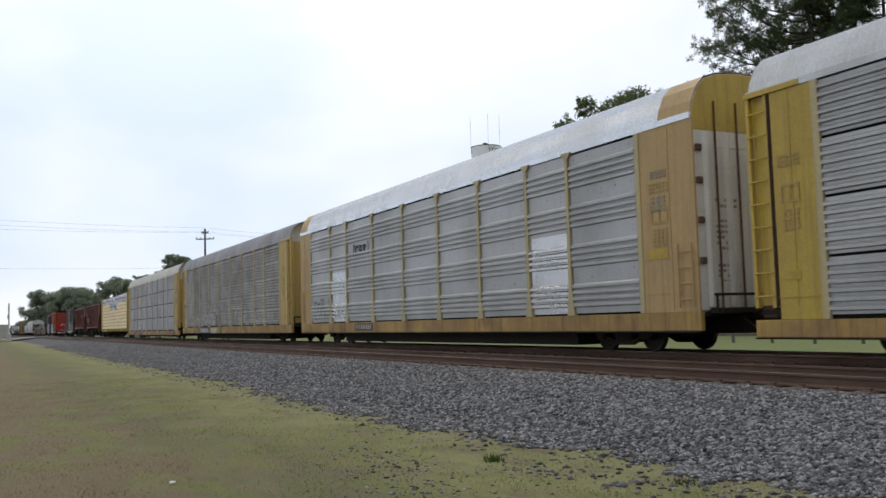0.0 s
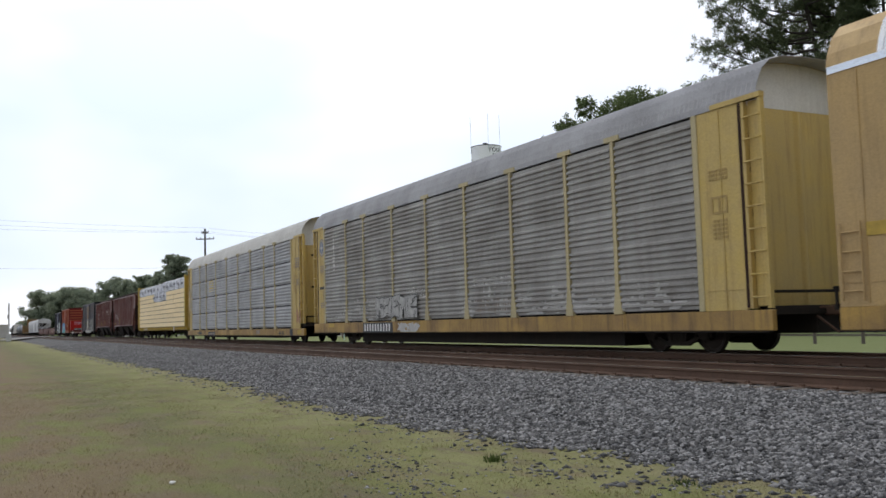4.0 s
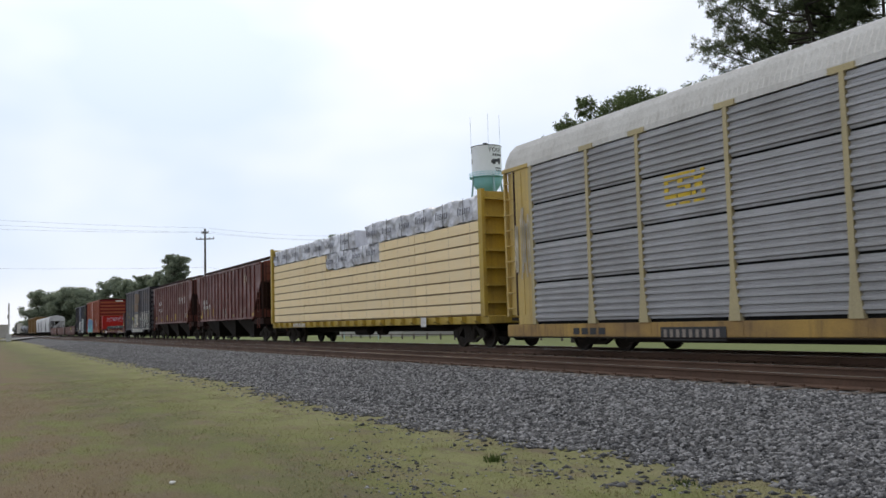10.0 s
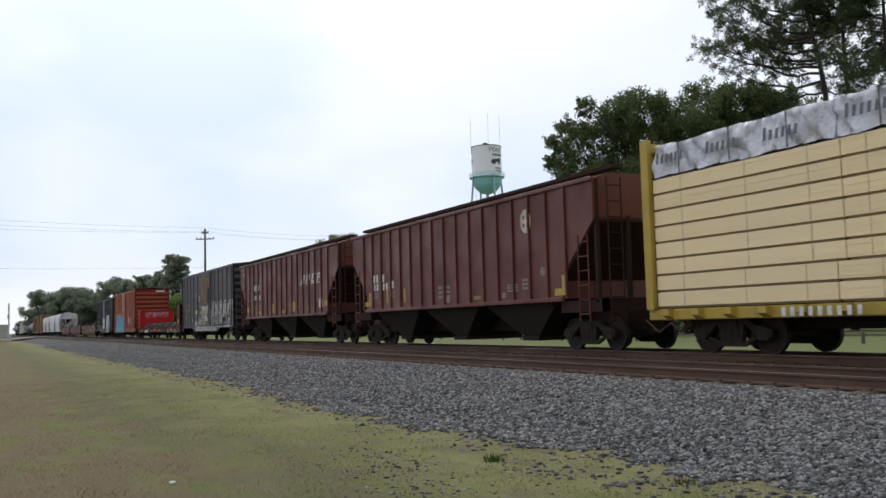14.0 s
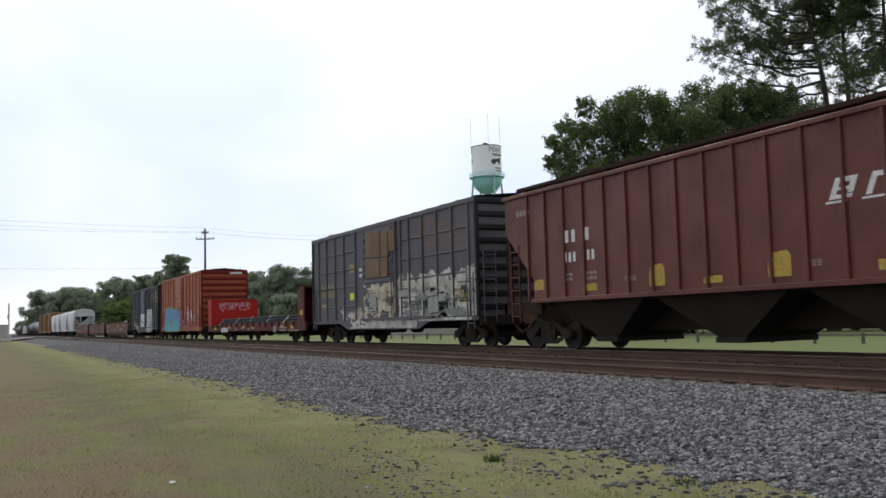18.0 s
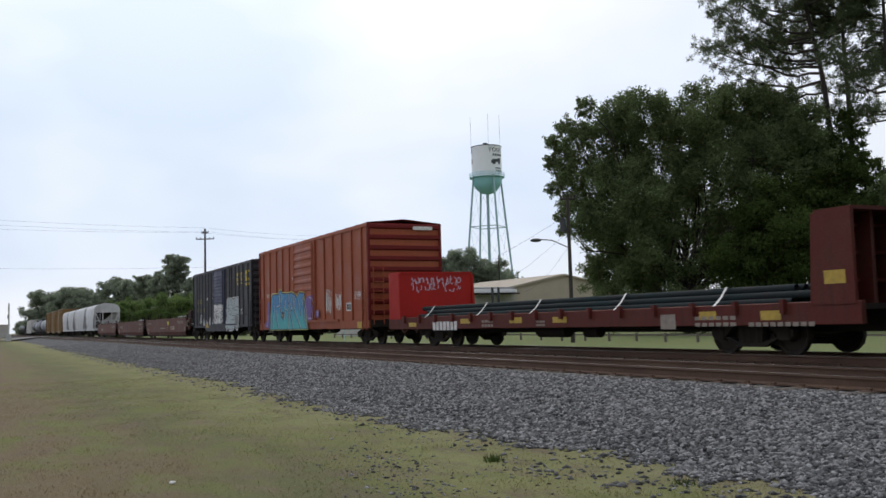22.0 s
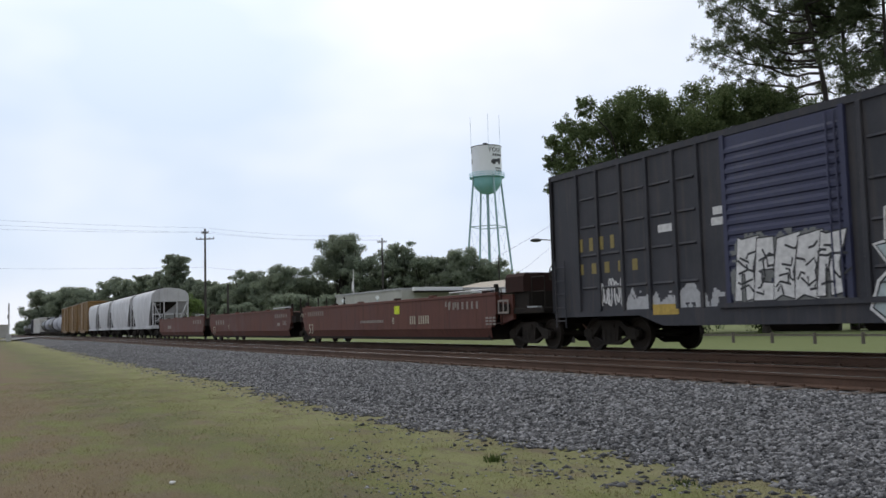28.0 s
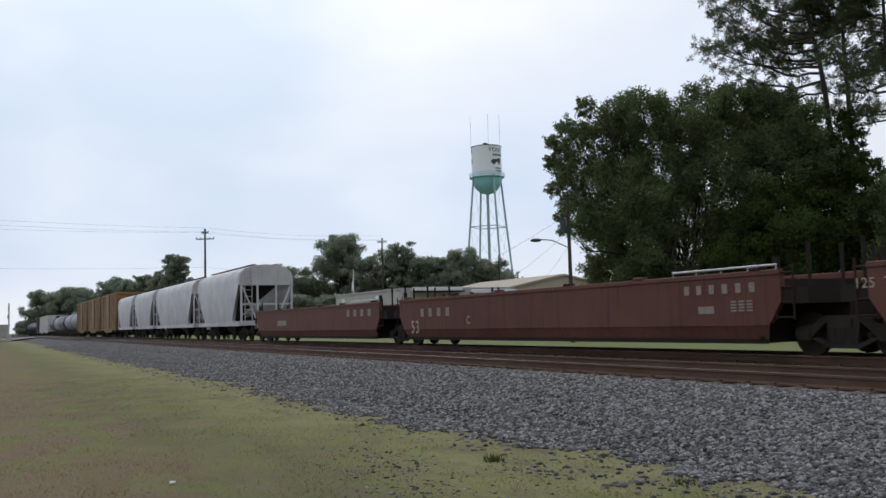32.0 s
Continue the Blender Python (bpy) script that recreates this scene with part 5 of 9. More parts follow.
# ---- trees, poles, water tower and buildings behind the tracks ----
def leaf_material(name, lo, hi, through_light=0.4):
    """Leaves: matt, each of its own green, letting part of the light through."""
    m, t, b = nodes_of(name)
    geo = t.nodes.new("ShaderNodeNewGeometry")
    co = t.nodes.new("ShaderNodeTexCoord").outputs["Object"]
    col = n_mix(t, geo.outputs["Random Per Island"], lo, hi)
    n = n_ramp(t, n_noise(t, co, 0.35, 4.0), 0.35, 0.65)
    col = n_mix(t, 0.6, col, n_mix(t, n, (0.6, 0.65, 0.6), (1.35, 1.3, 1.2)), "MULTIPLY")
    t.links.new(col, b.inputs["Base Color"])
    b.inputs["Roughness"].default_value = 0.8
    b.inputs["Specular IOR Level"].default_value = 0.08
    tl = t.nodes.new("ShaderNodeBsdfTranslucent")
    t.links.new(col, tl.inputs["Color"])
    mx = t.nodes.new("ShaderNodeMixShader")
    mx.inputs[0].default_value = through_light
    t.links.new(b.outputs[0], mx.inputs[1])
    t.links.new(tl.outputs[0], mx.inputs[2])
    t.links.new(mx.outputs[0], t.nodes["Material Output"].inputs["Surface"])
    return m


OAK_LEAF = leaf_material("oak_leaf", (0.082, 0.116, 0.058), (0.175, 0.220, 0.110), 0.36)
PINE_LEAF = leaf_material("pine_needles", (0.065, 0.088, 0.054), (0.130, 0.158, 0.092), 0.45)
VINE_LEAF = leaf_material("vine_leaf", (0.036, 0.060, 0.019), (0.075, 0.106, 0.032), 0.36)
# far leaves paler and greyer than real ones: distance haze put into the colour
HAZED_LEAF = leaf_material("hazed_far_foliage", (0.205, 0.245, 0.195), (0.280, 0.322, 0.245), 0.48)
BRIGHT_LEAF = leaf_material("bright_foliage", (0.130, 0.195, 0.070), (0.180, 0.245, 0.095), 0.5)
BARK = paint("bark", (0.030, 0.025, 0.022), (0.048, 0.041, 0.037), (0.03, 0.025, 0.02), 0.95, patch=3.0, streak=0.5, bump=0.8)


def leaf_cloud(rng, clumps, per, size, squash=0.75, droop=0.0):
    """Small leaf sheets spread through clumps (x, y, z, radius)."""
    out = []
    for x, y, z, r in clumps:
        n = max(6, int(per * r * r))
        d = rng.normal(0, 1, (n, 3))
        d /= np.linalg.norm(d, axis=1)[:, None] + 1e-9
        rad = r * rng.uniform(0, 1, (n, 1)) ** 0.55
        p = d * rad * np.array([1, 1, squash]) + np.array([x, y, z])
        if droop:
            p[:, 2] -= droop * rng.uniform(0, 1, n) ** 3 * r
        out.append(p)
    p = np.concatenate(out)
    n = len(p)
    s = size * rng.uniform(0.6, 1.4, (n, 1))
    a = rng.normal(0, 1, (n, 3))
    a /= np.linalg.norm(a, axis=1)[:, None]
    b = np.cross(a, rng.normal(0, 1, (n, 3)))
    b /= np.linalg.norm(b, axis=1)[:, None] + 1e-9
    v = np.stack([p - a * s, p + b * s * 0.5, p + a * s, p - b * s * 0.5], 1).reshape(-1, 3)
    f = np.arange(n * 4).reshape(-1, 4)
    return v, f


def limb(bm, pts, r0, r1, seg=8):
    n = len(pts) - 1
    for i in range(n):
        ra = r0 + (r1 - r0) * i / n
        rb = r0 + (r1 - r0) * (i + 1) / n
        rod(bm, pts[i], Vector(pts[i + 1]) + (Vector(pts[i + 1]) - Vector(pts[i])) * 0.04, ra, seg, rb)


def bent(a, b, rng, wob=0.12, n=5):
    a, b = Vector(a), Vector(b)
    L = (b - a).length
    return [a + (b - a) * (i / n) + (Vector(rng.normal(0, wob * L / n, 3)) if 0 < i < n else Vector((0, 0, 0))) for i in range(n + 1)]


def broad_tree(name, label, x, y, height, spread, seed, leaf, count=34, size=0.20, per=26, low=0.28, base=-0.55, trunk=0.45, lean=(0, 0)):
    rng = np.random.default_rng(seed)
    e = new(name)
    e.matrix_basis = pose(x, y, base)
    tagged(e, label, "tree")
    bm = bmesh.new()
    fork = height * 0.3
    limb(bm, bent((0, 0, 0), (lean[0] * 0.3, lean[1] * 0.3, fork), rng), trunk, trunk * 0.75, 10)
    clumps = []
    for k in range(count):
        ang = rng.uniform(0, 2 * math.pi)
        rr = spread * rng.uniform(0.05, 1.0) ** 0.6
        zz = height * (low + (0.93 - low) * rng.uniform(0, 1))
        f = math.sqrt(max(0.05, 1 - ((zz / height - 0.52) / 0.55) ** 2))
        rr *= f
        cx, cy = math.cos(ang) * rr + lean[0], math.sin(ang) * rr + lean[1]
        r = spread * rng.uniform(0.12, 0.26)
        clumps.append((cx, cy, min(zz, height - r * 0.6), r))
        clumps.append((cx * 0.6 + rng.normal(0, 0.15) * spread, cy * 0.6 + rng.normal(0, 0.15) * spread, min(zz * rng.uniform(0.85, 1.0), height - r), r * 1.1))
        if k % 3 == 0:
            limb(bm, bent((lean[0] * 0.3, lean[1] * 0.3, fork * rng.uniform(0.8, 1.0)), (cx, cy, zz), rng), trunk * 0.4, 0.03, 6)
    part("trunk", bm, BARK, e, "dark bark trunk with spreading limbs")
    v, f = leaf_cloud(rng, clumps, per, size)
    put("crown", tri_mesh("crown", v, f), leaf, e)
    return e


def needle_tufts(rng, places, per=40, length=0.40, width=0.022):
    """Sprays of long needles standing out from the tips of twigs."""
    c = np.repeat(np.array(places), per, axis=0)
    n = len(c)
    d = rng.normal(0, 1, (n, 3)) + np.array([0, 0, 0.35])
    d /= np.linalg.norm(d, axis=1)[:, None] + 1e-9
    side = np.cross(d, rng.normal(0, 1, (n, 3)))
    side /= np.linalg.norm(side, axis=1)[:, None] + 1e-9
    L = length * rng.uniform(0.6, 1.2, (n, 1))
    w = width * rng.uniform(0.7, 1.3, (n, 1))
    v = np.stack([c + d * L * 0.12, c + d * L * 0.6 + side * w, c + d * L, c + d * L * 0.6 - side * w], 1).reshape(-1, 3)
    return v, np.arange(n * 4).reshape(-1, 4)


def pine_tree(name, label, x, y, height, seed, lean=(0.0, 0.0), first=19.0, spread=6.0, count=26, reach=(), r=0.30, base=-0.55):
    """A tall pine: bare curving trunk, crooked boughs, twigs that end in tufts. reach: boughs given as height, bearing, length, rise."""
    rng = np.random.default_rng(seed)
    e = new(name)
    e.matrix_basis = pose(x, y, base)
    tagged(e, label, "tree")

    def stem(z):
        f = (z / height) ** 2
        return Vector((lean[0] * f, lean[1] * f, z))
    bm = bmesh.new()
    limb(bm, [stem(height * i / 12) + Vector((rng.normal(0, 0.03), rng.normal(0, 0.03), 0)) for i in range(13)], r, 0.07, 10)
    boughs = list(reach)
    for k in range(count):
        z = first + (height - 0.5 - first) * (k + rng.uniform(0, 1)) / count
        f = (z - first) / (height - first)
        boughs.append((z, rng.uniform(0, 360), spread * (1.05 - 0.65 * f) * rng.uniform(0.5, 1.0), rng.uniform(0.05, 0.45) * spread * (0.4 + 0.4 * f)))
    tips = []
    for z, bearing, L, rise in boughs:
        a = radians(bearing)
        d = Vector((math.cos(a), math.sin(a), 0))
        q = Vector((-d.y, d.x, 0))
        bow = rng.uniform(-0.10, 0.10)
        pts = []
        for i in range(9):
            f = i / 8
            pts.append(stem(z) + d * L * f + q * (bow * L * math.sin(math.pi * f) + rng.normal(0, 0.012) * L) + Vector((0, 0, rise * f ** 1.7 - 0.05 * L * math.sin(math.pi * f) + rng.normal(0, 0.012) * L)))
        limb(bm, pts, 0.045 + 0.010 * L, 0.02, 6)
        for i in range(2, 9):
            for _ in range(2 if i < 8 else 4):
                side = rng.choice((-1, 1))
                tl = L * rng.uniform(0.08, 0.20) * (1.25 - 0.06 * i) + 0.2
                way = (d * rng.uniform(0.3, 1.0) + q * side * rng.uniform(0.2, 1.0) + Vector((0, 0, rng.uniform(0.1, 0.75)))).normalized()
                tip = pts[i] + way * tl
                mid = pts[i] + way * tl * 0.5 - Vector((0, 0, 0.06 * tl))
                limb(bm, [pts[i], mid, tip], 0.028, 0.012, 4)
                for _ in range(3):
                    o = Vector((rng.normal(0, 0.3), rng.normal(0, 0.3), rng.normal(0.08, 0.42)))
                    tips.append(tuple(tip + o))
    part("trunk", bm, BARK, e, "tall dark trunk with crooked open limbs")
    v, f = needle_tufts(rng, tips)
    put("crown", tri_mesh("crown", v, f), PINE_LEAF, e)
    return e


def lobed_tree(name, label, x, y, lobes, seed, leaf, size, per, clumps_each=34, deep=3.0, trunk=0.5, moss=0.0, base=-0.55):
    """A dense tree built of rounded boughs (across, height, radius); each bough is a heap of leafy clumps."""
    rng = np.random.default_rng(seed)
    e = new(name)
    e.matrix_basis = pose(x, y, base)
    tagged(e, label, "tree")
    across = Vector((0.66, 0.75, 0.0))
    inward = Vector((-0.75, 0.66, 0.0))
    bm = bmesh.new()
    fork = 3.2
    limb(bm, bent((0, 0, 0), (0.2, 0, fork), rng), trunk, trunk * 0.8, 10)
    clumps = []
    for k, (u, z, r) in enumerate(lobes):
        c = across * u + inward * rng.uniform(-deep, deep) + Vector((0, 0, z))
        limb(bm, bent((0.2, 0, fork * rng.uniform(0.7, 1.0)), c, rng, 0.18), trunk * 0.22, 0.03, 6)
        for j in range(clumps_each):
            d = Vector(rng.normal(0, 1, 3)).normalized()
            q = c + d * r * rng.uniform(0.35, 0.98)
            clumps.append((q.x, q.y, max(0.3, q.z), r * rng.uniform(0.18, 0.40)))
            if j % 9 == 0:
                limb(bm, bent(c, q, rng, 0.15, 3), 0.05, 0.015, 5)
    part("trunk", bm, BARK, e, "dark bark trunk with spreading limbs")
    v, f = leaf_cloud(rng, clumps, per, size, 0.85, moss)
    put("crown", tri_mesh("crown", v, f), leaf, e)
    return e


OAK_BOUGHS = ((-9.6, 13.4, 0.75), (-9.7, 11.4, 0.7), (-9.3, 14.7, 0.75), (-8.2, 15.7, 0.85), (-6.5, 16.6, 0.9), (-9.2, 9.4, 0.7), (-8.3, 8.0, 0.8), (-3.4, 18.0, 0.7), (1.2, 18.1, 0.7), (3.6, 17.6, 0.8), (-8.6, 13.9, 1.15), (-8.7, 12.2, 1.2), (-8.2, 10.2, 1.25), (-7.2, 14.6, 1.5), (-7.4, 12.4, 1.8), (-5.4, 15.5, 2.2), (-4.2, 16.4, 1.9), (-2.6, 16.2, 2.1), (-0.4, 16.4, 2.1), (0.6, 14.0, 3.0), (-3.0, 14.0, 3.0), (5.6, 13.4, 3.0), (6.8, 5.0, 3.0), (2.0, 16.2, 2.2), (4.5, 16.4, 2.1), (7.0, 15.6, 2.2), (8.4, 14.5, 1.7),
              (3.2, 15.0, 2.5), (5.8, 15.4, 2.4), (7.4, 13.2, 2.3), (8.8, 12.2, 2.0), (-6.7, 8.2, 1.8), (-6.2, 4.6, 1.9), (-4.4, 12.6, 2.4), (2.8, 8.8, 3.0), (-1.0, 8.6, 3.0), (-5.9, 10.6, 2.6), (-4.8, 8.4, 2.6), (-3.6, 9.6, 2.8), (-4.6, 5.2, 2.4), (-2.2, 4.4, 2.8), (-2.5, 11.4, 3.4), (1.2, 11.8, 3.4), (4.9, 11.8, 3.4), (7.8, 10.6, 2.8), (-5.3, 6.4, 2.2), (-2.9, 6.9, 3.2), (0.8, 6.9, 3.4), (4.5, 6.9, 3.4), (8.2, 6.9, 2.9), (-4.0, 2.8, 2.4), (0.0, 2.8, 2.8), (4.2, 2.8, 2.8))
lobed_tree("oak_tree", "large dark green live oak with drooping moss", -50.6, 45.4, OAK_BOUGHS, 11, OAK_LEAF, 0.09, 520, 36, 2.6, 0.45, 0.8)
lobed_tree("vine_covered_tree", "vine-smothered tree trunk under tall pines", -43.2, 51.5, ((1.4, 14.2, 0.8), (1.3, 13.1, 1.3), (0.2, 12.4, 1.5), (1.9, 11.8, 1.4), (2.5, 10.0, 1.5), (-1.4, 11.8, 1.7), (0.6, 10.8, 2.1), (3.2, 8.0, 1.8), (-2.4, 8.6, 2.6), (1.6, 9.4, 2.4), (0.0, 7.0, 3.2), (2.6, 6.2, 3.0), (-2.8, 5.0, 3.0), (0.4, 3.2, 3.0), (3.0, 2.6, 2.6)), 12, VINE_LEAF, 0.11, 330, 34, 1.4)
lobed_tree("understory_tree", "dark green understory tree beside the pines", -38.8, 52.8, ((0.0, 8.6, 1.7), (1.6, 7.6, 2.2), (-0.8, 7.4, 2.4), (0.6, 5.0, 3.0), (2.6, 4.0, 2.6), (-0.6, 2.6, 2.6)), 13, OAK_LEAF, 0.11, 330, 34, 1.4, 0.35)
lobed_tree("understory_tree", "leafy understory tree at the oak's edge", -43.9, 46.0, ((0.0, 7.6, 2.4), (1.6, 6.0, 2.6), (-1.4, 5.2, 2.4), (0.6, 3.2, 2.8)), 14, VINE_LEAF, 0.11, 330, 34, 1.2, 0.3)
pine_tree("pine_tree", "tall loblolly pine with wide open crown", -43.2, 53.5, 29.0, 21, lean=(-2.3, -1.8), first=20.5, spread=7.0, count=20, r=0.31,
          reach=((15.6, -141, 4.0, 0.3), (16.8, -150, 5.0, 0.9), (17.5, -138, 7.0, 2.1), (18.2, -122, 6.2, 2.2), (18.7, -146, 7.4, 2.6), (19.2, -132, 6.4, 3.4), (19.9, -152, 6.2, 3.6), (20.4, -128, 6.8, 3.8), (21.2, -140, 5.8, 4.0), (22.2, -150, 5.2, 3.6), (19.0, -170, 4.4, 2.2)))
pine_tree("pine_tree", "tall pine with crooked bare limbs", -44.8, 56.3, 31.0, 22, first=21.5, spread=6.0, count=22, r=0.27,
          reach=((15.6, 30, 5.4, -0.2), (18.6, 45, 3.6, 1.6), (20.2, 38, 4.4, 2.0), (19.4, -140, 3.0, 1.6)))
pine_tree("pine_tree", "tall dark pine behind the thicket", -40.3, 54.8, 29.0, 23, first=15.8, spread=5.4, count=34, r=0.22, reach=((14.2, -120, 3.0, -0.4), (15.0, 200, 3.4, 0.2)))

# the far tree line: x, y, height, spread
TREE_LINE = ((-461.8, 20.6, 6.4, 4.2), (-326.9, 18.7, 14.5, 4.5), (-319.5, 22.5, 13.1, 3.7), (-306.5, 25.7, 15.0, 4.2), (-293.5, 29.4, 13.4, 3.8), (-276.4, 33.7, 16.4, 3.3),
             (-267.1, 36.8, 14.9, 3.5), (-244.0, 37.8, 15.3, 2.6), (-226.7, 38.7, 15.7, 2.2), (-209.4, 39.1, 18.2, 2.7), (-203.1, 41.3, 12.2, 2.5), (-196.6, 43.3, 11.1, 2.2),
             (-185.2, 43.8, 10.0, 2.3), (-172.9, 45.5, 11.8, 2.6), (-166.5, 47.3, 9.6, 2.1), (-159.4, 49.7, 12.3, 3.1), (-158.0, 53.1, 9.9, 2.3), (-154.9, 57.7, 17.6, 4.1),
             (-148.6, 59.7, 13.1, 2.4), (-146.6, 63.5, 14.3, 2.2), (-145.3, 65.9, 15.5, 2.6), (-143.8, 69.3, 12.8, 2.8), (-142.0, 72.9, 13.0, 2.6), (-140.2, 76.2, 13.7, 3.0), (-138.5, 79.8, 12.0, 2.4))
for k, (x, y, hgt, spr) in enumerate(TREE_LINE):
    tall = k in (9, 17, 20)
    broad_tree("tree", "tall pine-like tree above the far woods" if tall else "leafy tree in the far tree line", x, y, hgt * 1.06, spr * (1.25 if tall else 1.7), 100 + k, HAZED_LEAF, 80 if tall else 90, min(0.26, abs(x) / 900.0), max(90, 28000 / (abs(x) * 0.9)) , 0.55 if tall else 0.12, trunk=0.3)
for k, (x, y, hgt, spr) in enumerate(((-158.3, 19.8, 6.7, 2.0), (-156.4, 23.5, 7.0, 2.4), (-153.7, 28.7, 7.4, 3.0), (-139.2, 35.5, 5.2, 2.3), (-135.3, 42.9, 6.3, 3.0), (-133.0, 47.5, 6.1, 2.6), (-130.3, 53.0, 5.5, 2.3))):
    broad_tree("bush", "bright green leafy bush before the woods", x, y, hgt, spr * 1.4, 140 + k, BRIGHT_LEAF if k < 3 else HAZED_LEAF, 70, 0.18, 140, 0.08, trunk=0.15)
# undergrowth closes the far woods
rng = np.random.default_rng(77)
clumps = []
for a, b in zip(TREE_LINE[1:], TREE_LINE[2:]):
    for f in np.arange(0, 1, 0.2):
        clumps.append((a[0] + (b[0] - a[0]) * f - 2, a[1] + (b[1] - a[1]) * f + 3 + rng.uniform(0, 2), rng.uniform(0.5, 5.5), rng.uniform(2.2, 3.4)))
        clumps.append((a[0] + (b[0] - a[0]) * f - 2, a[1] + (b[1] - a[1]) * f + 5, rng.uniform(3.5, 8.0), rng.uniform(2.4, 3.6)))
        clumps.append((a[0] + (b[0] - a[0]) * f - 3 + rng.uniform(-2, 2), a[1] + (b[1] - a[1]) * f + 6, rng.uniform(6.0, 8.6), rng.uniform(1.2, 2.2)))
v, f = leaf_cloud(rng, clumps, 70, 0.30)
tagged(put("woods_undergrowth", tri_mesh("woods_undergrowth", v, f), HAZED_LEAF), "dense green undergrowth of the far woods", "woods", kind="stuff")

# ---- water tower ----
TANK_WHITE = paint("tower_white", (0.84, 0.87, 0.92), (0.81, 0.84, 0.89), (0.6, 0.6, 0.6), 0.5, streak=0.1)
TANK_TEAL = paint("tower_teal", (0.24, 0.58, 0.64), (0.30, 0.62, 0.67), (0.1, 0.2, 0.18), 0.5, streak=0.3)
LEG = paint("tower_legs", (0.27, 0.45, 0.50), (0.33, 0.49, 0.53), (0.16, 0.2, 0.2), 0.55, streak=0.3)


def water_tower(x, y, base):
    e = new("water_tower")
    e.matrix_basis = pose(x, y, base)
    tagged(e, "white and teal town water tower on thin legs", "water tower")
    R, z_lo, z_hi = 3.58, 35.1, 42.5
    bm = bmesh.new()
    sheet(bm, [[(R * math.cos(2 * math.pi * k / 40), R * math.sin(2 * math.pi * k / 40), z) for k in range(41)] for z in (z_lo, z_hi)])
    bmesh.ops.remove_doubles(bm, verts=bm.verts[:], dist=0.001)
    bmesh.ops.recalc_face_normals(bm, faces=bm.faces[:])
    for p in bm.faces:
        p.smooth = True
    part("tank", bm, TANK_WHITE, e, "white cylindrical tank")
    bm = bmesh.new()
    rows = []
    for i in range(9):
        a = radians(90 * i / 8)
        rows.append([(R * math.cos(a) * math.cos(b), R * math.cos(a) * math.sin(b), z_lo - 3.9 * math.sin(a)) for b in [2 * math.pi * k / 32 for k in range(33)]])
    sheet(bm, rows)
    for p in bm.faces:
        p.smooth = True
    part("bowl", bm, TANK_TEAL, e, "teal rounded tank bottom")
    bm = bmesh.new()
    rows = []
    for r, z in ((R, z_hi), (R * 0.6, z_hi + 0.35), (0.05, z_hi + 0.6)):
        rows.append([(r * math.cos(b), r * math.sin(b), z) for b in [2 * math.pi * k / 32 for k in range(33)]])
    sheet(bm, rows)
    part("tank_roof", bm, TANK_WHITE, e)
    bm = bmesh.new()
    pts = [((R + 0.03) * math.cos(2 * math.pi * k / 32), (R + 0.03) * math.sin(2 * math.pi * k / 32), z_hi) for k in range(33)]
    for a, b in zip(pts, pts[1:]):
        rod(bm, a, b, 0.10, 5)
    part("roof_rim", bm, INK_DARK, e, "dark rim round the tank roof")
    bm = bmesh.new()
    for z in (z_lo + 0.05, z_lo + 0.55, z_lo + 1.05):
        pts = [((R + 0.55) * math.cos(2 * math.pi * k / 28), (R + 0.55) * math.sin(2 * math.pi * k / 28), z) for k in range(29)]
        for a, b in zip(pts, pts[1:]):
            rod(bm, a, b, 0.05, 5)
    for k in range(28):
        a = 2 * math.pi * k / 28
        rod(bm, ((R + 0.55) * math.cos(a), (R + 0.55) * math.sin(a), z_lo), ((R + 0.55) * math.cos(a), (R + 0.55) * math.sin(a), z_lo + 1.05), 0.035, 5)
    rows = [[(r * math.cos(2 * math.pi * k / 28), r * math.sin(2 * math.pi * k / 28), z_lo) for k in range(29)] for r in (R, R + 0.6)]
    sheet(bm, rows)
    part("balcony", bm, TANK_TEAL, e, "railed walkway round the tank")
    spin = math.atan2(-y, -x) + radians(25)
    feet = []
    for k in range(4):
        a = spin + math.pi / 2 * k
        top = Vector((R * 0.98 * math.cos(a), R * 0.98 * math.sin(a), z_lo + 0.4))
        foot = Vector((7.2 * math.cos(a), 7.2 * math.sin(a), 0))
        feet.append((top, foot))
        bm = bmesh.new()
        rod(bm, foot, top, 0.24, 10)
        part("leg", bm, LEG, e, "thin pale green steel leg")
    for f in (0.66, 0.33):
        for k in range(4):
            a = feet[k][1].lerp(feet[k][0], f)
            b = feet[(k + 1) % 4][1].lerp(feet[(k + 1) % 4][0], f)
            bm = bmesh.new()
            rod(bm, a, b, 0.11, 6)
            part("strut", bm, LEG, e)
            nxt = f + 0.33
            a2 = feet[k][1].lerp(feet[k][0], min(1, nxt))
            b2 = feet[(k + 1) % 4][1].lerp(feet[(k + 1) % 4][0], min(1, nxt))
            bm = bmesh.new()
            rod(bm, a, b2, 0.025, 4)
            rod(bm, b, a2, 0.025, 4)
            part("tie_rods", bm, LEG, e)
    bm = bmesh.new()
    rod(bm, (0, 0, 0), (0, 0, z_lo - 3.6), 0.34, 14)
    part("riser_pipe", bm, LEG, e)
    toward = math.atan2(-y, -x)
    for da, hgt in ((-1.5, 7.4), (0.16, 7.4), (1.15, 7.4)):
        a = toward + da
        bm = bmesh.new()
        rod(bm, (R * 1.0 * math.cos(a), R * math.sin(a), z_hi - 1.0), (R * math.cos(a), R * math.sin(a), z_hi + hgt), 0.035, 6)
        part("antenna", bm, LEG, e, "thin whip antenna")
    bm = bmesh.new()
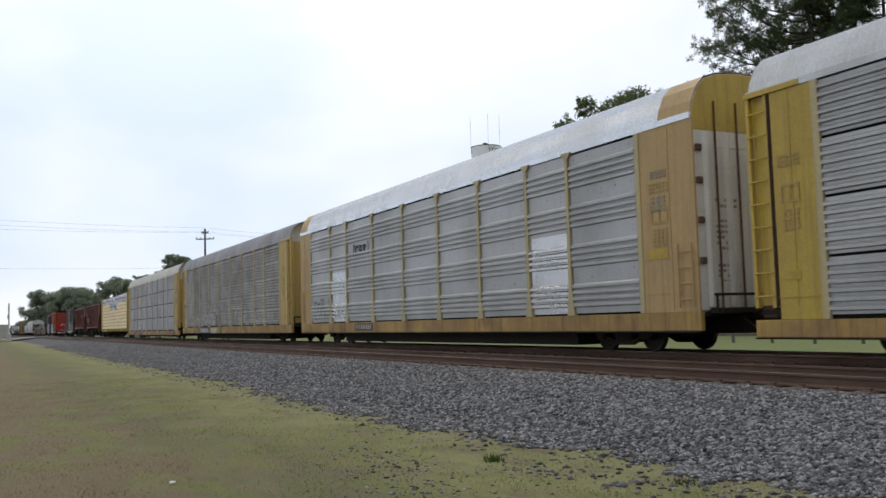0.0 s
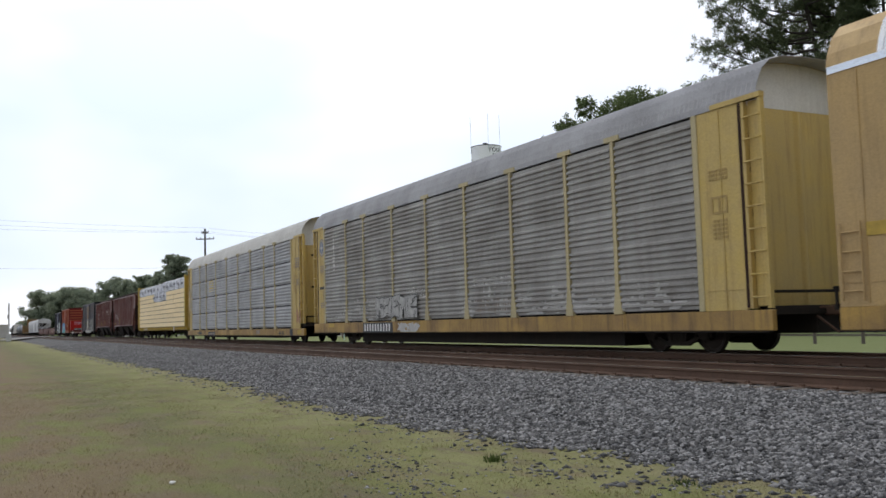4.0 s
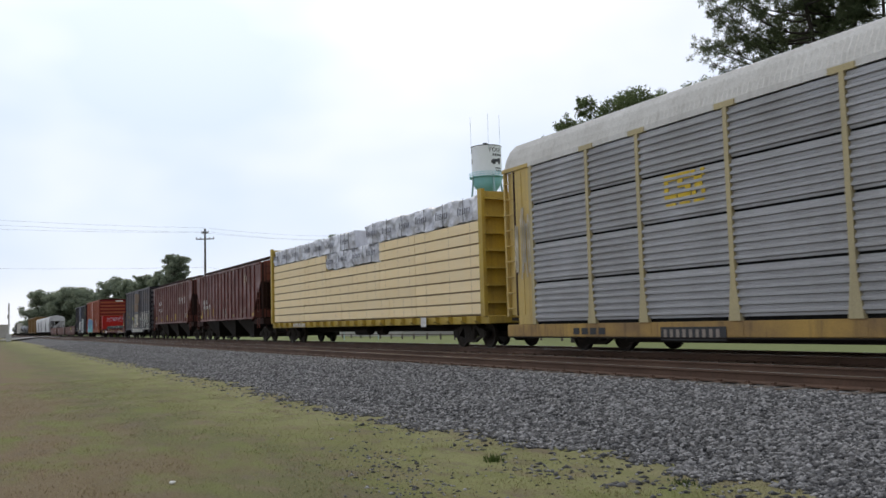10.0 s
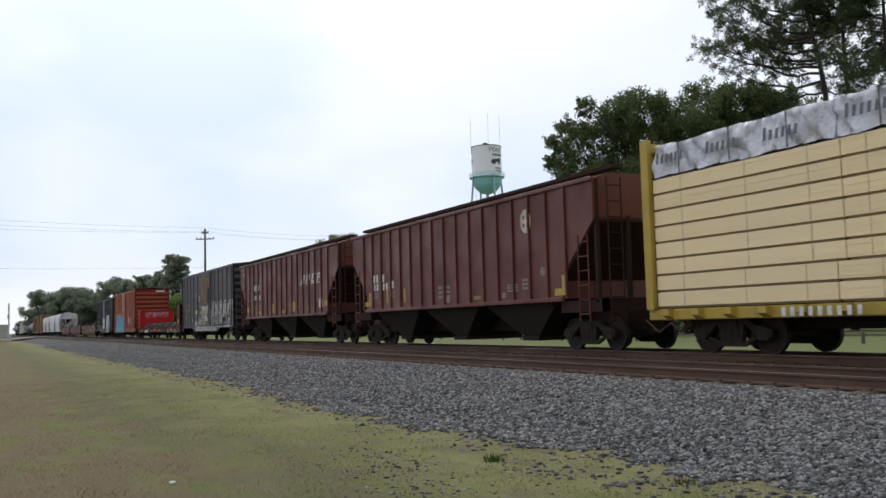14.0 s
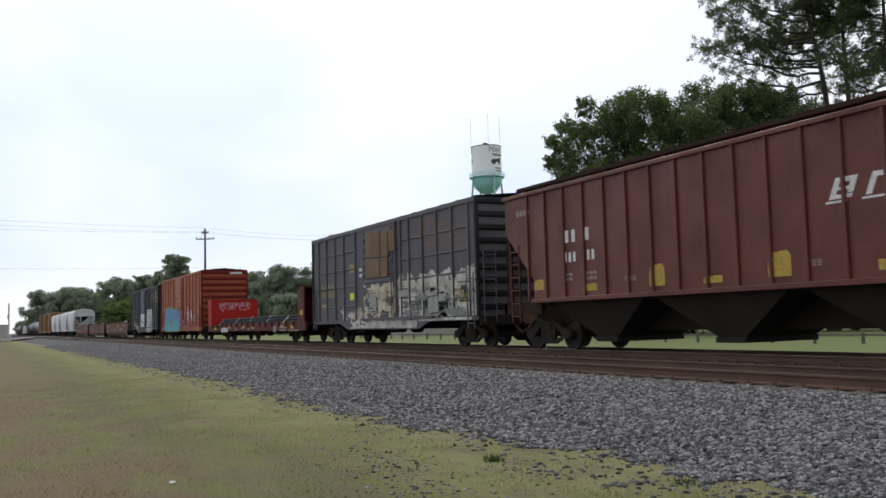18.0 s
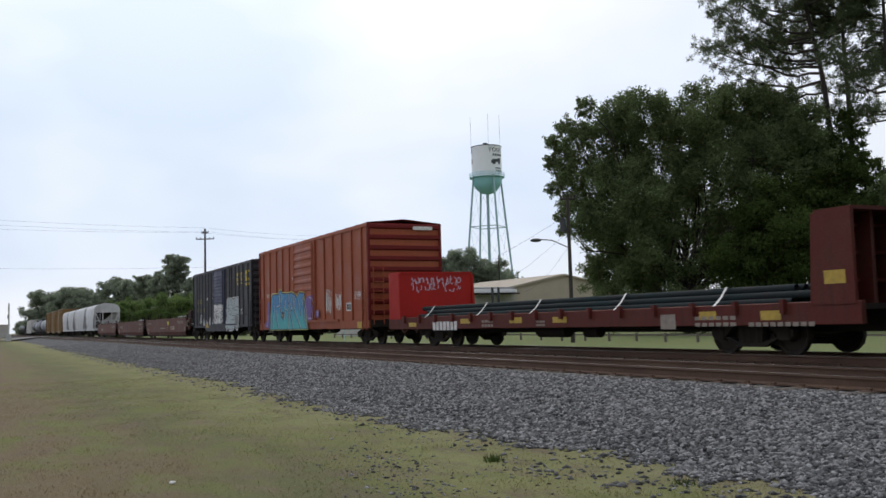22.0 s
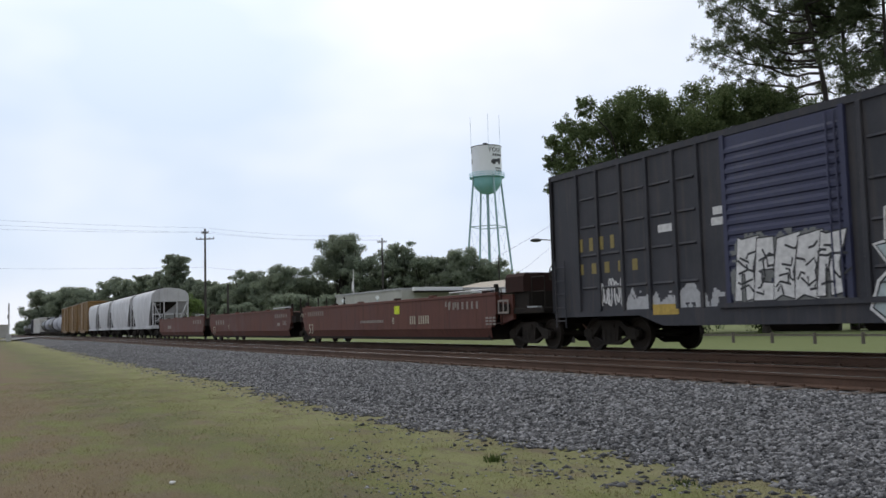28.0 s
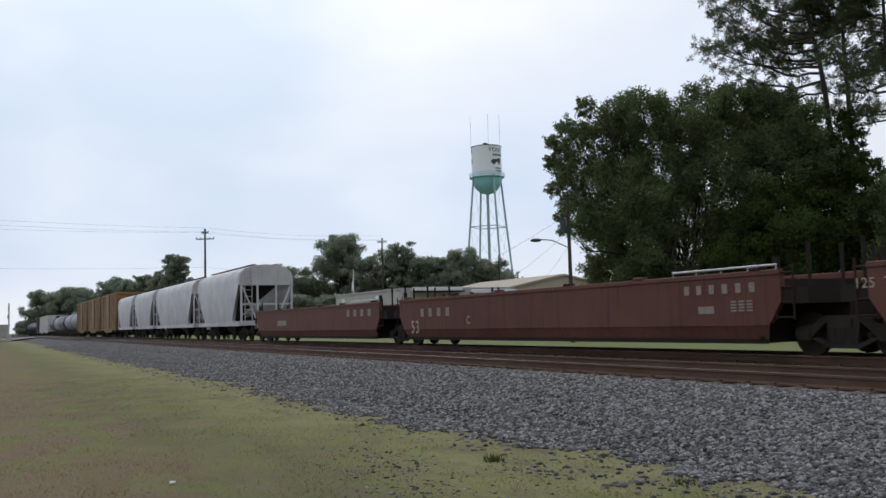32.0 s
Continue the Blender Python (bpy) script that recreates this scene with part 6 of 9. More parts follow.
    rod(bm, (-0.4, 0, z_hi + 0.5), (-0.4, 0, z_hi + 1.1), 0.6, 10)
    part("roof_hatch", bm, INK_DARK, e)

    # lettering bent round the tank
    def wrapped_text(words, size, a0, z):
        cu = bpy.data.curves.new("lettering", "FONT")
        cu.body, cu.size = words, size
        tmp = new("tmp", cu)
        me = bpy.data.meshes.new_from_object(tmp)
        bpy.data.objects.remove(tmp)
        bpy.data.curves.remove(cu)
        for v in me.vertices:
            a = toward + a0 + v.co.x / R
            v.co = (math.cos(a) * (R + 0.04), math.sin(a) * (R + 0.04), z + v.co.y)
        tagged(put("lettering", me, INK_DARK, e), kind="stuff")
    wrapped_text("FOLK", 1.45, 0.18, z_hi - 1.6)
    for z, hgt, a0, a1, n in ((z_hi - 2.6, 0.55, 0.42, 1.25, 5), (z_hi - 5.6, 0.3, 0.6, 1.2, 5), (z_hi - 6.2, 0.3, 0.65, 1.2, 4), (z_hi - 1.5, 1.0, -1.4, -1.2, 1), (z_hi - 4.0, 1.0, -1.4, -1.15, 1)):
        bm = bmesh.new()
        for k in range(n):
            b0 = toward + a0 + (a1 - a0) * k / n
            b1 = toward + a0 + (a1 - a0) * (k + 0.7) / n
            steps = [b0 + (b1 - b0) * i / 4 for i in range(5)]
            sheet(bm, [[(math.cos(b) * (R + 0.03), math.sin(b) * (R + 0.03), zz) for b in steps] for zz in (z, z + hgt)])
        tagged(part("lettering", bm, INK_DARK, e), kind="stuff")
    # dark badge: a long low shape with a raised end and two feet
    bm = bmesh.new()
    for a0, a1, z0, z1 in ((0.38, 1.1, -4.05, -3.35), (0.42, 0.62, -4.6, -4.05), (0.85, 1.05, -4.5, -4.05), (0.30, 0.45, -4.3, -3.7), (0.8, 1.1, -3.35, -3.05)):
        steps = [toward + a0 + (a1 - a0) * i / 5 for i in range(6)]
        sheet(bm, [[(math.cos(b) * (R + 0.03), math.sin(b) * (R + 0.03), z_hi + zz) for b in steps] for zz in (z0, z1)])
    part("badge", bm, INK_DARK, e, "dark painted badge on the tank")
    return e


INK_DARK = plain("dark_tower_paint", (0.035, 0.04, 0.05), 0.6)
water_tower(-186.2, 107.0, -0.6)

# ---- poles and wires ----
POLE = paint("pole_wood", (0.038, 0.032, 0.03), (0.055, 0.048, 0.044), (0.025, 0.03, 0.025), 0.9, patch=2.0, streak=0.5)


def utility_pole(x, y, hgt, label, arms=(), r=0.16, base=-0.55, lamp=None, can=False):
    e = new("utility_pole")
    e.matrix_basis = pose(x, y, base)
    tagged(e, label, "utility pole")
    bm = bmesh.new()
    rod(bm, (0, 0, -0.3), (0, 0, hgt), r, 10, r * 0.65)
    part("pole", bm, POLE, e)
    for z, w in arms:
        bm = bmesh.new()
        d = Vector((0.45, 0.89, 0)) * w / 2
        rod(bm, Vector((0, 0, z)) - d, Vector((0, 0, z)) + d, 0.06, 6)
        arm = part("crossarm", bm, POLE, e)
        for s in (-0.95, -0.5, 0.5, 0.95):
            bm = bmesh.new()
            rod(bm, d * s + Vector((0, 0, z + 0.05)), d * s + Vector((0, 0, z + 0.22)), 0.05, 6)
            part("insulator", bm, POLE, arm)
    if can:
        bm = bmesh.new()
        rod(bm, (-0.16, -0.24, hgt - 1.95), (-0.16, -0.24, hgt - 1.2), 0.17, 12)
        part("transformer", bm, INK_DARK, e, "dark pole transformer can")
    if lamp:
        bm = bmesh.new()
        z, L = lamp
        pts = [(0, 0, z), (-0.25 * L, -0.55 * L, z + 0.45), (-0.42 * L, -0.93 * L, z + 0.5)]
        for a, b in zip(pts, pts[1:]):
            rod(bm, a, b, 0.028, 6)
        part("lamp_arm", bm, POLE, e)
        bm = bmesh.new()
        bmesh.ops.create_uvsphere(bm, u_segments=12, v_segments=8, radius=0.26, matrix=Matrix.Translation((-0.46 * L, -1.05 * L, z + 0.46)) @ Matrix.Diagonal((1.2, 1.2, 0.4, 1)))
        part("lamp_head", bm, INK_DARK, e)
    return e


utility_pole(-105.4, 22.9, 12.8, "tall dark wooden pole with one crossarm", arms=((11.6, 2.1), (12.3, 0.8)))
utility_pole(-101.4, 43.3, 11.7, "slim wooden pole before the trees", arms=((11.2, 1.1),), r=0.14)
utility_pole(-129.6, 76.2, 12.1, "wooden pole near the water tower", r=0.14)
utility_pole(-41.0, 28.6, 8.04, "wooden pole with street lamp and transformer", arms=((7.9, 0.8),), r=0.125, lamp=(5.2, 1.6), can=True)
utility_pole(-110.0, 26.6, 6.6, "short dark pole behind the train", r=0.18)
e = new("flagpole")
e.matrix_basis = pose(-93.7, 36.5, -0.55)
tagged(e, "slim white flagpole with a furled flag", "flagpole")
bm = bmesh.new()
rod(bm, (0, 0, -0.2), (0, 0, 7.4), 0.10, 8, 0.06)
part("pole", bm, WHITE, e)
bm = bmesh.new()
sheet(bm, [[(0.05 + 0.1 * i, -0.1 * i, 6.3 - 0.12 * i + 0.05 * (-1) ** i), (0.05 + 0.1 * i, -0.1 * i, 5.4 - 0.14 * i)] for i in range(5)])
part("flag", bm, WHITE, e)


def round_sign(x, y, z):
    e = new("round_sign")
    e.matrix_basis = pose(x, y, -0.55)
    tagged(e, "small white round sign on a thin grey post", "sign", "round signs beyond the tracks")
    bm = bmesh.new()
    rod(bm, (0, 0, -0.1), (0, 0, z + 0.5), 0.03, 8)
    part("post", bm, LEG, e)
    bm = bmesh.new()
    d = Vector((-x, -y, 0)).normalized()
    rod(bm, Vector((0, 0, z + 0.55)) + d * 0.05, Vector((0, 0, z + 0.55)) + d * 0.08, 0.17, 18)
    part("sign_disc", bm, TANK_WHITE, e, "white round disc")


def wire_run(a, b, sag, n=14, r=0.012):
    bm = bmesh.new()
    a, b = Vector(a), Vector(b)
    pts = [a.lerp(b, i / n) - Vector((0, 0, sag * 4 * (i / n) * (1 - i / n))) for i in range(n + 1)]
    for p, q in zip(pts, pts[1:]):
        rod(bm, p, q, r, 4)
    return bm


round_sign(-70.69, 26.63, 2.75)
round_sign(-69.41, 29.12, 2.95)
wires = new("overhead_wires")
wires.matrix_basis = pose(-105.4, 22.9, 11.6)
tagged(wires, "thin dark overhead wires between the poles", "wires")
for dz, dy, end in ((0.25, -0.9, (25.6, -26.3, -2.0)), (0.25, 0.9, (19.9, -26.6, -1.84)), (0.75, 0.0, (22.0, -26.5, -1.2)), (-3.8, 0.1, (13.9, -26.8, -4.8))):
    part("wire", wire_run((0, dy, dz), end, 0.15, r=0.007), INK_DARK, wires)
    part("wire", wire_run((0, dy, dz), (3.8, 20.4 + dy * 0.4, dz - 0.9), 0.4, r=0.007), INK_DARK, wires)
street_wires = new("overhead_wires")
street_wires.matrix_basis = pose(-41.0, 28.6, 5.0)
tagged(street_wires, "service wires from the street pole to the buildings", "wires")
for z0, tgt in ((1.5, (-50, 15, -0.2)), (0.6, (-46, 21, -0.4)), (-0.2, (-48, 27, -0.9))):
    part("wire", wire_run((0, 0, z0), tgt, 0.6, r=0.008), INK_DARK, street_wires)

# ---- low buildings ----
TAN_WALL = paint("tan_wall", (0.42, 0.36, 0.29), (0.38, 0.33, 0.27), (0.25, 0.21, 0.17), 0.85, patch=0.5, streak=0.3)
GREY_WALL = paint("pale_wall", (0.46, 0.45, 0.43), (0.4, 0.39, 0.37), (0.25, 0.23, 0.2), 0.85, patch=0.5, streak=0.3)
GLASS = plain("dark_window_glass", (0.02, 0.024, 0.028), 0.12)


def low_building(name, label, x0, x1, y0, y1, hgt, wall_mat, windows, awning=None):
    e = new(name)
    e.matrix_basis = pose((x0 + x1) / 2, (y0 + y1) / 2, -0.6)
    tagged(e, label, "building")
    w, d, t = (x1 - x0) / 2, (y1 - y0) / 2, 0.25
    for a, b, c, f in ((-w, w, -d, -d + t), (-w, w, d - t, d), (-w, -w + t, -d + t, d - t), (w - t, w, -d + t, d - t)):
        bm = bmesh.new()
        box(bm, a, b, c, f, 0, hgt)
        part("wall", bm, wall_mat, e)
    bm = bmesh.new()
    box(bm, -w - 0.15, w + 0.15, -d - 0.15, d + 0.15, hgt, hgt + 0.22)
    bevel(bm, 0.03)
    part("roof", bm, ROOF if name == "shop_building" else TAN_WALL, e, "flat roof with metal edge")
    for k in range(windows):
        x = -w + (k + 0.5) * 2 * w / windows
        bm = bmesh.new()
        box(bm, x - 0.65, x + 0.65, -d - 0.04, -d - 0.005, 0.9, 2.3)
        win = part("window", bm, WHITE, e)
        bm = bmesh.new()
        box(bm, x - 0.57, x - 0.03, -d - 0.05, -d - 0.042, 0.98, 2.22)
        box(bm, x + 0.03, x + 0.57, -d - 0.05, -d - 0.042, 0.98, 2.22)
        part("pane", bm, GLASS, win)
    if awning:
        bm = bmesh.new()
        box(bm, awning[0], awning[1], -d - 1.6, -d - 0.02, hgt - 0.75, hgt - 0.55)
        part("awning", bm, ROOF_BRIGHT, e, "bright metal awning")
    return e


def shop(x1, y0, y1, hgt):
    """A low shop seen end-on: bright roof fascias with a dark break, pale wall below, posts before it."""
    e = new("shop_building")
    e.matrix_basis = pose(x1, (y0 + y1) / 2, -0.6)
    tagged(e, "long low pale building with bright white fascia", "building")
    w = (y1 - y0) / 2
    for a, b, c, d in ((-0.25, 0, -w, w), (-18, -0.25, -w, -w + 0.25), (-18, -0.25, w - 0.25, w), (-18.25, -18, -w, w)):
        bm = bmesh.new()
        box(bm, a, b, c, d, 0, hgt - 0.1)
        part("wall", bm, GREY_WALL, e)
    bm = bmesh.new()
    box(bm, -18.3, -0.3, -w - 0.1, w + 0.1, hgt - 0.1, hgt + 0.08)
    part("roof", bm, ROOF_DARK, e, "flat dark roof")
    for a, b, z in ((-w + 1.1, -w + 6.4, hgt - 0.24), (-w + 7.6, w, hgt - 0.52)):
        bm = bmesh.new()
        box(bm, 0.01, 0.5, a, b, z, z + 0.36)
        bevel(bm, 0.02)
        part("fascia", bm, FASCIA, e, "bright white roof fascia")
        bm = bmesh.new()
        box(bm, 0.01, 1.2, a + 0.2, b - 0.1, z - 0.16, z - 0.03)
        part("soffit", bm, UNDER, e)
    for y in (-w + 8.8, -w + 9.5):
        bm = bmesh.new()
        rod(bm, (2.2, y, 0), (2.2, y, hgt - 0.05), 0.13, 8)
        part("vent_pipe", bm, INK_DARK, e)
    for k in range(5):
        y = -w + 1.6 + k * 2.4
        bm = bmesh.new()
        box(bm, 0.005, 0.05, y - 0.6, y + 0.6, 0.9, 2.5)
        win = part("window", bm, WHITE, e)
        bm = bmesh.new()
        box(bm, 0.052, 0.06, y - 0.52, y + 0.52, 0.98, 2.42)
        part("pane", bm, GLASS, win)
    return e


def store(x1, y0, y1, eave, ridge):
    """A gabled store whose gable end faces the tracks."""
    e = new("store_building")
    e.matrix_basis = pose(x1, (y0 + y1) / 2, -0.6)
    tagged(e, "pale tan store building with a low gable", "building")
    w = (y1 - y0) / 2
    bm = bmesh.new()
    extrude_poly(bm, [(-w, 0), (w, 0), (w, eave), (0, ridge), (-w, eave)], "x", -0.3, 0)
    part("wall", bm, TAN_WALL, e, "tan gable wall")
    for y in (-w, w - 0.25):
        bm = bmesh.new()
        box(bm, -20, -0.3, y, y + 0.25, 0, eave - 0.05)
        part("wall", bm, TAN_WALL, e)
    for sgn in (-1, 1):
        bm = bmesh.new()
        extrude_poly(bm, [(sgn * (w + 0.3), eave - 0.1), (0, ridge), (0, ridge + 0.2), (sgn * (w + 0.3), eave + 0.12)], "x", -20.3, 0.25)
        part("roof", bm, TAN_WALL, e, "low-pitched pale roof")
    bm = bmesh.new()
    box(bm, 0.005, 0.06, -1.2, 1.2, 0, 2.4)
    part("door", bm, UNDER, e)
    return e


FASCIA = plain("white_fascia", (0.80, 0.81, 0.83), 0.5, 0.0, 0.05)
shop(-80.0, 36.1, 48.8, 4.7)
store(-90.0, 53.9, 69.5, 5.0, 6.5)
low_building("house", "small pale house beyond the crossing", -330.0, -318.0, -4.0, 8.0, 4.0, GREY_WALL, 3)
# ---- low fence behind the tracks ----
FENCE = paint("fence_wood", (0.12, 0.10, 0.085), (0.17, 0.15, 0.13), (0.07, 0.06, 0.05), 0.9, patch=2.0)
fence = new("low_fence")
fence.matrix_basis = pose(-40.0, 31.0, -0.55)
tagged(fence, "low weathered fence of short posts and one rail", "fence")
bm = bmesh.new()
rod(bm, (0, 0, -0.15), (0, 0, 0.5), 0.075, 8, 0.07)
post_me = mesh_of("post", bm)
for k in range(34):
    put("post", post_me, FENCE, fence, at=pose(-45 + 2.32 * k, random.uniform(-0.03, 0.03), random.uniform(-0.03, 0.03), random.uniform(-2, 2), random.uniform(-2, 2)))
bm = bmesh.new()
box(bm, -1.16, 1.16, -0.03, 0.03, 0.36, 0.44)
rail_me = mesh_of("rail_board", bm)
for k in range(33):
    put("rail_board", rail_me, FENCE, fence, at=pose(-45 + 2.32 * k + 1.16, 0.09, 0, 0, random.uniform(-0.5, 0.5)))

# ---- road crossing far up the line ----
ROADM = paint("worn_asphalt", (0.20, 0.195, 0.19), (0.25, 0.245, 0.235), (0.14, 0.13, 0.12), 0.9, patch=0.4, streak=0.1)
prof_y = [(-80, -0.58), (-4, -0.58), (4, -0.40), (9.0, -0.04), (16.6, -0.04), (22, -0.35), (34, -0.46), (90, -0.46)]
bm = bmesh.new()
sheet(bm, [[(-214, y, z), (-186, y, z)] for y, z in prof_y])
tagged(part("road", bm, ROADM, None), "pale worn road crossing the tracks", "road", kind="structure")


def crossing_signal(x, y):
    e = new("crossing_signal")
    e.matrix_basis = pose(x, y, -0.6)
    tagged(e, "railway crossing signal mast with dark lamps", "crossing signal")
    bm = bmesh.new()
    rod(bm, (0, 0, 0), (0, 0, 6.8), 0.12, 10)
    part("mast", bm, LIGHTGREY, e)
    bm = bmesh.new()
    for s in (-1, 1):
        extrude_poly(bm, [(s * 0.7 - 0.1, 5.2), (s * 0.7 + 0.1, 5.2), (-s * 0.7 + 0.1, 6.3), (-s * 0.7 - 0.1, 6.3)], "y", -0.16 - 0.01 * s, -0.14 - 0.01 * s)
    part("crossbuck", bm, WHITE, e, "white crossed boards")
    for s in (-1, 1):
        bm = bmesh.new()
        rod(bm, (s * 0.55, -0.22, 4.4), (s * 0.55, -0.12, 4.4), 0.34, 16)
        part("lamp", bm, INK_DARK, e, "round dark signal lamp")
    bm = bmesh.new()
    rod(bm, (-0.55, -0.1, 4.4), (0.55, -0.1, 4.4), 0.05, 8)
    part("lamp_bar", bm, INK_DARK, e)
    bm = bmesh.new()
    box(bm, -0.5, 0.5, -0.4, 0.4, 0, 1.3)
    bevel(bm, 0.04)
    part("relay_box", bm, LIGHTGREY, e)
    return e


crossing_signal(-180.0, 4.4)
# ---- loads, lettering and graffiti on the cars ----
INK_BLACK = ink("black_paint", (0.025, 0.025, 0.028))
INK_WHITE = ink("white_paint_mark", (0.62, 0.61, 0.6))
INK_CREAM = plain("cream_paint_mark", (0.44, 0.39, 0.30), 0.7, 0.0, 0.4, 2.2)
INK_YELLOW = ink("yellow_mark", (0.42, 0.28, 0.045))
INK_YELLOWD = ink("dull_yellow_mark", (0.24, 0.185, 0.055))
INK_GOLD = ink("golden_yellow_mark", (0.58, 0.40, 0.02))
INK_DIM = ink("faded_stencil", (0.24, 0.20, 0.17))
INK_STENCIL = ink("dark_ochre_stencil", (0.36, 0.245, 0.085))
INK_SILVER = ink("silver_spray", (0.42, 0.42, 0.43))
INK_SILVERD = ink("thin_silver_spray", (0.44, 0.43, 0.42))
INK_THIN = plain("worn_silver_spray", (0.34, 0.335, 0.325), 0.7, 0.0, 0.35, 3.5)
INK_SILVERB = ink("bluish_silver_spray", (0.36, 0.42, 0.43))
INK_PALE = plain("pale_peeling_paint", (0.43, 0.42, 0.38), 0.7, 0.0, 0.5, 1.8)
INK_ROSE = ink("rose_spray", (0.42, 0.20, 0.14))
INK_LIME = ink("lime_placard", (0.62, 0.72, 0.02))
INK_OCHRE = ink("ochre_spray", (0.45, 0.30, 0.06))
INK_PURPLE = ink("purple_spray", (0.13, 0.07, 0.25))
INK_NAVY = ink("navy_spray", (0.012, 0.02, 0.05))
INK_LEMON = ink("lemon_outline", (0.60, 0.58, 0.18))
INK_LILAC = ink("lilac_spray", (0.48, 0.40, 0.50))
FADED_INK = ink("faded_lettering", (0.115, 0.072, 0.055))
DOOR_BROWN = paint("rusty_brown_door", (0.165, 0.092, 0.04), (0.125, 0.075, 0.04), (0.07, 0.05, 0.04), 0.7, streak=0.5)


def flat_poly(bm, pts, y):
    bm.faces.new([bm.verts.new((x, y, z)) for x, z in pts])


def frame_plate(e, x0, x1, z0, z1, material):
    y = surface(e, x0)
    bm = bmesh.new()
    t = (x1 - x0) * 0.1
    box(bm, x0, x1, y - 0.006, y, z0, z0 + t)
    box(bm, x0, x1, y - 0.006, y, z1 - t, z1)
    for a in (x0, (x0 + x1) / 2 - t / 2, x1 - t):
        box(bm, a, a + t, y - 0.007, y, z0 + t, z1 - t)
    part("stencil_frame", bm, material, e)


def ribbon(bm, pts, w, y):
    """A sprayed line of width w along pts."""
    left, right = [], []
    for i, (x, z) in enumerate(pts):
        a = pts[max(0, i - 1)]
        b = pts[min(len(pts) - 1, i + 1)]
        d = math.hypot(b[0] - a[0], b[1] - a[1]) or 1.0
        nx, nz = -(b[1] - a[1]) / d * w / 2, (b[0] - a[0]) / d * w / 2
        left.append(bm.verts.new((x + nx, y, z + nz)))
        right.append(bm.verts.new((x - nx, y, z - nz)))
    for i in range(len(pts) - 1):
        bm.faces.new((left[i], left[i + 1], right[i + 1], right[i]))


def blob(rng, cx, cz, rx, rz, n=9, rough=0.25):
    out = []
    for k in range(n):
        a = 2 * math.pi * k / n
        r = 1 + rng.uniform(-rough, rough)
        out.append((cx + rx * r * math.cos(a), cz + rz * r * math.sin(a)))
    return out


def loop_tag(e, x0, x1, z0, z1, material, count, seed, width=None):
    """A scrawled tag: loops and hooks of one spray line side by side."""
    rng = np.random.default_rng(seed)
    bm = bmesh.new()
    w = width or max(0.022, min(0.05, (z1 - z0) * 0.06))
    for k in range(count):
        cx = x0 + (x1 - x0) * (k + 0.5 + rng.uniform(-0.3, 0.3)) / count
        rx = (x1 - x0) / count * rng.uniform(0.45, 0.8)
        cz = (z0 + z1) / 2 + rng.uniform(-0.15, 0.15) * (z1 - z0)
        rz = (z1 - z0) * rng.uniform(0.25, 0.42)
        a0, sweep = rng.uniform(0, 6.28), rng.uniform(3.2, 6.6)
        pinch = rng.uniform(0.3, 1.0)
        pts = [(cx + rx * math.cos(a0 + sweep * i / 16) * (1 if i < 8 else pinch), cz + rz * math.sin(a0 + sweep * i / 16)) for i in range(17)]
        ribbon(bm, pts, w, surface(e, cx) - 0.010 - 0.0006 * (k % 5))
    return tagged(part("graffiti_tag", bm, material, e, "sprayed scrawl"), kind="stuff")


def splash_tag(e, x0, x1, z0, z1, material, count, seed):
    """Patchy sprayed or peeling paint: many small uneven patches."""
    rng = np.random.default_rng(seed)
    bm = bmesh.new()
    rx, rz = (x1 - x0) / math.sqrt(count) * 0.5, (z1 - z0) / math.sqrt(count) * 0.8
    for k in range(count):
        cx = rng.uniform(x0 + rx * 0.5, x1 - rx * 0.5)
        cz = z0 + (z1 - z0) * (0.05 + 0.85 * rng.uniform(0, 1) ** 1.25)
        s = rng.uniform(0.35, 1.0)
        tall = rng.uniform(0.6, 1.5)
        flat_poly(bm, blob(rng, cx, cz, rx * s / tall, rz * s * tall, 12, 0.45), surface(e, cx) - 0.004 - 0.0004 * (k % 9))
    return tagged(part("graffiti_patch", bm, material, e, "patchy sprayed paint"), kind="stuff")


def skin_y(e, x, posts=()):
    """Depth of the car's outer skin at x, on a post or between posts."""
    if any(abs(x - q) < 0.056 for q in posts):
        return -HW - 0.010
    return surface(e, x)


def paint_band(e, x0, x1, z0, z1, material, seed, posts=(), peel=0.30, ragged=0.35, step=0.045, depth=None):
    """A rolled-on band of paint: ragged top edge and peeled holes, lying on panels and posts alike."""
    bm = bmesh.new()
    z0 = max(z0, 0.97) if depth is None else z0
    nx, nz = int((x1 - x0) / step), int((z1 - z0) / step)
    for i in range(nx):
        xa, xb = x0 + i * step, x0 + (i + 1) * step
        xc = (xa + xb) / 2
        top = z1 - ragged * (0.5 + 0.9 * noise.noise((xc * 1.7, seed, 0.0)) + 0.5 * noise.noise((xc * 6.0, seed, 3.0)))
        ends = min(xc - x0, x1 - xc) / 0.5
        y = (skin_y(e, xc, posts) if depth is None else depth) - 0.004
        run = None
        for j in range(nz + 1):
            za = z0 + j * step
            hole = noise.noise((xc * 1.3, za * 3.2, seed)) + 0.6 * noise.noise((xc * 5.0, za * 9.0, seed + 5.0))
            on = j < nz and za < top and hole < 1.0 - 1.6 * peel + 0.5 * (min(ends, 1.0) - 1.0)
            if on and run is None:
                run = za
            if not on and run is not None:
                flat_poly(bm, [(xa, run), (xb, run), (xb, za), (xa, za)], y)
                run = None
    return tagged(part("graffiti_band", bm, material, e, "rolled-on pale paint, peeling at its edge"), kind="stuff")


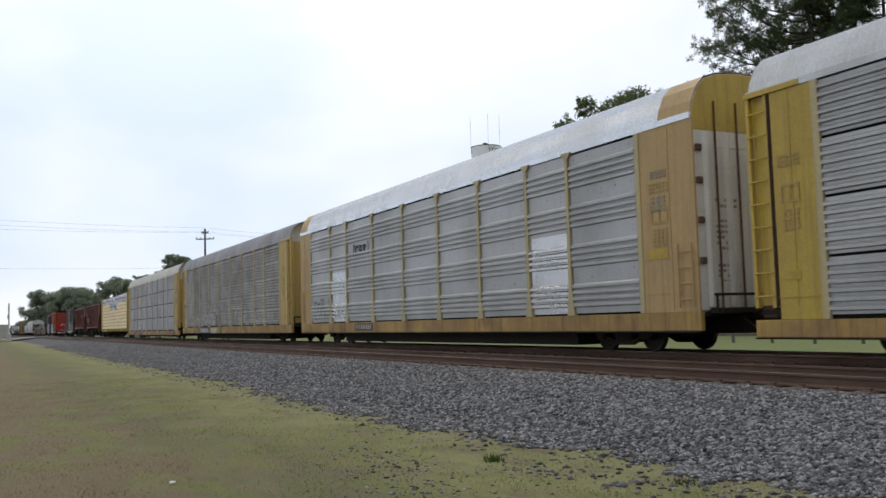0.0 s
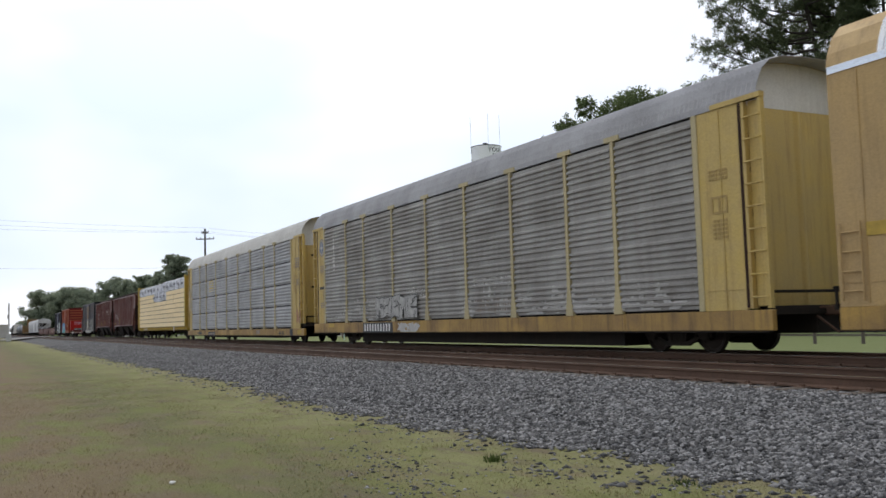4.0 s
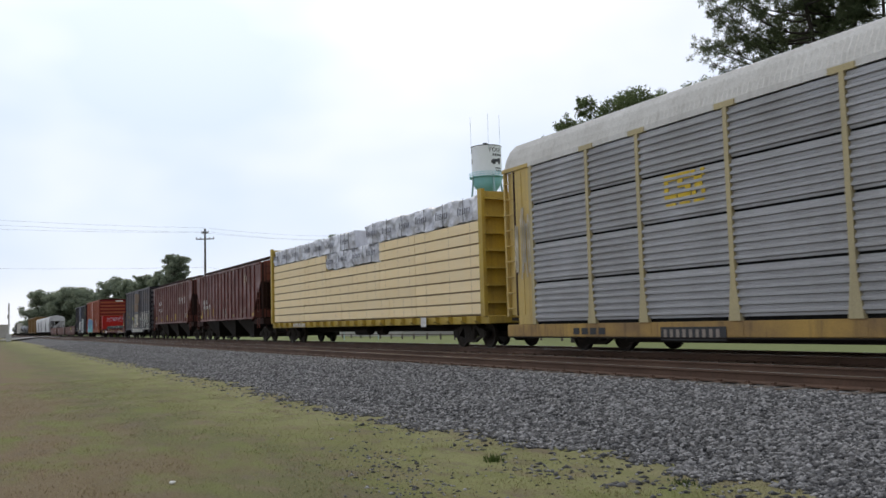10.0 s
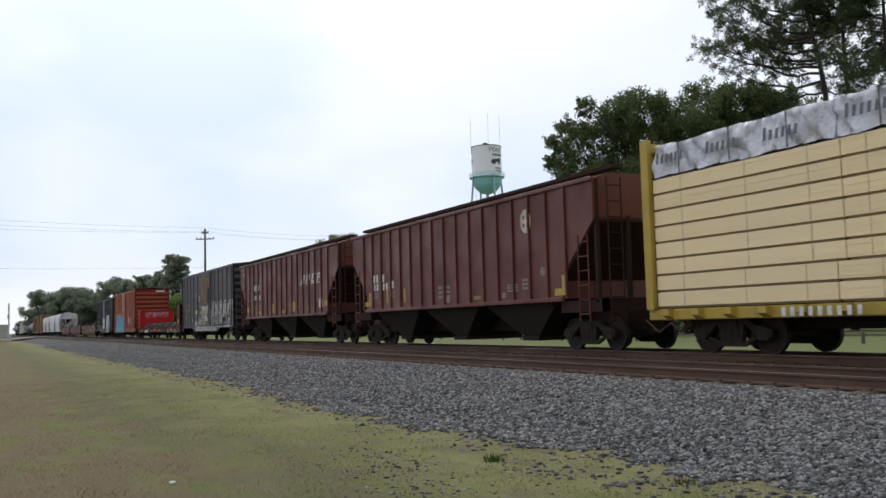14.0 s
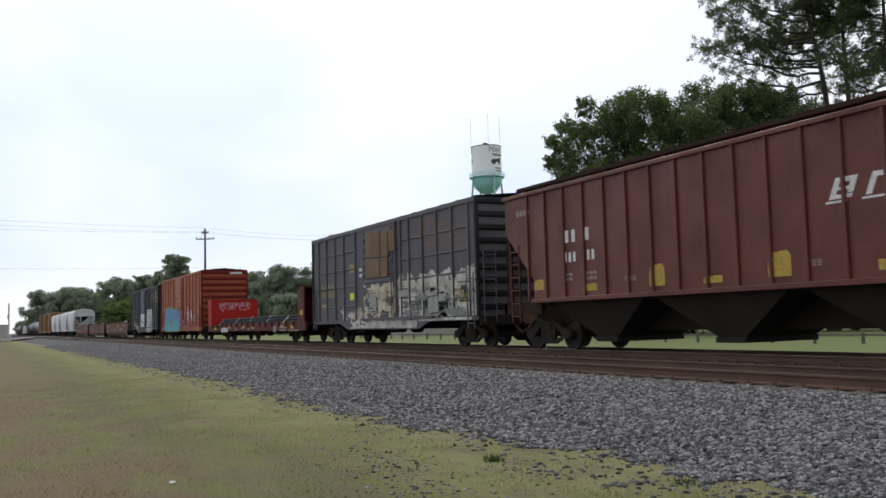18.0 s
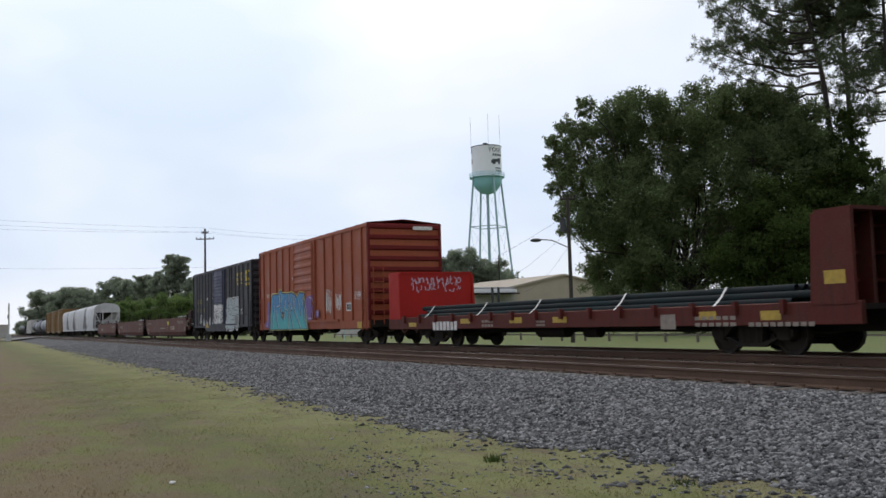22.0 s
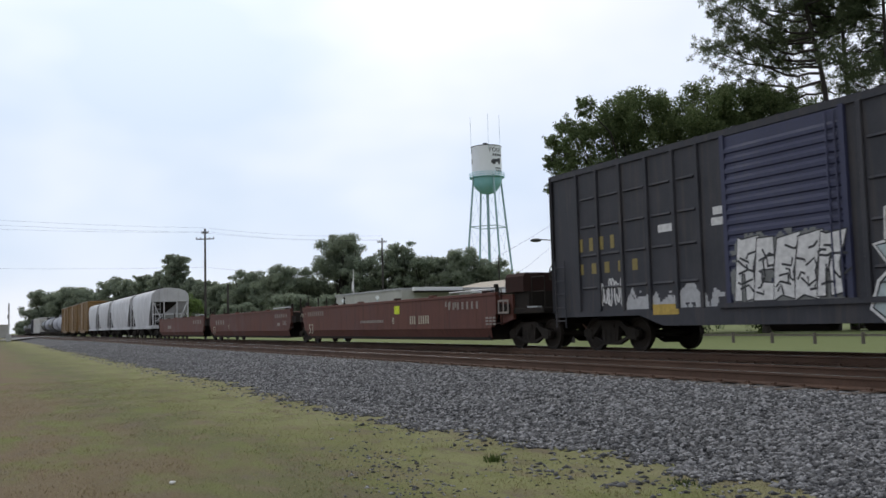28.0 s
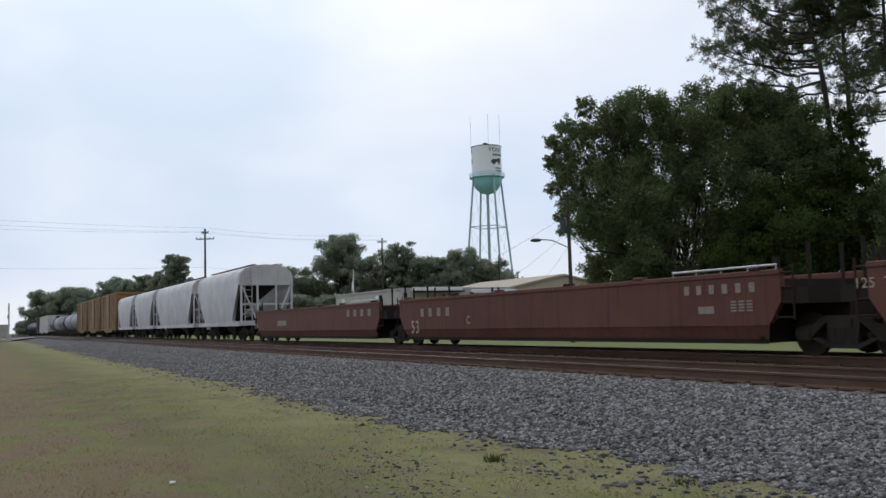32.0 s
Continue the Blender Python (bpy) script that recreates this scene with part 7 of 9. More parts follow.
def disc(bm, cx, cz, rx, rz, y, n=24):
    flat_poly(bm, [(cx + rx * math.cos(2 * math.pi * k / n), cz + rz * math.sin(2 * math.pi * k / n)) for k in range(n)], y)


def emblem(e, x0, x1, z0, z1):
    cx, cz, rx, rz = (x0 + x1) / 2, (z0 + z1) / 2, (x1 - x0) / 2, (z1 - z0) / 2
    y = surface(e, cx)
    for k, (f, m) in enumerate(((1.0, INK_DIM), (0.84, INK_CREAM), (0.68, INK_BLUEGREY))):
        bm = bmesh.new()
        disc(bm, cx, cz, rx * f, rz * f, y - 0.004 - 0.003 * k)
        part("round_emblem", bm, m, e, "blue and white round emblem" if k == 0 else "")
    bm = bmesh.new()
    box(bm, cx - rx * 0.10, cx + rx * 0.10, y - 0.016, y - 0.012, cz - rz * 0.5, cz + rz * 0.5)
    box(bm, cx - rx * 0.5, cx + rx * 0.5, y - 0.0175, y - 0.013, cz - rz * 0.09, cz + rz * 0.09)
    part("emblem_cross", bm, INK_SILVERD, e)


INK_BLUEGREY = ink("blue_grey_mark", (0.13, 0.16, 0.24))


def round_badge(e, x0, x1, z0, z1, material):
    cx, cz = (x0 + x1) / 2, (z0 + z1) / 2
    y = surface(e, cx)
    bm = bmesh.new()
    disc(bm, cx, cz, (x1 - x0) / 2, (z1 - z0) / 2, y - 0.006)
    b = part("round_badge", bm, material, e, "round painted badge")
    bm = bmesh.new()
    for dx in (-1, 1):
        for dz in (-1, 1):
            disc(bm, cx + dx * (x1 - x0) * 0.17, cz + dz * (z1 - z0) * 0.17, (x1 - x0) * 0.1, (z1 - z0) * 0.1, y - 0.010, 10)
    part("badge_marks", bm, HOPPER, b)


def l_patch(e, x0, x1, z0, z1, material):
    y = surface(e, x0)
    bm = bmesh.new()
    w, hgt = x1 - x0, z1 - z0
    extrude_poly(bm, [(x0, z0), (x1, z0), (x1, z1), (x1 - w * 0.3, z1), (x1 - w * 0.3, z0 + hgt * 0.35), (x0, z0 + hgt * 0.35)], "y", y - 0.006, y)
    part("reflector", bm, material, e)


def stepped_patch(e, x0, x1, z0, z1, material):
    y = surface(e, x0)
    w, hgt = x1 - x0, z1 - z0
    bm = bmesh.new()
    extrude_poly(bm, [(x0, z0), (x1, z0), (x1, z0 + hgt * 0.8), (x0 + w * 0.85, z1), (x0 + w * 0.08, z0 + hgt * 0.92), (x0, z0 + hgt * 0.5)], "y", y - 0.006, y)
    part("reflector", bm, material, e)


def block_letter(e, x0, x1, z0, z1, material):
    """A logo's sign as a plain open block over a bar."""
    y = surface(e, x0)
    w, hgt = x1 - x0, z1 - z0
    t = w * 0.3
    bm = bmesh.new()
    extrude_poly(bm, [(x0, z0 + hgt * 0.3), (x1, z0 + hgt * 0.3), (x1, z0 + hgt * 0.48), (x0 + t, z0 + hgt * 0.48), (x0 + t, z1 - hgt * 0.16), (x1, z1 - hgt * 0.16), (x1, z1), (x0, z1)], "y", y - 0.006, y)
    box(bm, x0, x1, y - 0.006, y, z0, z0 + hgt * 0.16)
    part("logo_block", bm, material, e)


def slant_logo(e, x0, x1, z0, z1, material):
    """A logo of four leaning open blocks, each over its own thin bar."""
    y = surface(e, x0)
    w, hgt = (x1 - x0) / 4, z1 - z0
    bm = bmesh.new()
    for k in range(4):
        a, u = x0 + k * w, w * 0.62
        lo, t = z0 + hgt * 0.16, hgt * 0.2

        def leaning(p0, p1, za, zb):
            q = 0.45
            extrude_poly(bm, [(p0 + (za - z0) * q, za), (p1 + (za - z0) * q, za), (p1 + (zb - z0) * q, zb), (p0 + (zb - z0) * q, zb)], "y", y - 0.006, y)
        leaning(a, a + u * 0.26, lo, z1)
        leaning(a + u * 0.26, a + u, z1 - t, z1)
        if k in (0, 2):
            leaning(a + u * 0.26, a + u, lo, lo + t * 0.8)
        if k != 1:
            leaning(a + u * 0.26, a + u * 0.9, lo + hgt * 0.34, lo + hgt * 0.46)
        if k < 2:
            leaning(a + u * 0.74, a + u, lo + t, z1 - t)
        leaning(a - u * 0.1, a + u * 0.85, z0, z0 + hgt * 0.09)
    part("logo_block", bm, material, e, "white leaning block logo")


def bracket_logo(e, x0, x1, z0, z1, material, bracket=True):
    y = SIDE - 0.002
    w = x1 - x0
    t = w * 0.06
    bm = bmesh.new()
    if bracket:
        t = w * 0.03
        for a, b in ((x0, x0 + t), (x1 - t, x1)):
            box(bm, a, b, y - 0.008, y, z0 + 0.1, z1)
        for a, b in ((x0 + t, x0 + 3 * t), (x1 - 3 * t, x1 - t)):
            box(bm, a, b, y - 0.008, y, z1 - t, z1)
            box(bm, a, b, y - 0.008, y, z0 + 0.1, z0 + 0.1 + t)
    for k in range(3):
        a = x0 + w * (0.12 + 0.26 * k)
        u, lo, hi = w * (0.17 if bracket else 0.24), z0 + (z1 - z0) * 0.34, z0 + (z1 - z0) * 0.88
        q = (hi - lo) * 0.28
        if k == 0:
            pieces = ((a, a + u * 0.35, lo, hi), (a + u * 0.35, a + u, lo, lo + q), (a + u * 0.35, a + u, hi - q, hi))
        elif k == 1:
            pieces = ((a, a + u, lo, lo + q), (a, a + u, hi - q, hi), (a, a + u * 0.4, (lo + hi) / 2, hi - q), (a + u * 0.6, a + u, lo + q, (lo + hi) / 2), (a, a + u, (lo + hi) / 2 - q * 0.35, (lo + hi) / 2 + q * 0.35))
        else:
            pieces = ((a, a + u * 0.3, lo, lo + q), (a + u * 0.7, a + u, lo, lo + q), (a + u * 0.2, a + u * 0.8, lo + q, hi - q), (a, a + u * 0.3, hi - q, hi), (a + u * 0.7, a + u, hi - q, hi))
        for i, (p, r, lo_p, hi_p) in enumerate(pieces):
            box(bm, p, r, y - 0.009 - 0.001 * i, y, lo_p, hi_p)
        box(bm, a + u * 0.1, a + u * 0.9, y - 0.009, y, z0 + (z1 - z0) * 0.14, z0 + (z1 - z0) * 0.25)
    part("logo_block", bm, material, e)


def fade_spray():
    """Sprayed fade on the steel: blue above, teal below, mint speckles along the foot."""
    m, t, b = nodes_of("blue_teal_fade")
    co = t.nodes.new("ShaderNodeTexCoord").outputs["Object"]
    xyz = t.nodes.new("ShaderNodeSeparateXYZ")
    t.links.new(co, xyz.inputs[0])
    wob = n_noise(t, co, 2.2, 5.0)
    add = t.nodes.new("ShaderNodeMath")
    add.operation = "MULTIPLY_ADD"
    add.inputs[1].default_value = 0.7
    t.links.new(wob, add.inputs[0])
    t.links.new(xyz.outputs["Z"], add.inputs[2])
    col = n_mix(t, n_ramp(t, add.outputs[0], 1.3, 2.2), (0.035, 0.36, 0.38), (0.025, 0.19, 0.42))
    col = n_mix(t, n_ramp(t, n_noise(t, n_scaled(t, co, (5.0, 1.0, 3.0)), 1.0, 4.0), 0.58, 0.68), col, (0.08, 0.50, 0.47))
    t.links.new(col, b.inputs["Base Color"])
    b.inputs["Roughness"].default_value = 0.55
    return m


FADE = fade_spray()


def grown(pts, g):
    """An outline moved outwards by g."""
    n = len(pts)
    area = sum(pts[i][0] * pts[(i + 1) % n][1] - pts[(i + 1) % n][0] * pts[i][1] for i in range(n))
    sgn = 1 if area > 0 else -1
    out = []
    for i in range(n):
        (ax, az), (bx, bz), (cx, cz) = pts[i - 1], pts[i], pts[(i + 1) % n]
        d1 = Vector((bz - az, ax - bx)).normalized() * sgn
        d2 = Vector((cz - bz, bx - cx)).normalized() * sgn
        d = d1 + d2
        d = d.normalized() if d.length > 0.2 else d1
        out.append((bx + d.x * g, bz + d.y * g))
    return out


def stroke(e, parent, pts, w, y, material, name):
    bm = bmesh.new()
    ribbon(bm, pts, w, y)
    return part(name, bm, material, parent)


def wild_piece(e):
    """A large piece across panels and door: one jagged blue-teal body, dark letter lines with white glints, a lemon rim."""
    y = -HW - 0.052
    body = [(-5.5, 0.69), (-5.3, 1.65), (-5.2, 2.3), (-4.85, 2.4), (-4.0, 2.37), (-3.9, 2.54), (-3.55, 2.55), (-3.45, 2.42), (-2.4, 2.35), (-1.85, 2.38), (-1.4, 2.27), (-0.95, 2.1), (-0.7, 2.33), (0.0, 2.3), (0.05, 1.9), (0.2, 1.4), (0.35, 0.95), (0.5, 0.69)]
    bm = bmesh.new()
    flat_poly(bm, grown(body, 0.11), y)
    piece = part("graffiti_piece", bm, INK_LEMON, e, "blue and teal sprayed piece with lemon rim")
    bm = bmesh.new()
    flat_poly(bm, grown(body, 0.07), y - 0.003)
    part("dark_edge", bm, INK_NAVY, piece)
    bm = bmesh.new()
    flat_poly(bm, body, y - 0.006)
    part("fill", bm, FADE, piece, "blue fading to teal")
    lines = (((-4.8, 2.25), (-4.9, 1.45), (-5.1, 0.74)), ((-3.85, 2.3), (-3.85, 1.87), (-4.4, 1.75)), ((-4.4, 1.6), (-4.33, 1.15), (-4.05, 0.72)), ((-3.6, 2.4), (-3.65, 1.65), (-3.5, 1.3), (-3.15, 1.13), (-2.95, 1.5)),
             ((-2.75, 2.15), (-3.1, 1.65), (-2.6, 1.58)), ((-2.37, 2.34), (-2.3, 1.5), (-2.45, 0.7)), ((-1.7, 2.25), (-1.55, 1.88), (-2.05, 1.35), (-1.7, 0.72)), ((-1.4, 2.2), (-1.4, 1.5), (-0.9, 1.07), (-0.5, 0.7)),
             ((-0.95, 2.08), (-0.45, 1.28), (-0.1, 2.2)), ((-0.05, 2.2), (0.1, 1.1), (0.42, 0.72)), ((-2.05, 1.9), (-1.8, 1.7), (-2.1, 1.55)))
    for k, pts in enumerate(lines):
        stroke(e, piece, pts, 0.11, y - 0.009 - 0.0005 * k, INK_NAVY, "letter_line")
        stroke(e, piece, [(x + 0.07, z + 0.02) for x, z in pts], 0.035, y - 0.016 - 0.0005 * k, INK_GLINT, "glint")
    bm = bmesh.new()
    flat_poly(bm, [(-3.42, 1.55), (-3.05, 1.5), (-3.12, 1.15), (-3.36, 1.2)], y - 0.023)
    part("letter_hole", bm, INK_NAVY, piece)
    bm = bmesh.new()
    flat_poly(bm, [(-3.3, 1.4), (-3.15, 1.38), (-3.18, 1.22), (-3.28, 1.24)], y - 0.026)
    part("letter_hole", bm, INK_OCHRE, piece)
    # purple wings at either side
    for pts in (((0.1, 2.0), (0.5, 2.15), (1.3, 2.2), (1.36, 2.0), (0.9, 1.85), (1.35, 1.7), (1.3, 1.3), (0.9, 1.35), (1.15, 1.0), (0.35, 0.95)), ((-6.0, 2.0), (-5.62, 2.15), (-5.6, 0.8), (-6.0, 0.75), (-6.5, 0.8), (-6.45, 1.05), (-6.05, 1.1)), ((1.58, 1.3), (1.7, 1.5), (1.95, 1.52), (2.05, 1.35), (1.95, 1.18), (1.68, 1.15))):
        bm = bmesh.new()
        flat_poly(bm, pts, y + 0.003)
        wing = part("graffiti_wing", bm, INK_PURPLE, e, "violet sprayed shape")
        stroke(e, wing, [((a[0] + b[0]) / 2, (a[1] + b[1]) / 2) for a, b in zip(pts, pts[2:])], 0.05, y - 0.001, INK_LILAC, "glint")


def throw_up(e, material):
    """A silver throw-up: one rounded block body with a white rim and dark letter lines."""
    y = -HW - 0.018
    body = [(2.15, 2.5), (2.65, 2.55), (3.1, 2.58), (3.35, 2.48), (3.55, 2.58), (3.9, 2.55), (4.08, 2.45), (4.12, 2.58), (4.95, 2.58), (4.93, 2.08), (5.02, 1.95), (4.97, 1.5), (5.0, 1.25), (4.92, 0.92), (4.7, 0.72), (4.4, 0.68), (4.02, 0.88), (3.7, 0.74), (3.15, 0.66), (2.6, 0.7), (2.38, 0.86), (2.05, 0.66), (1.78, 0.87), (1.95, 1.3), (2.2, 1.52), (1.9, 1.92), (2.12, 1.95)]
    bm = bmesh.new()
    flat_poly(bm, grown(body, 0.06), y)
    piece = part("graffiti_piece", bm, INK_WHITE, e, "silver sprayed throw-up with a white rim")
    bm = bmesh.new()
    flat_poly(bm, body, y - 0.003)
    part("dark_edge", bm, INK_BLACK, piece)
    bm = bmesh.new()
    flat_poly(bm, grown(body, -0.04), y - 0.006)
    part("fill", bm, material, piece)
    ring = [(3.04 + 0.4 * math.cos(2 * math.pi * k / 20), 2.02 + 0.43 * math.sin(2 * math.pi * k / 20)) for k in range(21)]
    lines = (ring, ((3.39, 1.99), (4.04, 1.96)), ((3.73, 2.2), (3.7, 1.7)), ((3.35, 1.54), (4.0, 1.51)), ((3.65, 1.45), (3.62, 1.14)), ((3.27, 1.28), (3.99, 1.28)), ((2.4, 1.02), (3.78, 1.0)), ((4.13, 2.5), (4.09, 1.73), (4.03, 0.97)), ((4.36, 2.04), (4.97, 2.0)), ((4.16, 1.85), (4.7, 1.82)),
             ((4.4, 1.61), (4.92, 1.56)), ((4.03, 0.97), (4.33, 0.78), (4.69, 0.82), (4.9, 1.04)), ((2.65, 2.54), (2.6, 1.72)), ((2.1, 1.98), (2.57, 1.97)), ((2.33, 1.3), (1.95, 1.29)), ((3.44, 2.25), (3.55, 2.45), (3.76, 2.5), (3.98, 2.4), (4.06, 2.2)), ((3.0, 2.08), (2.98, 1.88), (3.18, 1.82), (3.18, 1.95)))
    for k, pts in enumerate(lines):
        stroke(e, piece, list(pts), 0.035, y - 0.009 - 0.0004 * k, INK_BLACK, "letter_line")
    bm = bmesh.new()
    flat_poly(bm, [(4.12, 1.5), (4.5, 1.57), (4.86, 1.45), (4.84, 1.1), (4.55, 0.93), (4.15, 1.05)], y - 0.0075)
    part("dark_haze", bm, INK_SMOKE, piece)


def outlined_letters(e, x0, x1, z0, z1, material, n, seed, lean=0.08, cuts=3):
    """A row of squared sprayed letters: pale jagged bodies with dark outlines and inner cuts."""
    rng = np.random.default_rng(seed)
    w = (x1 - x0) / n
    for k in range(n):
        a, b = x0 + k * w, x0 + (k + 1.08) * w
        lo, hi = z0 + rng.uniform(0, 0.08), z1 - rng.uniform(0, 0.12)
        m = (lo + hi) / 2
        y = min(surface(e, a), surface(e, b), SIDE - 0.05 if e is rack2 else 0) - 0.010 - 0.004 * k
        cut = rng.uniform(0.25, 0.6)
        shape = ([(a, lo), (a + w * 0.35, lo), (a + w * 0.4, m - 0.08), (a + w * 0.6, m - 0.1), (a + w * 0.62, lo), (b, lo + 0.05), (b - w * 0.1, m), (b + lean, hi), (a + w * 0.5, hi - 0.05), (a + lean, hi)],
                 [(a, lo), (b, lo), (b, lo + 0.3), (a + w * cut, lo + 0.34), (a + w * cut, m), (b, m), (b, hi), (a + lean, hi)],
                 [(a, lo), (a + w * 0.4, lo + 0.1), (b, lo), (b - w * 0.15, m - 0.1), (b, m + 0.1), (b + lean, hi), (a + lean, hi - 0.08), (a + w * 0.1, m)])[int(rng.integers(0, 3))]
        bm = bmesh.new()
        flat_poly(bm, grown(shape, 0.035), y)
        letter = part("graffiti_letter", bm, INK_BLACK, e, "pale sprayed letter shape with dark outline")
        bm = bmesh.new()
        flat_poly(bm, shape, y - 0.002)
        part("fill", bm, material, letter)
        for q in range(cuts):
            px, pz = rng.uniform(a + 0.1 * w, b - 0.3 * w), rng.uniform(lo + 0.1, hi - 0.2)
            stroke(e, letter, [(px, pz), (px + rng.uniform(0, 0.25), pz + rng.uniform(-0.15, 0.15)), (px + rng.uniform(0.1, 0.4), pz + rng.uniform(-0.2, 0.2))], 0.045, y - 0.0035 - 0.0003 * q, INK_BLACK, "letter_line")


def framed_blocks(e, x0, x1, z0, z1, count, seed, posts=()):
    """Square-cut outlines of roller lettering: dark frames, some filled grey or ochre."""
    rng = np.random.default_rng(seed)
    for k in range(count):
        w, hgt = rng.uniform(0.4, 1.3), rng.uniform(0.2, 0.7)
        a, c = rng.uniform(x0, x1 - w), rng.uniform(z0, z1 - hgt)
        y = min(skin_y(e, a, posts), skin_y(e, a + w, posts), -HW - 0.01) - 0.008 - 0.0007 * k
        t = rng.uniform(0.02, 0.04)
        bm = bmesh.new()
        sides = [((a, c), (a + w, c + rng.uniform(-0.03, 0.03))), ((a, c + hgt), (a + w, c + hgt)), ((a, c), (a, c + hgt)), ((a + w, c), (a + w, c + hgt))]
        for j in rng.choice(4, 3, replace=False):
            ribbon(bm, list(sides[j]), t, y - 0.0001 * j)
        block = tagged(part("graffiti_block", bm, INK_BLACK, e, "dark square-cut outline"), kind="stuff")
        if rng.uniform() < 0.35:
            bm = bmesh.new()
            flat_poly(bm, [(a + 0.04, c + 0.04), (a + w - 0.04, c + 0.04), (a + w - 0.06, c + hgt - 0.04), (a + 0.05, c + hgt - 0.05)], y + 0.0004)
            part("fill", bm, (INK_ASH, INK_ASH, INK_ASH, INK_OCHREP)[int(rng.integers(0, 4))], block)


INK_GLINT = ink("pale_glint", (0.62, 0.72, 0.74))
INK_SMOKE = ink("smoky_grey_spray", (0.17, 0.175, 0.17))
INK_ASH = ink("ash_grey_spray", (0.27, 0.275, 0.26))
INK_SOOT = ink("soot_brown_spray", (0.07, 0.05, 0.045))
INK_OCHREP = ink("pale_ochre_spray", (0.42, 0.32, 0.14))
plate(rack0, -12.63, -12.27, 1.44, 1.61, INK_YELLOW, "notice")
for e_rack, x0, x1 in ((rack0, -12.72, -12.15), (rack1, 11.72, 12.42), (rack2, 11.72, 12.3), (rack3, 11.75, 12.35)):
    frame_plate(e_rack, x0 + 0.08, x1 - 0.05, 2.86, 3.22, INK_STENCIL)
    bars(e_rack, x0 + 0.1, x1 - 0.05, 2.35, 2.78, 4, INK_STENCIL, lines=5)
    bars(e_rack, x0 + 0.02, x1, 3.55, 3.80, 6, INK_STENCIL, lines=3)
for e_rack, hh in ((rack1, h1),):
    for z0, z1, n, rows_n in ((2.2, 2.9, 4, 6), (3.1, 3.35, 5, 2), (1.5, 1.95, 4, 4)):
        bm = bmesh.new()
        for j in range(rows_n):
            for i in range(n):
                if (i * 7 + j * 3) % 5:
                    zz = z0 + (z1 - z0) * j / rows_n
                    box(bm, hh - 0.029, hh - 0.026, -1.02 + 0.13 * i, -0.93 + 0.13 * i, zz, zz + (z1 - z0) / rows_n * 0.55)
        tagged(part("lettering", bm, INK_DIM, e_rack), kind="stuff")
bracket_logo(rack1, -6.39, -4.81, 3.33, 4.02, INK_BLACK)
plate(rack1, -6.37, -4.51, 0.58, 0.85, INK_BLACK, "stencil_plate")
bars(rack1, -6.26, -4.60, 0.63, 0.81, 9, INK_CREAM, y=SIDE-0.006, gap=0.5)
plate(rack1, 11.67, 12.32, 2.08, 2.32, INK_YELLOW, "notice")
plate(rack1, -12.57, -11.96, 2.09, 2.32, INK_YELLOW, "notice")
bars(rack1, 11.83, 12.39, 3.87, 4.06, 4, INK_DIM, lines=3)
bars(rack1, 11.79, 12.35, 3.13, 3.50, 3, INK_DIM, lines=4)
loop_tag(rack1, -11.52, -9.37, 0.95, 2.08, INK_BLACK, 6, 31)
emblem(rack2, -12.42, -11.75, 3.81, 4.60, )
bars(rack2, -12.33, -11.75, 3.13, 3.44, 5, INK_DIM, lines=4)
bars(rack2, -12.39, -11.69, 2.38, 2.50, 8, INK_BLACK)
bars(rack2, -11.91, -11.66, 1.66, 2.32, 2, INK_BLACK, lines=5)
bars(rack2, -12.31, -11.80, 1.58, 1.83, 4, INK_DIM, lines=3)
plate(rack2, -7.40, -4.53, 0.48, 0.87, INK_BLACK, "stencil_plate")
bars(rack2, -7.26, -4.64, 0.55, 0.82, 10, INK_WHITE, y=SIDE-0.006, gap=0.5)
splash_tag(rack2, -6.14, -5.14, 1.04, 2.06, INK_SILVERD, 60, 41)
outlined_letters(rack2, -5.95, -2.35, 0.98, 1.86, INK_THIN, 5, 48)
loop_tag(rack2, -3.25, -1.65, 1.65, 2.05, INK_WHITE, 9, 42)
splash_tag(rack2, -10.75, -10.35, 3.1, 4.4, INK_WHITE, 9, 43)
loop_tag(rack2, 1.64, 3.82, 1.79, 2.15, INK_WHITE, 22, 44)
loop_tag(rack2, 1.73, 4.11, 0.96, 1.57, INK_DIM, 26, 45)
paint_band(rack2, 0.44, 10.95, 0.92, 1.91, INK_SILVERD, 46.0, (), 0.66, 0.8, step=0.03)
paint_band(rack2, -10.97, -6.0, 0.92, 1.9, INK_SILVERD, 47.0, (), 0.70, 0.8, step=0.03)
paint_band(rack2, -4.3, -2.2, 0.52, 0.86, INK_SILVERD, 49.0, (), 0.45, 0.1, step=0.03, depth=SIDE - 0.008)
plate(rack2, -11.33, -10.65, 0.72, 0.88, INK_YELLOW, "notice")
bracket_logo(rack3, -6.54, -4.88, 3.0, 4.0, INK_GOLD, False)
plate(rack3, -6.67, -4.69, 0.30, 0.59, INK_BLACK, "stencil_plate")
bars(rack3, -6.57, -4.78, 0.35, 0.54, 9, INK_DIM, y=SIDE-0.006, gap=0.5)
bars(rack3, -9.97, -8.57, 0.43, 0.59, 4, INK_BLACK)
bars(rack3, 5.08, 5.75, 0.45, 0.65, 4, INK_DIM)
plate(rack3, 11.08, 11.52, 0.37, 0.68, INK_BLACK, "stencil_plate")
bars(rack3, 9.26, 10.23, 0.42, 0.57, 4, INK_BLACK, gap=0.5)
plate(rack3, 12.21, 12.76, 0.43, 0.63, INK_YELLOW, "notice")
bars(rack3, 12.07, 12.68, 3.59, 4.08, 5, INK_DIM, lines=5)
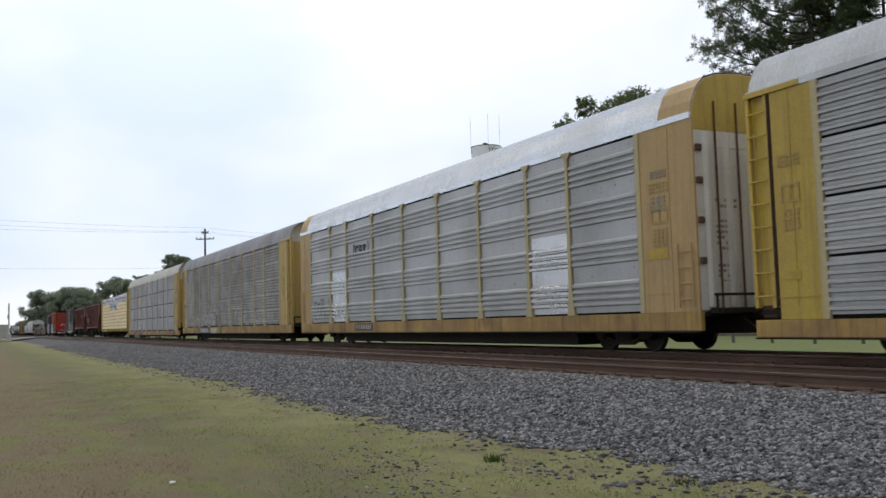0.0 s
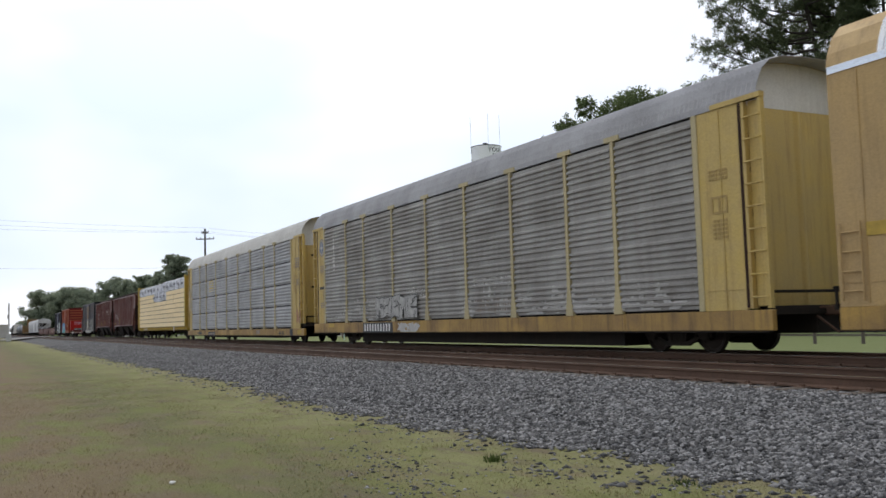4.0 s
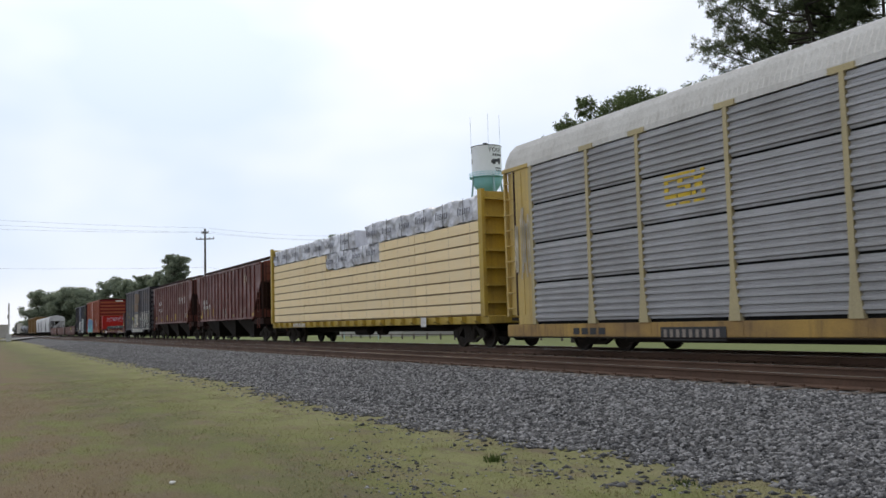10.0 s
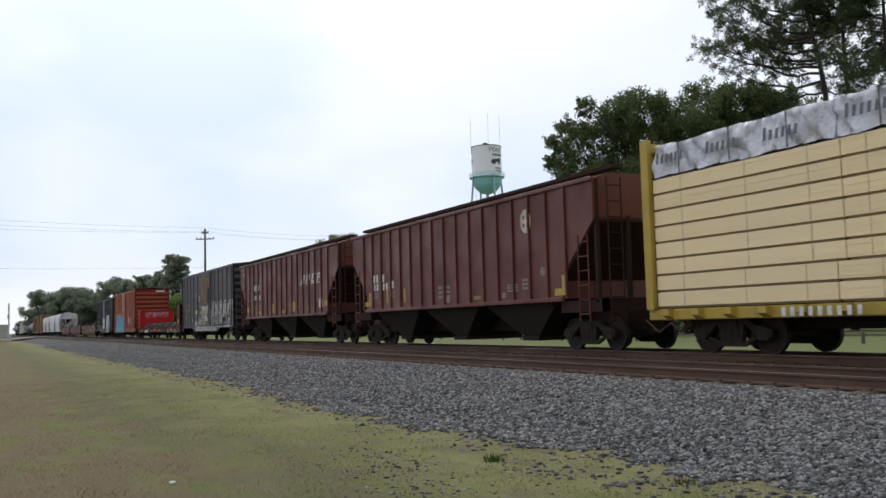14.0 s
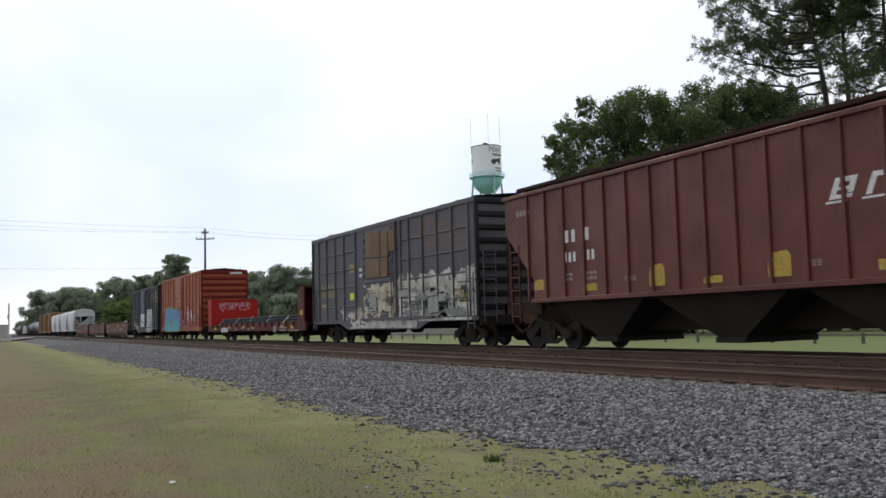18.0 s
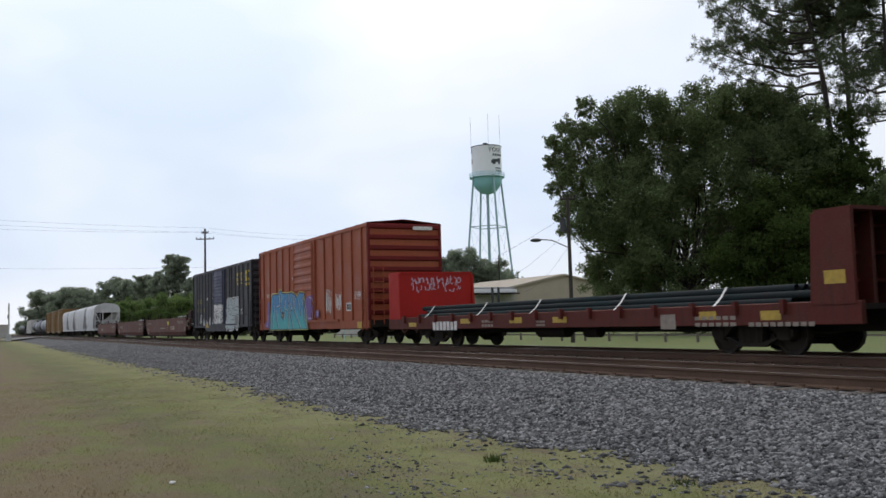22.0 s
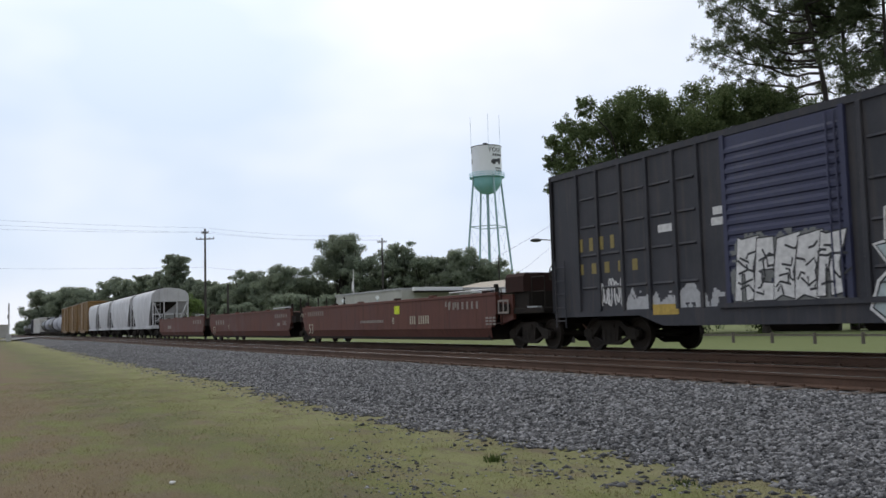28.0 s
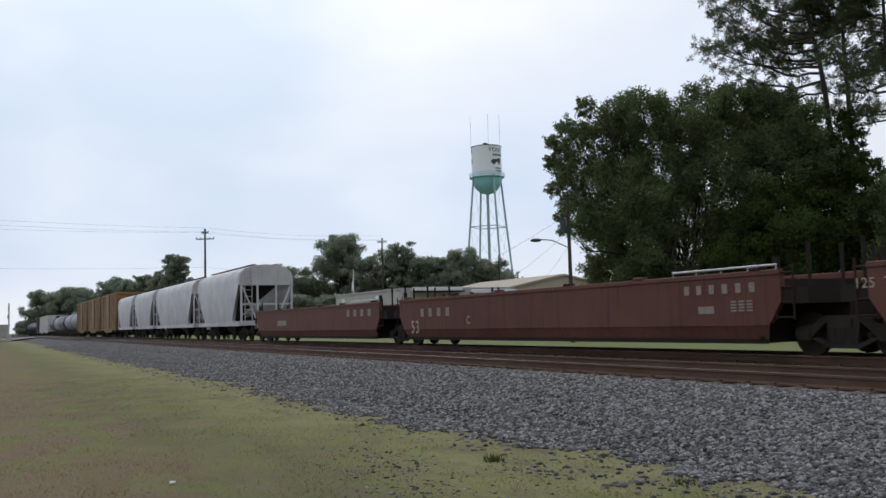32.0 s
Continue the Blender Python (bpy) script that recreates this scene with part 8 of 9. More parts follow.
bars(rack3, 12.20, 12.57, 2.74, 3.05, 3, INK_DIM, lines=4)
loop_tag(rack3, 12.01, 12.76, 0.91, 1.66, INK_ROSE, 5, 51)
loop_tag(rack3, -12.62, -11.75, 1.48, 4.10, INK_CREAM, 8, 52)
bars(lumber, -7.29, -5.43, 0.77, 0.94, 9, INK_WHITE, gap=0.55)
plate(lumber, 6.86, 7.26, 0.68, 0.99, INK_WHITE, "stencil_plate")
round_badge(hop5, 4.71, 5.26, 3.2, 3.86, INK_CREAM)
l_patch(hop5, 6.30, 6.79, 1.43, 1.95, INK_OCHRE)
plate(hop5, 1.91, 2.35, 1.47, 1.58, INK_YELLOWD, "reflector")
plate(hop5, 3.60, 3.79, 1.47, 1.62, INK_DIM, "reflector")
plate(hop5, 0.08, 0.33, 1.44, 1.60, INK_DIM, "reflector")
bars(hop5, 3.91, 4.54, 1.63, 1.86, 3, INK_DIM, lines=3)
bars(hop5, 4.72, 5.20, 1.66, 2.00, 3, INK_DIM, lines=3)
round_badge(hop5, 5.64, 5.88, 1.98, 2.22, INK_DIM)
bars(hop5, -0.46, 0.43, 1.59, 2.04, 3, INK_DIM, lines=3)
bars(hop5, -5.97, -4.80, 2.36, 2.65, 4, INK_WHITE, skip=(2,), gap=0.5)
bars(hop5, -5.95, -4.49, 2.07, 2.31, 5, INK_WHITE, skip=(2,), gap=0.5)
bars(hop5, -4.45, -4.02, 2.09, 2.36, 2, INK_WHITE)
bars(hop5, -5.94, -5.47, 1.78, 2.02, 3, INK_DIM, lines=2)
bars(hop5, -4.45, -3.97, 1.76, 2.03, 3, INK_DIM, lines=2)
l_patch(hop5, -6.88, -6.24, 1.49, 2.01, INK_YELLOW)
plate(hop5, -4.74, -4.61, 1.58, 2.13, INK_YELLOW, "reflector")
plate(hop5, -3.21, -3.07, 1.56, 2.04, INK_YELLOW, "reflector")
slant_logo(hop6, 3.05, 6.05, 2.72, 3.16, INK_WHITE)
plate(hop6, 5.60, 6.07, 1.61, 1.99, INK_WHITE, "stencil_plate")
plate(hop6, 6.29, 6.76, 1.65, 1.90, INK_YELLOW, "reflector")
stepped_patch(hop6, -1.85, -1.34, 1.50, 1.99, INK_YELLOW)
stepped_patch(hop6, -0.14, 0.40, 1.48, 1.63, INK_YELLOW)
stepped_patch(hop6, 1.61, 2.16, 1.51, 2.00, INK_YELLOW)
stepped_patch(hop6, -4.38, -3.80, 1.50, 1.68, INK_YELLOW)
stepped_patch(hop6, -6.61, -6.14, 1.61, 1.89, INK_YELLOW)
plate(hop6, 4.00, 4.14, 1.50, 1.68, INK_YELLOW, "reflector")
bars(hop6, -5.08, -3.92, 2.76, 3.07, 4, INK_WHITE, skip=(2,), gap=0.5)
bars(hop6, -5.14, -3.77, 2.26, 2.51, 7, INK_WHITE, skip=(3,), gap=0.5)
bars(hop6, -5.17, -4.75, 1.79, 2.03, 2, INK_DIM, lines=2)
bars(hop6, -4.26, -3.76, 1.77, 2.03, 3, INK_DIM, lines=2)
bars(hop6, -7.41, -6.71, 3.68, 3.84, 4, INK_DIM)
bars(hop6, 2.50, 2.88, 1.66, 1.79, 3, INK_DIM, lines=3)
bars(hop6, -2.72, -2.27, 1.66, 1.80, 3, INK_DIM, lines=3)
plate(box7, -1.02, 0.33, 3.33, 4.28, DOOR_BROWN, "door_patch", proud=0.036)
plate(box7, 0.40, 1.07, 3.30, 4.21, DOOR_BROWN, "door_patch", proud=0.036)
plate(box7, -1.08, 0.27, 2.57, 3.28, DOOR_BROWN, "door_patch", proud=0.036)
plate(box7, 0.33, 1.01, 2.55, 3.25, DOOR_BROWN, "door_patch", proud=0.036)
plate(box7, 1.15, 1.66, 3.45, 4.20, DOOR_BROWN, "door_patch", proud=0.036)
block_letter(box7, 3.93, 4.88, 3.37, 4.25, FADED_INK)
block_letter(box7, 5.12, 5.99, 3.24, 4.09, FADED_INK)
block_letter(box7, 6.24, 7.03, 3.12, 3.93, FADED_INK)
bars(box7, -6.47, -4.78, 2.34, 2.57, 4, INK_YELLOWD, gap=0.6)
bars(box7, -6.49, -4.80, 2.00, 2.26, 6, INK_YELLOWD, gap=0.35)
plate(box7, -6.44, -5.92, 1.48, 1.71, INK_YELLOW, "notice")
plate(box7, -3.10, -2.53, 2.91, 3.26, INK_YELLOWD, "notice")
plate(box7, -3.08, -2.66, 1.80, 2.08, INK_LIME, "placard")
plate(box7, -2.03, -1.77, 2.91, 3.02, INK_WHITE, "notice")
plate(box7, -2.03, -1.77, 2.68, 2.80, INK_WHITE, "notice")
POSTS7 = (2.0, 2.7, 3.8, 4.9, 6.0, 7.1)
paint_band(box7, 1.62, 7.55, 1.0, 2.6, INK_PALE, 61.0, POSTS7, 0.24, 0.34, step=0.035)
paint_band(box7, -3.2, 3.3, 0.66, 1.0, INK_PALE, 71.0, (), 0.40, 0.1, depth=-HW + 0.018)
paint_band(box7, 3.3, 7.4, 0.88, 1.0, INK_PALE, 72.0, (), 0.36, 0.05, depth=-HW + 0.018)
paint_band(box7, -1.42, 1.58, 1.02, 2.45, INK_CREAM, 63.0, (), 0.34, 0.35)
paint_band(box7, -4.2, -1.5, 1.0, 1.6, INK_PALE, 64.0, (-3.7, -2.4), 0.48, 0.5)
paint_band(box7, -1.4, 1.5, 1.05, 2.3, INK_SOOT, 75.0, (), 0.74, 0.5, step=0.03, depth=-HW - 0.034)
paint_band(box7, 1.8, 7.3, 1.02, 2.2, INK_SMOKE, 76.0, POSTS7, 0.72, 0.5, step=0.03, depth=-HW - 0.016)
framed_blocks(box7, -1.4, 1.55, 1.05, 2.2, 5, 65)
framed_blocks(box7, 1.8, 7.4, 1.0, 2.15, 12, 66, POSTS7)
paint_band(box7, 3.9, 4.8, 1.3, 2.1, INK_DIM, 68.0, (), 0.3, 0.3)
paint_band(box7, 5.0, 5.6, 1.0, 1.9, INK_DIM, 69.0, (), 0.3, 0.3)
splash_tag(box7, -2.98, -2.16, 0.76, 1.83, INK_OCHRE, 20, 67)
plate(box7, 6.36, 6.92, 1.42, 1.88, INK_OCHRE, "notice")
plate(box7, 6.50, 6.85, 1.71, 1.95, INK_BLACK, "stencil_plate", proud=0.010)
bars(flat8, -6.46, -4.68, 0.56, 0.84, 7, INK_WHITE)
plate(flat8, -4.49, -3.89, 0.76, 0.91, INK_YELLOW, "reflector", y=SIDE+0.08)
plate(flat8, -1.53, -0.87, 0.74, 0.90, INK_YELLOW, "reflector", y=SIDE+0.08)
plate(flat8, 0.67, 1.30, 0.73, 0.88, INK_YELLOW, "reflector", y=SIDE+0.08)
plate(flat8, -8.35, -7.76, 0.69, 0.83, INK_YELLOW, "reflector", y=SIDE+0.08)
bars(flat8, -3.13, -2.43, 0.65, 0.90, 4, INK_DIM, lines=2, y=SIDE+0.08)
bars(flat8, -0.13, 0.31, 0.65, 0.83, 4, INK_DIM, lines=2, y=SIDE+0.08)
plate(flat8, 9.38, 9.83, 1.32, 1.56, INK_YELLOW, "reflector", y=SIDE+0.06)
plate(flat8, 4.93, 5.41, 0.54, 0.86, INK_DIM, "stencil_plate", y=SIDE+0.08)
bars(flat8, 6.02, 7.23, 0.59, 0.85, 6, INK_DIM, lines=2, y=SIDE+0.08)
bars(flat8, 7.52, 9.15, 0.58, 0.66, 9, INK_DIM, y=SIDE+0.08)
plate(flat8, 6.15, 6.64, 0.73, 0.90, INK_YELLOW, "reflector", y=SIDE+0.08)
plate(flat8, 7.83, 8.33, 0.70, 0.88, INK_YELLOW, "reflector", y=SIDE+0.08)
wild_piece(box9)
loop_tag(box9, 2.62, 3.45, 1.2, 2.42, INK_WHITE, 15, 75, 0.022)
loop_tag(box9, 3.95, 4.84, 1.41, 2.17, INK_WHITE, 10, 76)
loop_tag(box9, 6.15, 7.08, 1.77, 2.18, INK_WHITE, 12, 77)
bars(box9, -6.4, -5.2, 2.3, 2.5, 5, INK_CREAM, skip=(2,), gap=0.5)
plate(box9, 5.21, 5.75, 1.38, 1.71, INK_WHITE, "stencil_plate")
plate(box9, 5.27, 5.46, 1.43, 1.67, INK_BLACK, "stencil_plate", proud=0.010)
plate(box9, 5.52, 5.69, 1.42, 1.66, INK_BLACK, "stencil_plate", proud=0.010)
plate(box9, 6.46, 7.03, 0.66, 0.93, INK_YELLOW, "reflector", y=SIDE + 0.018)
plate(box9, -2.02, -1.59, 3.01, 3.16, INK_WHITE, "notice")
block_letter(box10, 4.40, 4.93, 3.31, 3.99, INK_GOLD)
block_letter(box10, 5.31, 5.71, 3.32, 3.98, INK_GOLD)
block_letter(box10, 6.32, 7.11, 3.19, 4.03, INK_GOLD)
throw_up(box10, INK_SILVERB)
paint_band(box10, -1.39, 1.30, 1.00, 2.46, INK_SMOKE, 82.0, (), 0.30, 0.25)
outlined_letters(box10, -1.3, 1.2, 1.04, 2.34, INK_WHITE, 5, 86, 0.15, 7)
bars(box10, -6.58, -4.90, 2.47, 2.79, 4, INK_YELLOWD, gap=0.65)
bars(box10, -6.62, -4.01, 1.90, 2.16, 5, INK_YELLOWD, gap=0.65)
plate(box10, -3.59, -3.14, 2.67, 2.84, INK_WHITE, "notice")
plate(box10, -1.88, -1.57, 2.87, 3.03, INK_WHITE, "notice")
plate(box10, -1.94, -1.59, 2.65, 2.81, INK_WHITE, "notice")
frame_plate(box10, 5.27, 5.72, 1.53, 1.88, INK_WHITE)
paint_band(box10, -5.48, -1.61, 0.89, 1.54, INK_SILVER, 84.0, (), 0.42, 0.5)
plate(box10, -3.84, -3.01, 0.86, 1.09, INK_OCHRE, "notice", y=SIDE + 0.018)
loop_tag(box10, -5.73, -4.91, 0.99, 1.79, INK_WHITE, 8, 85)
plate(well_a, 1.65, 2.09, 1.15, 1.44, INK_LIME, "placard", y=SIDE+0.09)
bars(well_a, 2.98, 4.57, 0.78, 1.06, 9, INK_CREAM, y=SIDE+0.09, skip=(3,), gap=0.55)
text(well_a, "B", 1.43, 0.80, 0.34, INK_CREAM, y=SIDE + 0.09)
bars(well_a, -1.70, 0.65, 0.86, 0.96, 14, INK_DIM, y=SIDE+0.09)
bars(well_a, 5.72, 5.88, 1.31, 1.48, 1, INK_DIM, y=SIDE+0.09)
bars(well_a, 5.99, 6.15, 1.29, 1.47, 1, INK_DIM, y=SIDE+0.09)
bars(well_a, 6.39, 6.54, 1.27, 1.44, 1, INK_DIM, y=SIDE+0.09)
frame_plate(well_a, 9.09, 9.68, 1.02, 1.42, INK_DIM)
bars(well_a, 5.93, 8.09, 1.20, 1.43, 7, INK_DIM, y=SIDE+0.09, gap=0.6)
bars(well_a, 8.35, 9.00, 0.70, 0.98, 3, INK_DIM, lines=3, y=SIDE+0.09)
text(well_a, "53", -8.08, 0.46, 0.62, INK_CREAM, y=SIDE + 0.09)
text(well_a, "125 T", -9.21, 1.22, 0.25, INK_CREAM, y=SIDE + 0.09)
bars(well_a, -8.16, -5.92, 1.24, 1.44, 8, INK_DIM, y=SIDE+0.09, gap=0.6)
text(well_b, "C", -3.70, 0.76, 0.34, INK_CREAM, y=SIDE + 0.09)
bars(well_b, 6.14, 8.35, 1.25, 1.44, 6, INK_DIM, y=SIDE+0.09, gap=0.6)
bars(well_b, 7.47, 8.11, 0.88, 1.12, 3, INK_DIM, lines=4, y=SIDE+0.09)
bars(well_b, -6.99, -4.48, 1.02, 1.30, 4, INK_DIM, y=SIDE+0.09, gap=0.6)
text(well_b, "53", -7.77, 0.47, 0.62, INK_CREAM, y=SIDE + 0.09)
plate(well_b, 6.54, 7.00, 0.85, 1.00, INK_DIM, "notice", y=SIDE+0.09)
bars(well_c, 5.17, 8.19, 1.14, 1.41, 4, INK_DIM, y=SIDE+0.09, gap=0.6)
plate(well_c, -4.67, -3.22, 0.85, 1.10, INK_DIM, "notice", y=SIDE+0.09)
# white bar on the orange boxcar's end, dull tags on the flatcar's bulkhead
bm = bmesh.new()
box(bm, h9 + 0.05, h9 + 0.09, 0.35, 1.2, 4.5, 4.64)
part("end_label", bm, INK_WHITE, box9)


def bulkhead_tag():
    rng = np.random.default_rng(91)
    bm = bmesh.new()
    x = -h8 + 0.1 + 0.75 + 0.082
    for k in range(40):
        cy = -0.95 + 0.05 * k + rng.uniform(-0.05, 0.05)
        cz = (2.36 if k % 3 else 2.08) + rng.uniform(-0.06, 0.06)
        a0 = rng.uniform(0, 6.28)
        ry, rz, sw = rng.uniform(0.02, 0.09), rng.uniform(0.06, 0.15), rng.uniform(0.15, 0.35)
        pts = [(cy + ry * math.cos(a0 + sw * i), cz + rz * math.sin(a0 + sw * i)) for i in range(13)]
        for (ya, za), (yb, zb) in zip(pts, pts[1:]):
            d = math.hypot(yb - ya, zb - za) or 1
            ny, nz = -(zb - za) / d * 0.016, (yb - ya) / d * 0.016
            bm.faces.new([bm.verts.new((x, yy, zz)) for yy, zz in ((ya + ny, za + nz), (yb + ny, zb + nz), (yb - ny, zb - nz), (ya - ny, za - nz))])
    tagged(part("graffiti_tag", bm, INK_LILAC, flat8, "lilac sprayed scrawl"), kind="stuff")


bulkhead_tag()


# ---- lumber on the centerbeam car ----
def carried(ob, dx, dy, z, home):
    """Lets a load ride on the train: its place at the start, and its row among the keyed things."""
    mid = next(m for e, m, _, _ in CARS if e is home)
    ob.matrix_basis = pose(mid + dx, TRACK_Y + dy, z)
    CARS.append((ob, mid + dx, TRACK_Y + dy, z))
    return ob


def lumber_material():
    m, t, b = nodes_of("fresh_lumber")
    co = t.nodes.new("ShaderNodeTexCoord").outputs["Object"]
    info = t.nodes.new("ShaderNodeObjectInfo")
    g = n_noise(t, n_scaled(t, co, (1.2, 8.0, 40.0)), 1.0, 5.0)
    col = n_mix(t, n_ramp(t, g, 0.3, 0.7), (0.86, 0.67, 0.38), (0.92, 0.76, 0.48))
    col = n_mix(t, n_ramp(t, n_noise(t, co, 1.4, 4.0), 0.4, 0.7), col, (0.88, 0.72, 0.46))
    col = n_mix(t, 0.25, col, n_mix(t, info.outputs["Random"], (0.72, 0.72, 0.72), (1.15, 1.15, 1.15)), "MULTIPLY")
    t.links.new(col, b.inputs["Base Color"])
    b.inputs["Roughness"].default_value = 0.7
    n_bump(t, b, g, 0.2, 0.004)
    return m


LUMBER = lumber_material()
WRAP = paint("lumber_wrap", (0.60, 0.62, 0.70), (0.74, 0.76, 0.83), (0.36, 0.37, 0.43), 0.3, 0.0, patch=2.6, streak=0.45, bump=0.1)
_t = WRAP.node_tree
_co = _t.nodes.new("ShaderNodeTexCoord").outputs["Object"]
n_bump(_t, _t.nodes["Principled BSDF"], n_noise(_t, n_scaled(_t, _co, (2.4, 1.0, 1.2)), 2.2, 3.0, 0.5), 1.0, 0.12)
STRAP = ink("dark_strap", (0.05, 0.05, 0.05))
SPACER = ink("shaded_spacer_wood", (0.26, 0.175, 0.09))
BAND = ink("thin_tie_band", (0.52, 0.42, 0.27))


def bundle(length, depth, hgt, seed):
    """Boards stacked to a bundle, each layer with its own small overhang."""
    rng = np.random.default_rng(seed)
    bm = bmesh.new()
    layers = 7
    t = (hgt - 0.042) / layers
    front, back = [], []
    for k in range(layers):
        o = rng.uniform(-0.004, 0.004)
        z0, z1 = 0.042 + k * t, 0.042 + (k + 1) * t
        front += [(-depth / 2 + o + 0.0025, z0), (-depth / 2 + o, z0 + 0.003), (-depth / 2 + o, z1 - 0.003), (-depth / 2 + o + 0.0025, z1)]
        back += [(depth / 2 + o - 0.0025, z0), (depth / 2 + o, z0 + 0.003), (depth / 2 + o, z1 - 0.003), (depth / 2 + o - 0.0025, z1)]
    extrude_poly(bm, front + back[::-1], "x", -length / 2, length / 2)
    bmesh.ops.remove_doubles(bm, verts=bm.verts[:], dist=0.0005)
    ob = put("timber_pack", mesh_of("timber_pack", bm), LUMBER)
    tagged(ob, "pale strapped bundle of sawn lumber boards", "lumber", "lumber bundles on the flatcar")
    for f in (-0.32, 0.05, 0.36):
        bm = bmesh.new()
        x = f * length
        box(bm, x - 0.007, x + 0.007, -depth / 2 - 0.012, -depth / 2 - 0.009, 0.03, hgt - 0.002)
        part("band", bm, BAND, ob)
    bm = bmesh.new()
    box(bm, -length / 2 + 0.02, length / 2 - 0.02, -depth / 2 + 0.05, depth / 2 - 0.05, 0.0, 0.042)
    part("spacer", bm, SPACER, ob)
    return ob


ROW_Z = [1.0 + 0.36 * k for k in range(8)]
low_cut = (-10.92, -6.1, -1.12, 3.9, 6.2, 10.92)
mid_cut = (-10.92, -5.9, -3.0, 0.2, 3.02, 6.2, 10.92)
for k, z in enumerate(ROW_Z):
    cuts = low_cut if k < 2 else mid_cut
    for a, b in zip(cuts, cuts[1:]):
        if k >= 6 and -3.05 <= a and b <= 3.05:
            continue
        near = bundle(b - a - 0.03, 1.26, 0.35, int(1000 + k * 20 + a))
        carried(near, (a + b) / 2, -0.83, z, lumber)
    back = bundle(21.7, 1.26, 0.35, 2000 + k)
    carried(back, 0.0, 0.83, z, lumber)


def wrapped(x0, x1, y0, y1, z0, z1, seed, sag=0.05):
    """A bundle in grey-white wrap, creased and pulled by its straps."""
    rng = np.random.default_rng(seed)
    L = x1 - x0
    n = max(8, int(L / 0.06))
    ob = new("wrapped_bundle")
    rows = []
    for i in range(n + 1):
        x = -L / 2 + L * i / n
        ring = []
        for j, (y, z) in enumerate(((y0, 0.0), (y0, 0.17), (y0, 0.33), (y0, 0.5), (y0, 0.66), (y0, 0.83), (y0, 1.0), ((y0 + y1) / 2, 1.0), (y1, 1.0), (y1, 0.5), (y1, 0.0))):
            zz = z0 + (z1 - z0) * z
            cr = 0.06 * noise.noise((x * 1.9 + seed, zz * 3.0, y)) + 0.02 * noise.noise((x * 5.0 + zz * 6.0, seed, y))
            cr += 0.42 * max(0.0, 0.35 - abs(noise.noise((x * 2.6 + zz * 2.2, seed * 1.7, zz * 0.8)))) + 0.22 * max(0.0, 0.3 - abs(noise.noise((x * 1.7 - zz * 3.4, seed * 0.6, 2.0))))
            dip = sag * (0.5 + 0.5 * math.sin(x * 3.1 + seed)) if z == 1.0 else 0.0
            low = 0.06 * noise.noise((x * 1.3, seed, 1.0)) if z == 0.0 else 0.0
            ring.append((x, y + (cr - 0.015 if y == y0 else -cr if y == y1 else 0.0), zz - dip + low + cr * 0.4))
        rows.append(ring)
    bm = bmesh.new()
    sheet(bm, rows)
    for ring in (rows[0], rows[-1]):
        bm.faces.new([bm.verts.new(p) for p in ring])
    bmesh.ops.recalc_face_normals(bm, faces=bm.faces[:])
    ob2 = part("wrap", bm, WRAP, ob, "creased grey-white wrapping sheet")
    for p in ob2.data.polygons:
        p.use_smooth = True
    k = -L / 2 + 0.25
    while k < L / 2 - 0.95:
        bm = bmesh.new()
        for j in range(6):
            a = k + j * 0.15
            zc = (z0 + z1) / 2 + 0.03 * math.sin(k * 5)
            extrude_poly(bm, [(a, zc - 0.10), (a + 0.07, zc - 0.10), (a + 0.10, zc + (0.15 if j == 0 else 0.09)), (a + 0.03, zc + (0.15 if j == 0 else 0.09))], "y", y0 - 0.062, y0 - 0.055)
        tagged(part("lettering", bm, ink("wrap_print", (0.13, 0.13, 0.16)), ob), kind="stuff")
        k += 1.55
    for f in (0.2, 0.5, 0.8):
        x = -L / 2 + f * L
        bm = bmesh.new()
        box(bm, x - 0.015, x + 0.015, y0 - 0.06, y0 - 0.052, z0 + 0.02, z1)
        part("band", bm, STRAP, ob)
    tagged(ob, "lumber bundle in creased grey-white wrap", "lumber", "lumber bundles on the flatcar")
    return ob


seed = 300
for x0, x1, z0, z1 in ((-10.92, -6.0, 3.88, 4.62), (-5.95, -1.2, 3.88, 4.62), (-1.15, 0.35, 3.88, 4.62), (1.75, 6.2, 3.88, 4.68), (6.25, 10.92, 3.88, 4.66), (-2.98, 0.1, 3.16, 3.90), (0.15, 3.02, 3.16, 3.90)):
    seed += 1
    w = wrapped(x0, x1, -0.66, 0.62, 0.0, z1 - z0 - 0.02, seed)
    carried(w, (x0 + x1) / 2, -0.83, z0 + 0.01, lumber)
w = wrapped(-10.9, 10.9, -0.62, 0.62, 0.0, 0.72, 340)
carried(w, 0.0, 0.83, 3.89, lumber)

# ---- pipes on the bulkhead flatcar ----
PIPE = paint("pipe_steel", (0.022, 0.023, 0.026), (0.02, 0.036, 0.04), (0.05, 0.045, 0.04), 0.8, 0.0, streak=0.2)
PIPE.node_tree.nodes["Principled BSDF"].inputs["Specular IOR Level"].default_value = 0.1
bm = bmesh.new()
seg = 12
L = 16.4
for r, flip in ((0.075, 1), (0.066, -1)):
    ring0 = [bm.verts.new((-L / 2, r * math.cos(2 * math.pi * k / seg), r * math.sin(2 * math.pi * k / seg))) for k in range(seg)]
    ring1 = [bm.verts.new((L / 2, r * math.cos(2 * math.pi * k / seg), r * math.sin(2 * math.pi * k / seg))) for k in range(seg)]
    for k in range(seg):
        q = (ring0[k], ring0[(k + 1) % seg], ring1[(k + 1) % seg], ring1[k])
        bm.faces.new(q if flip < 0 else q[::-1])
pipe_me = mesh_of("steel_pipe", bm)
for p in pipe_me.polygons:
    p.use_smooth = True
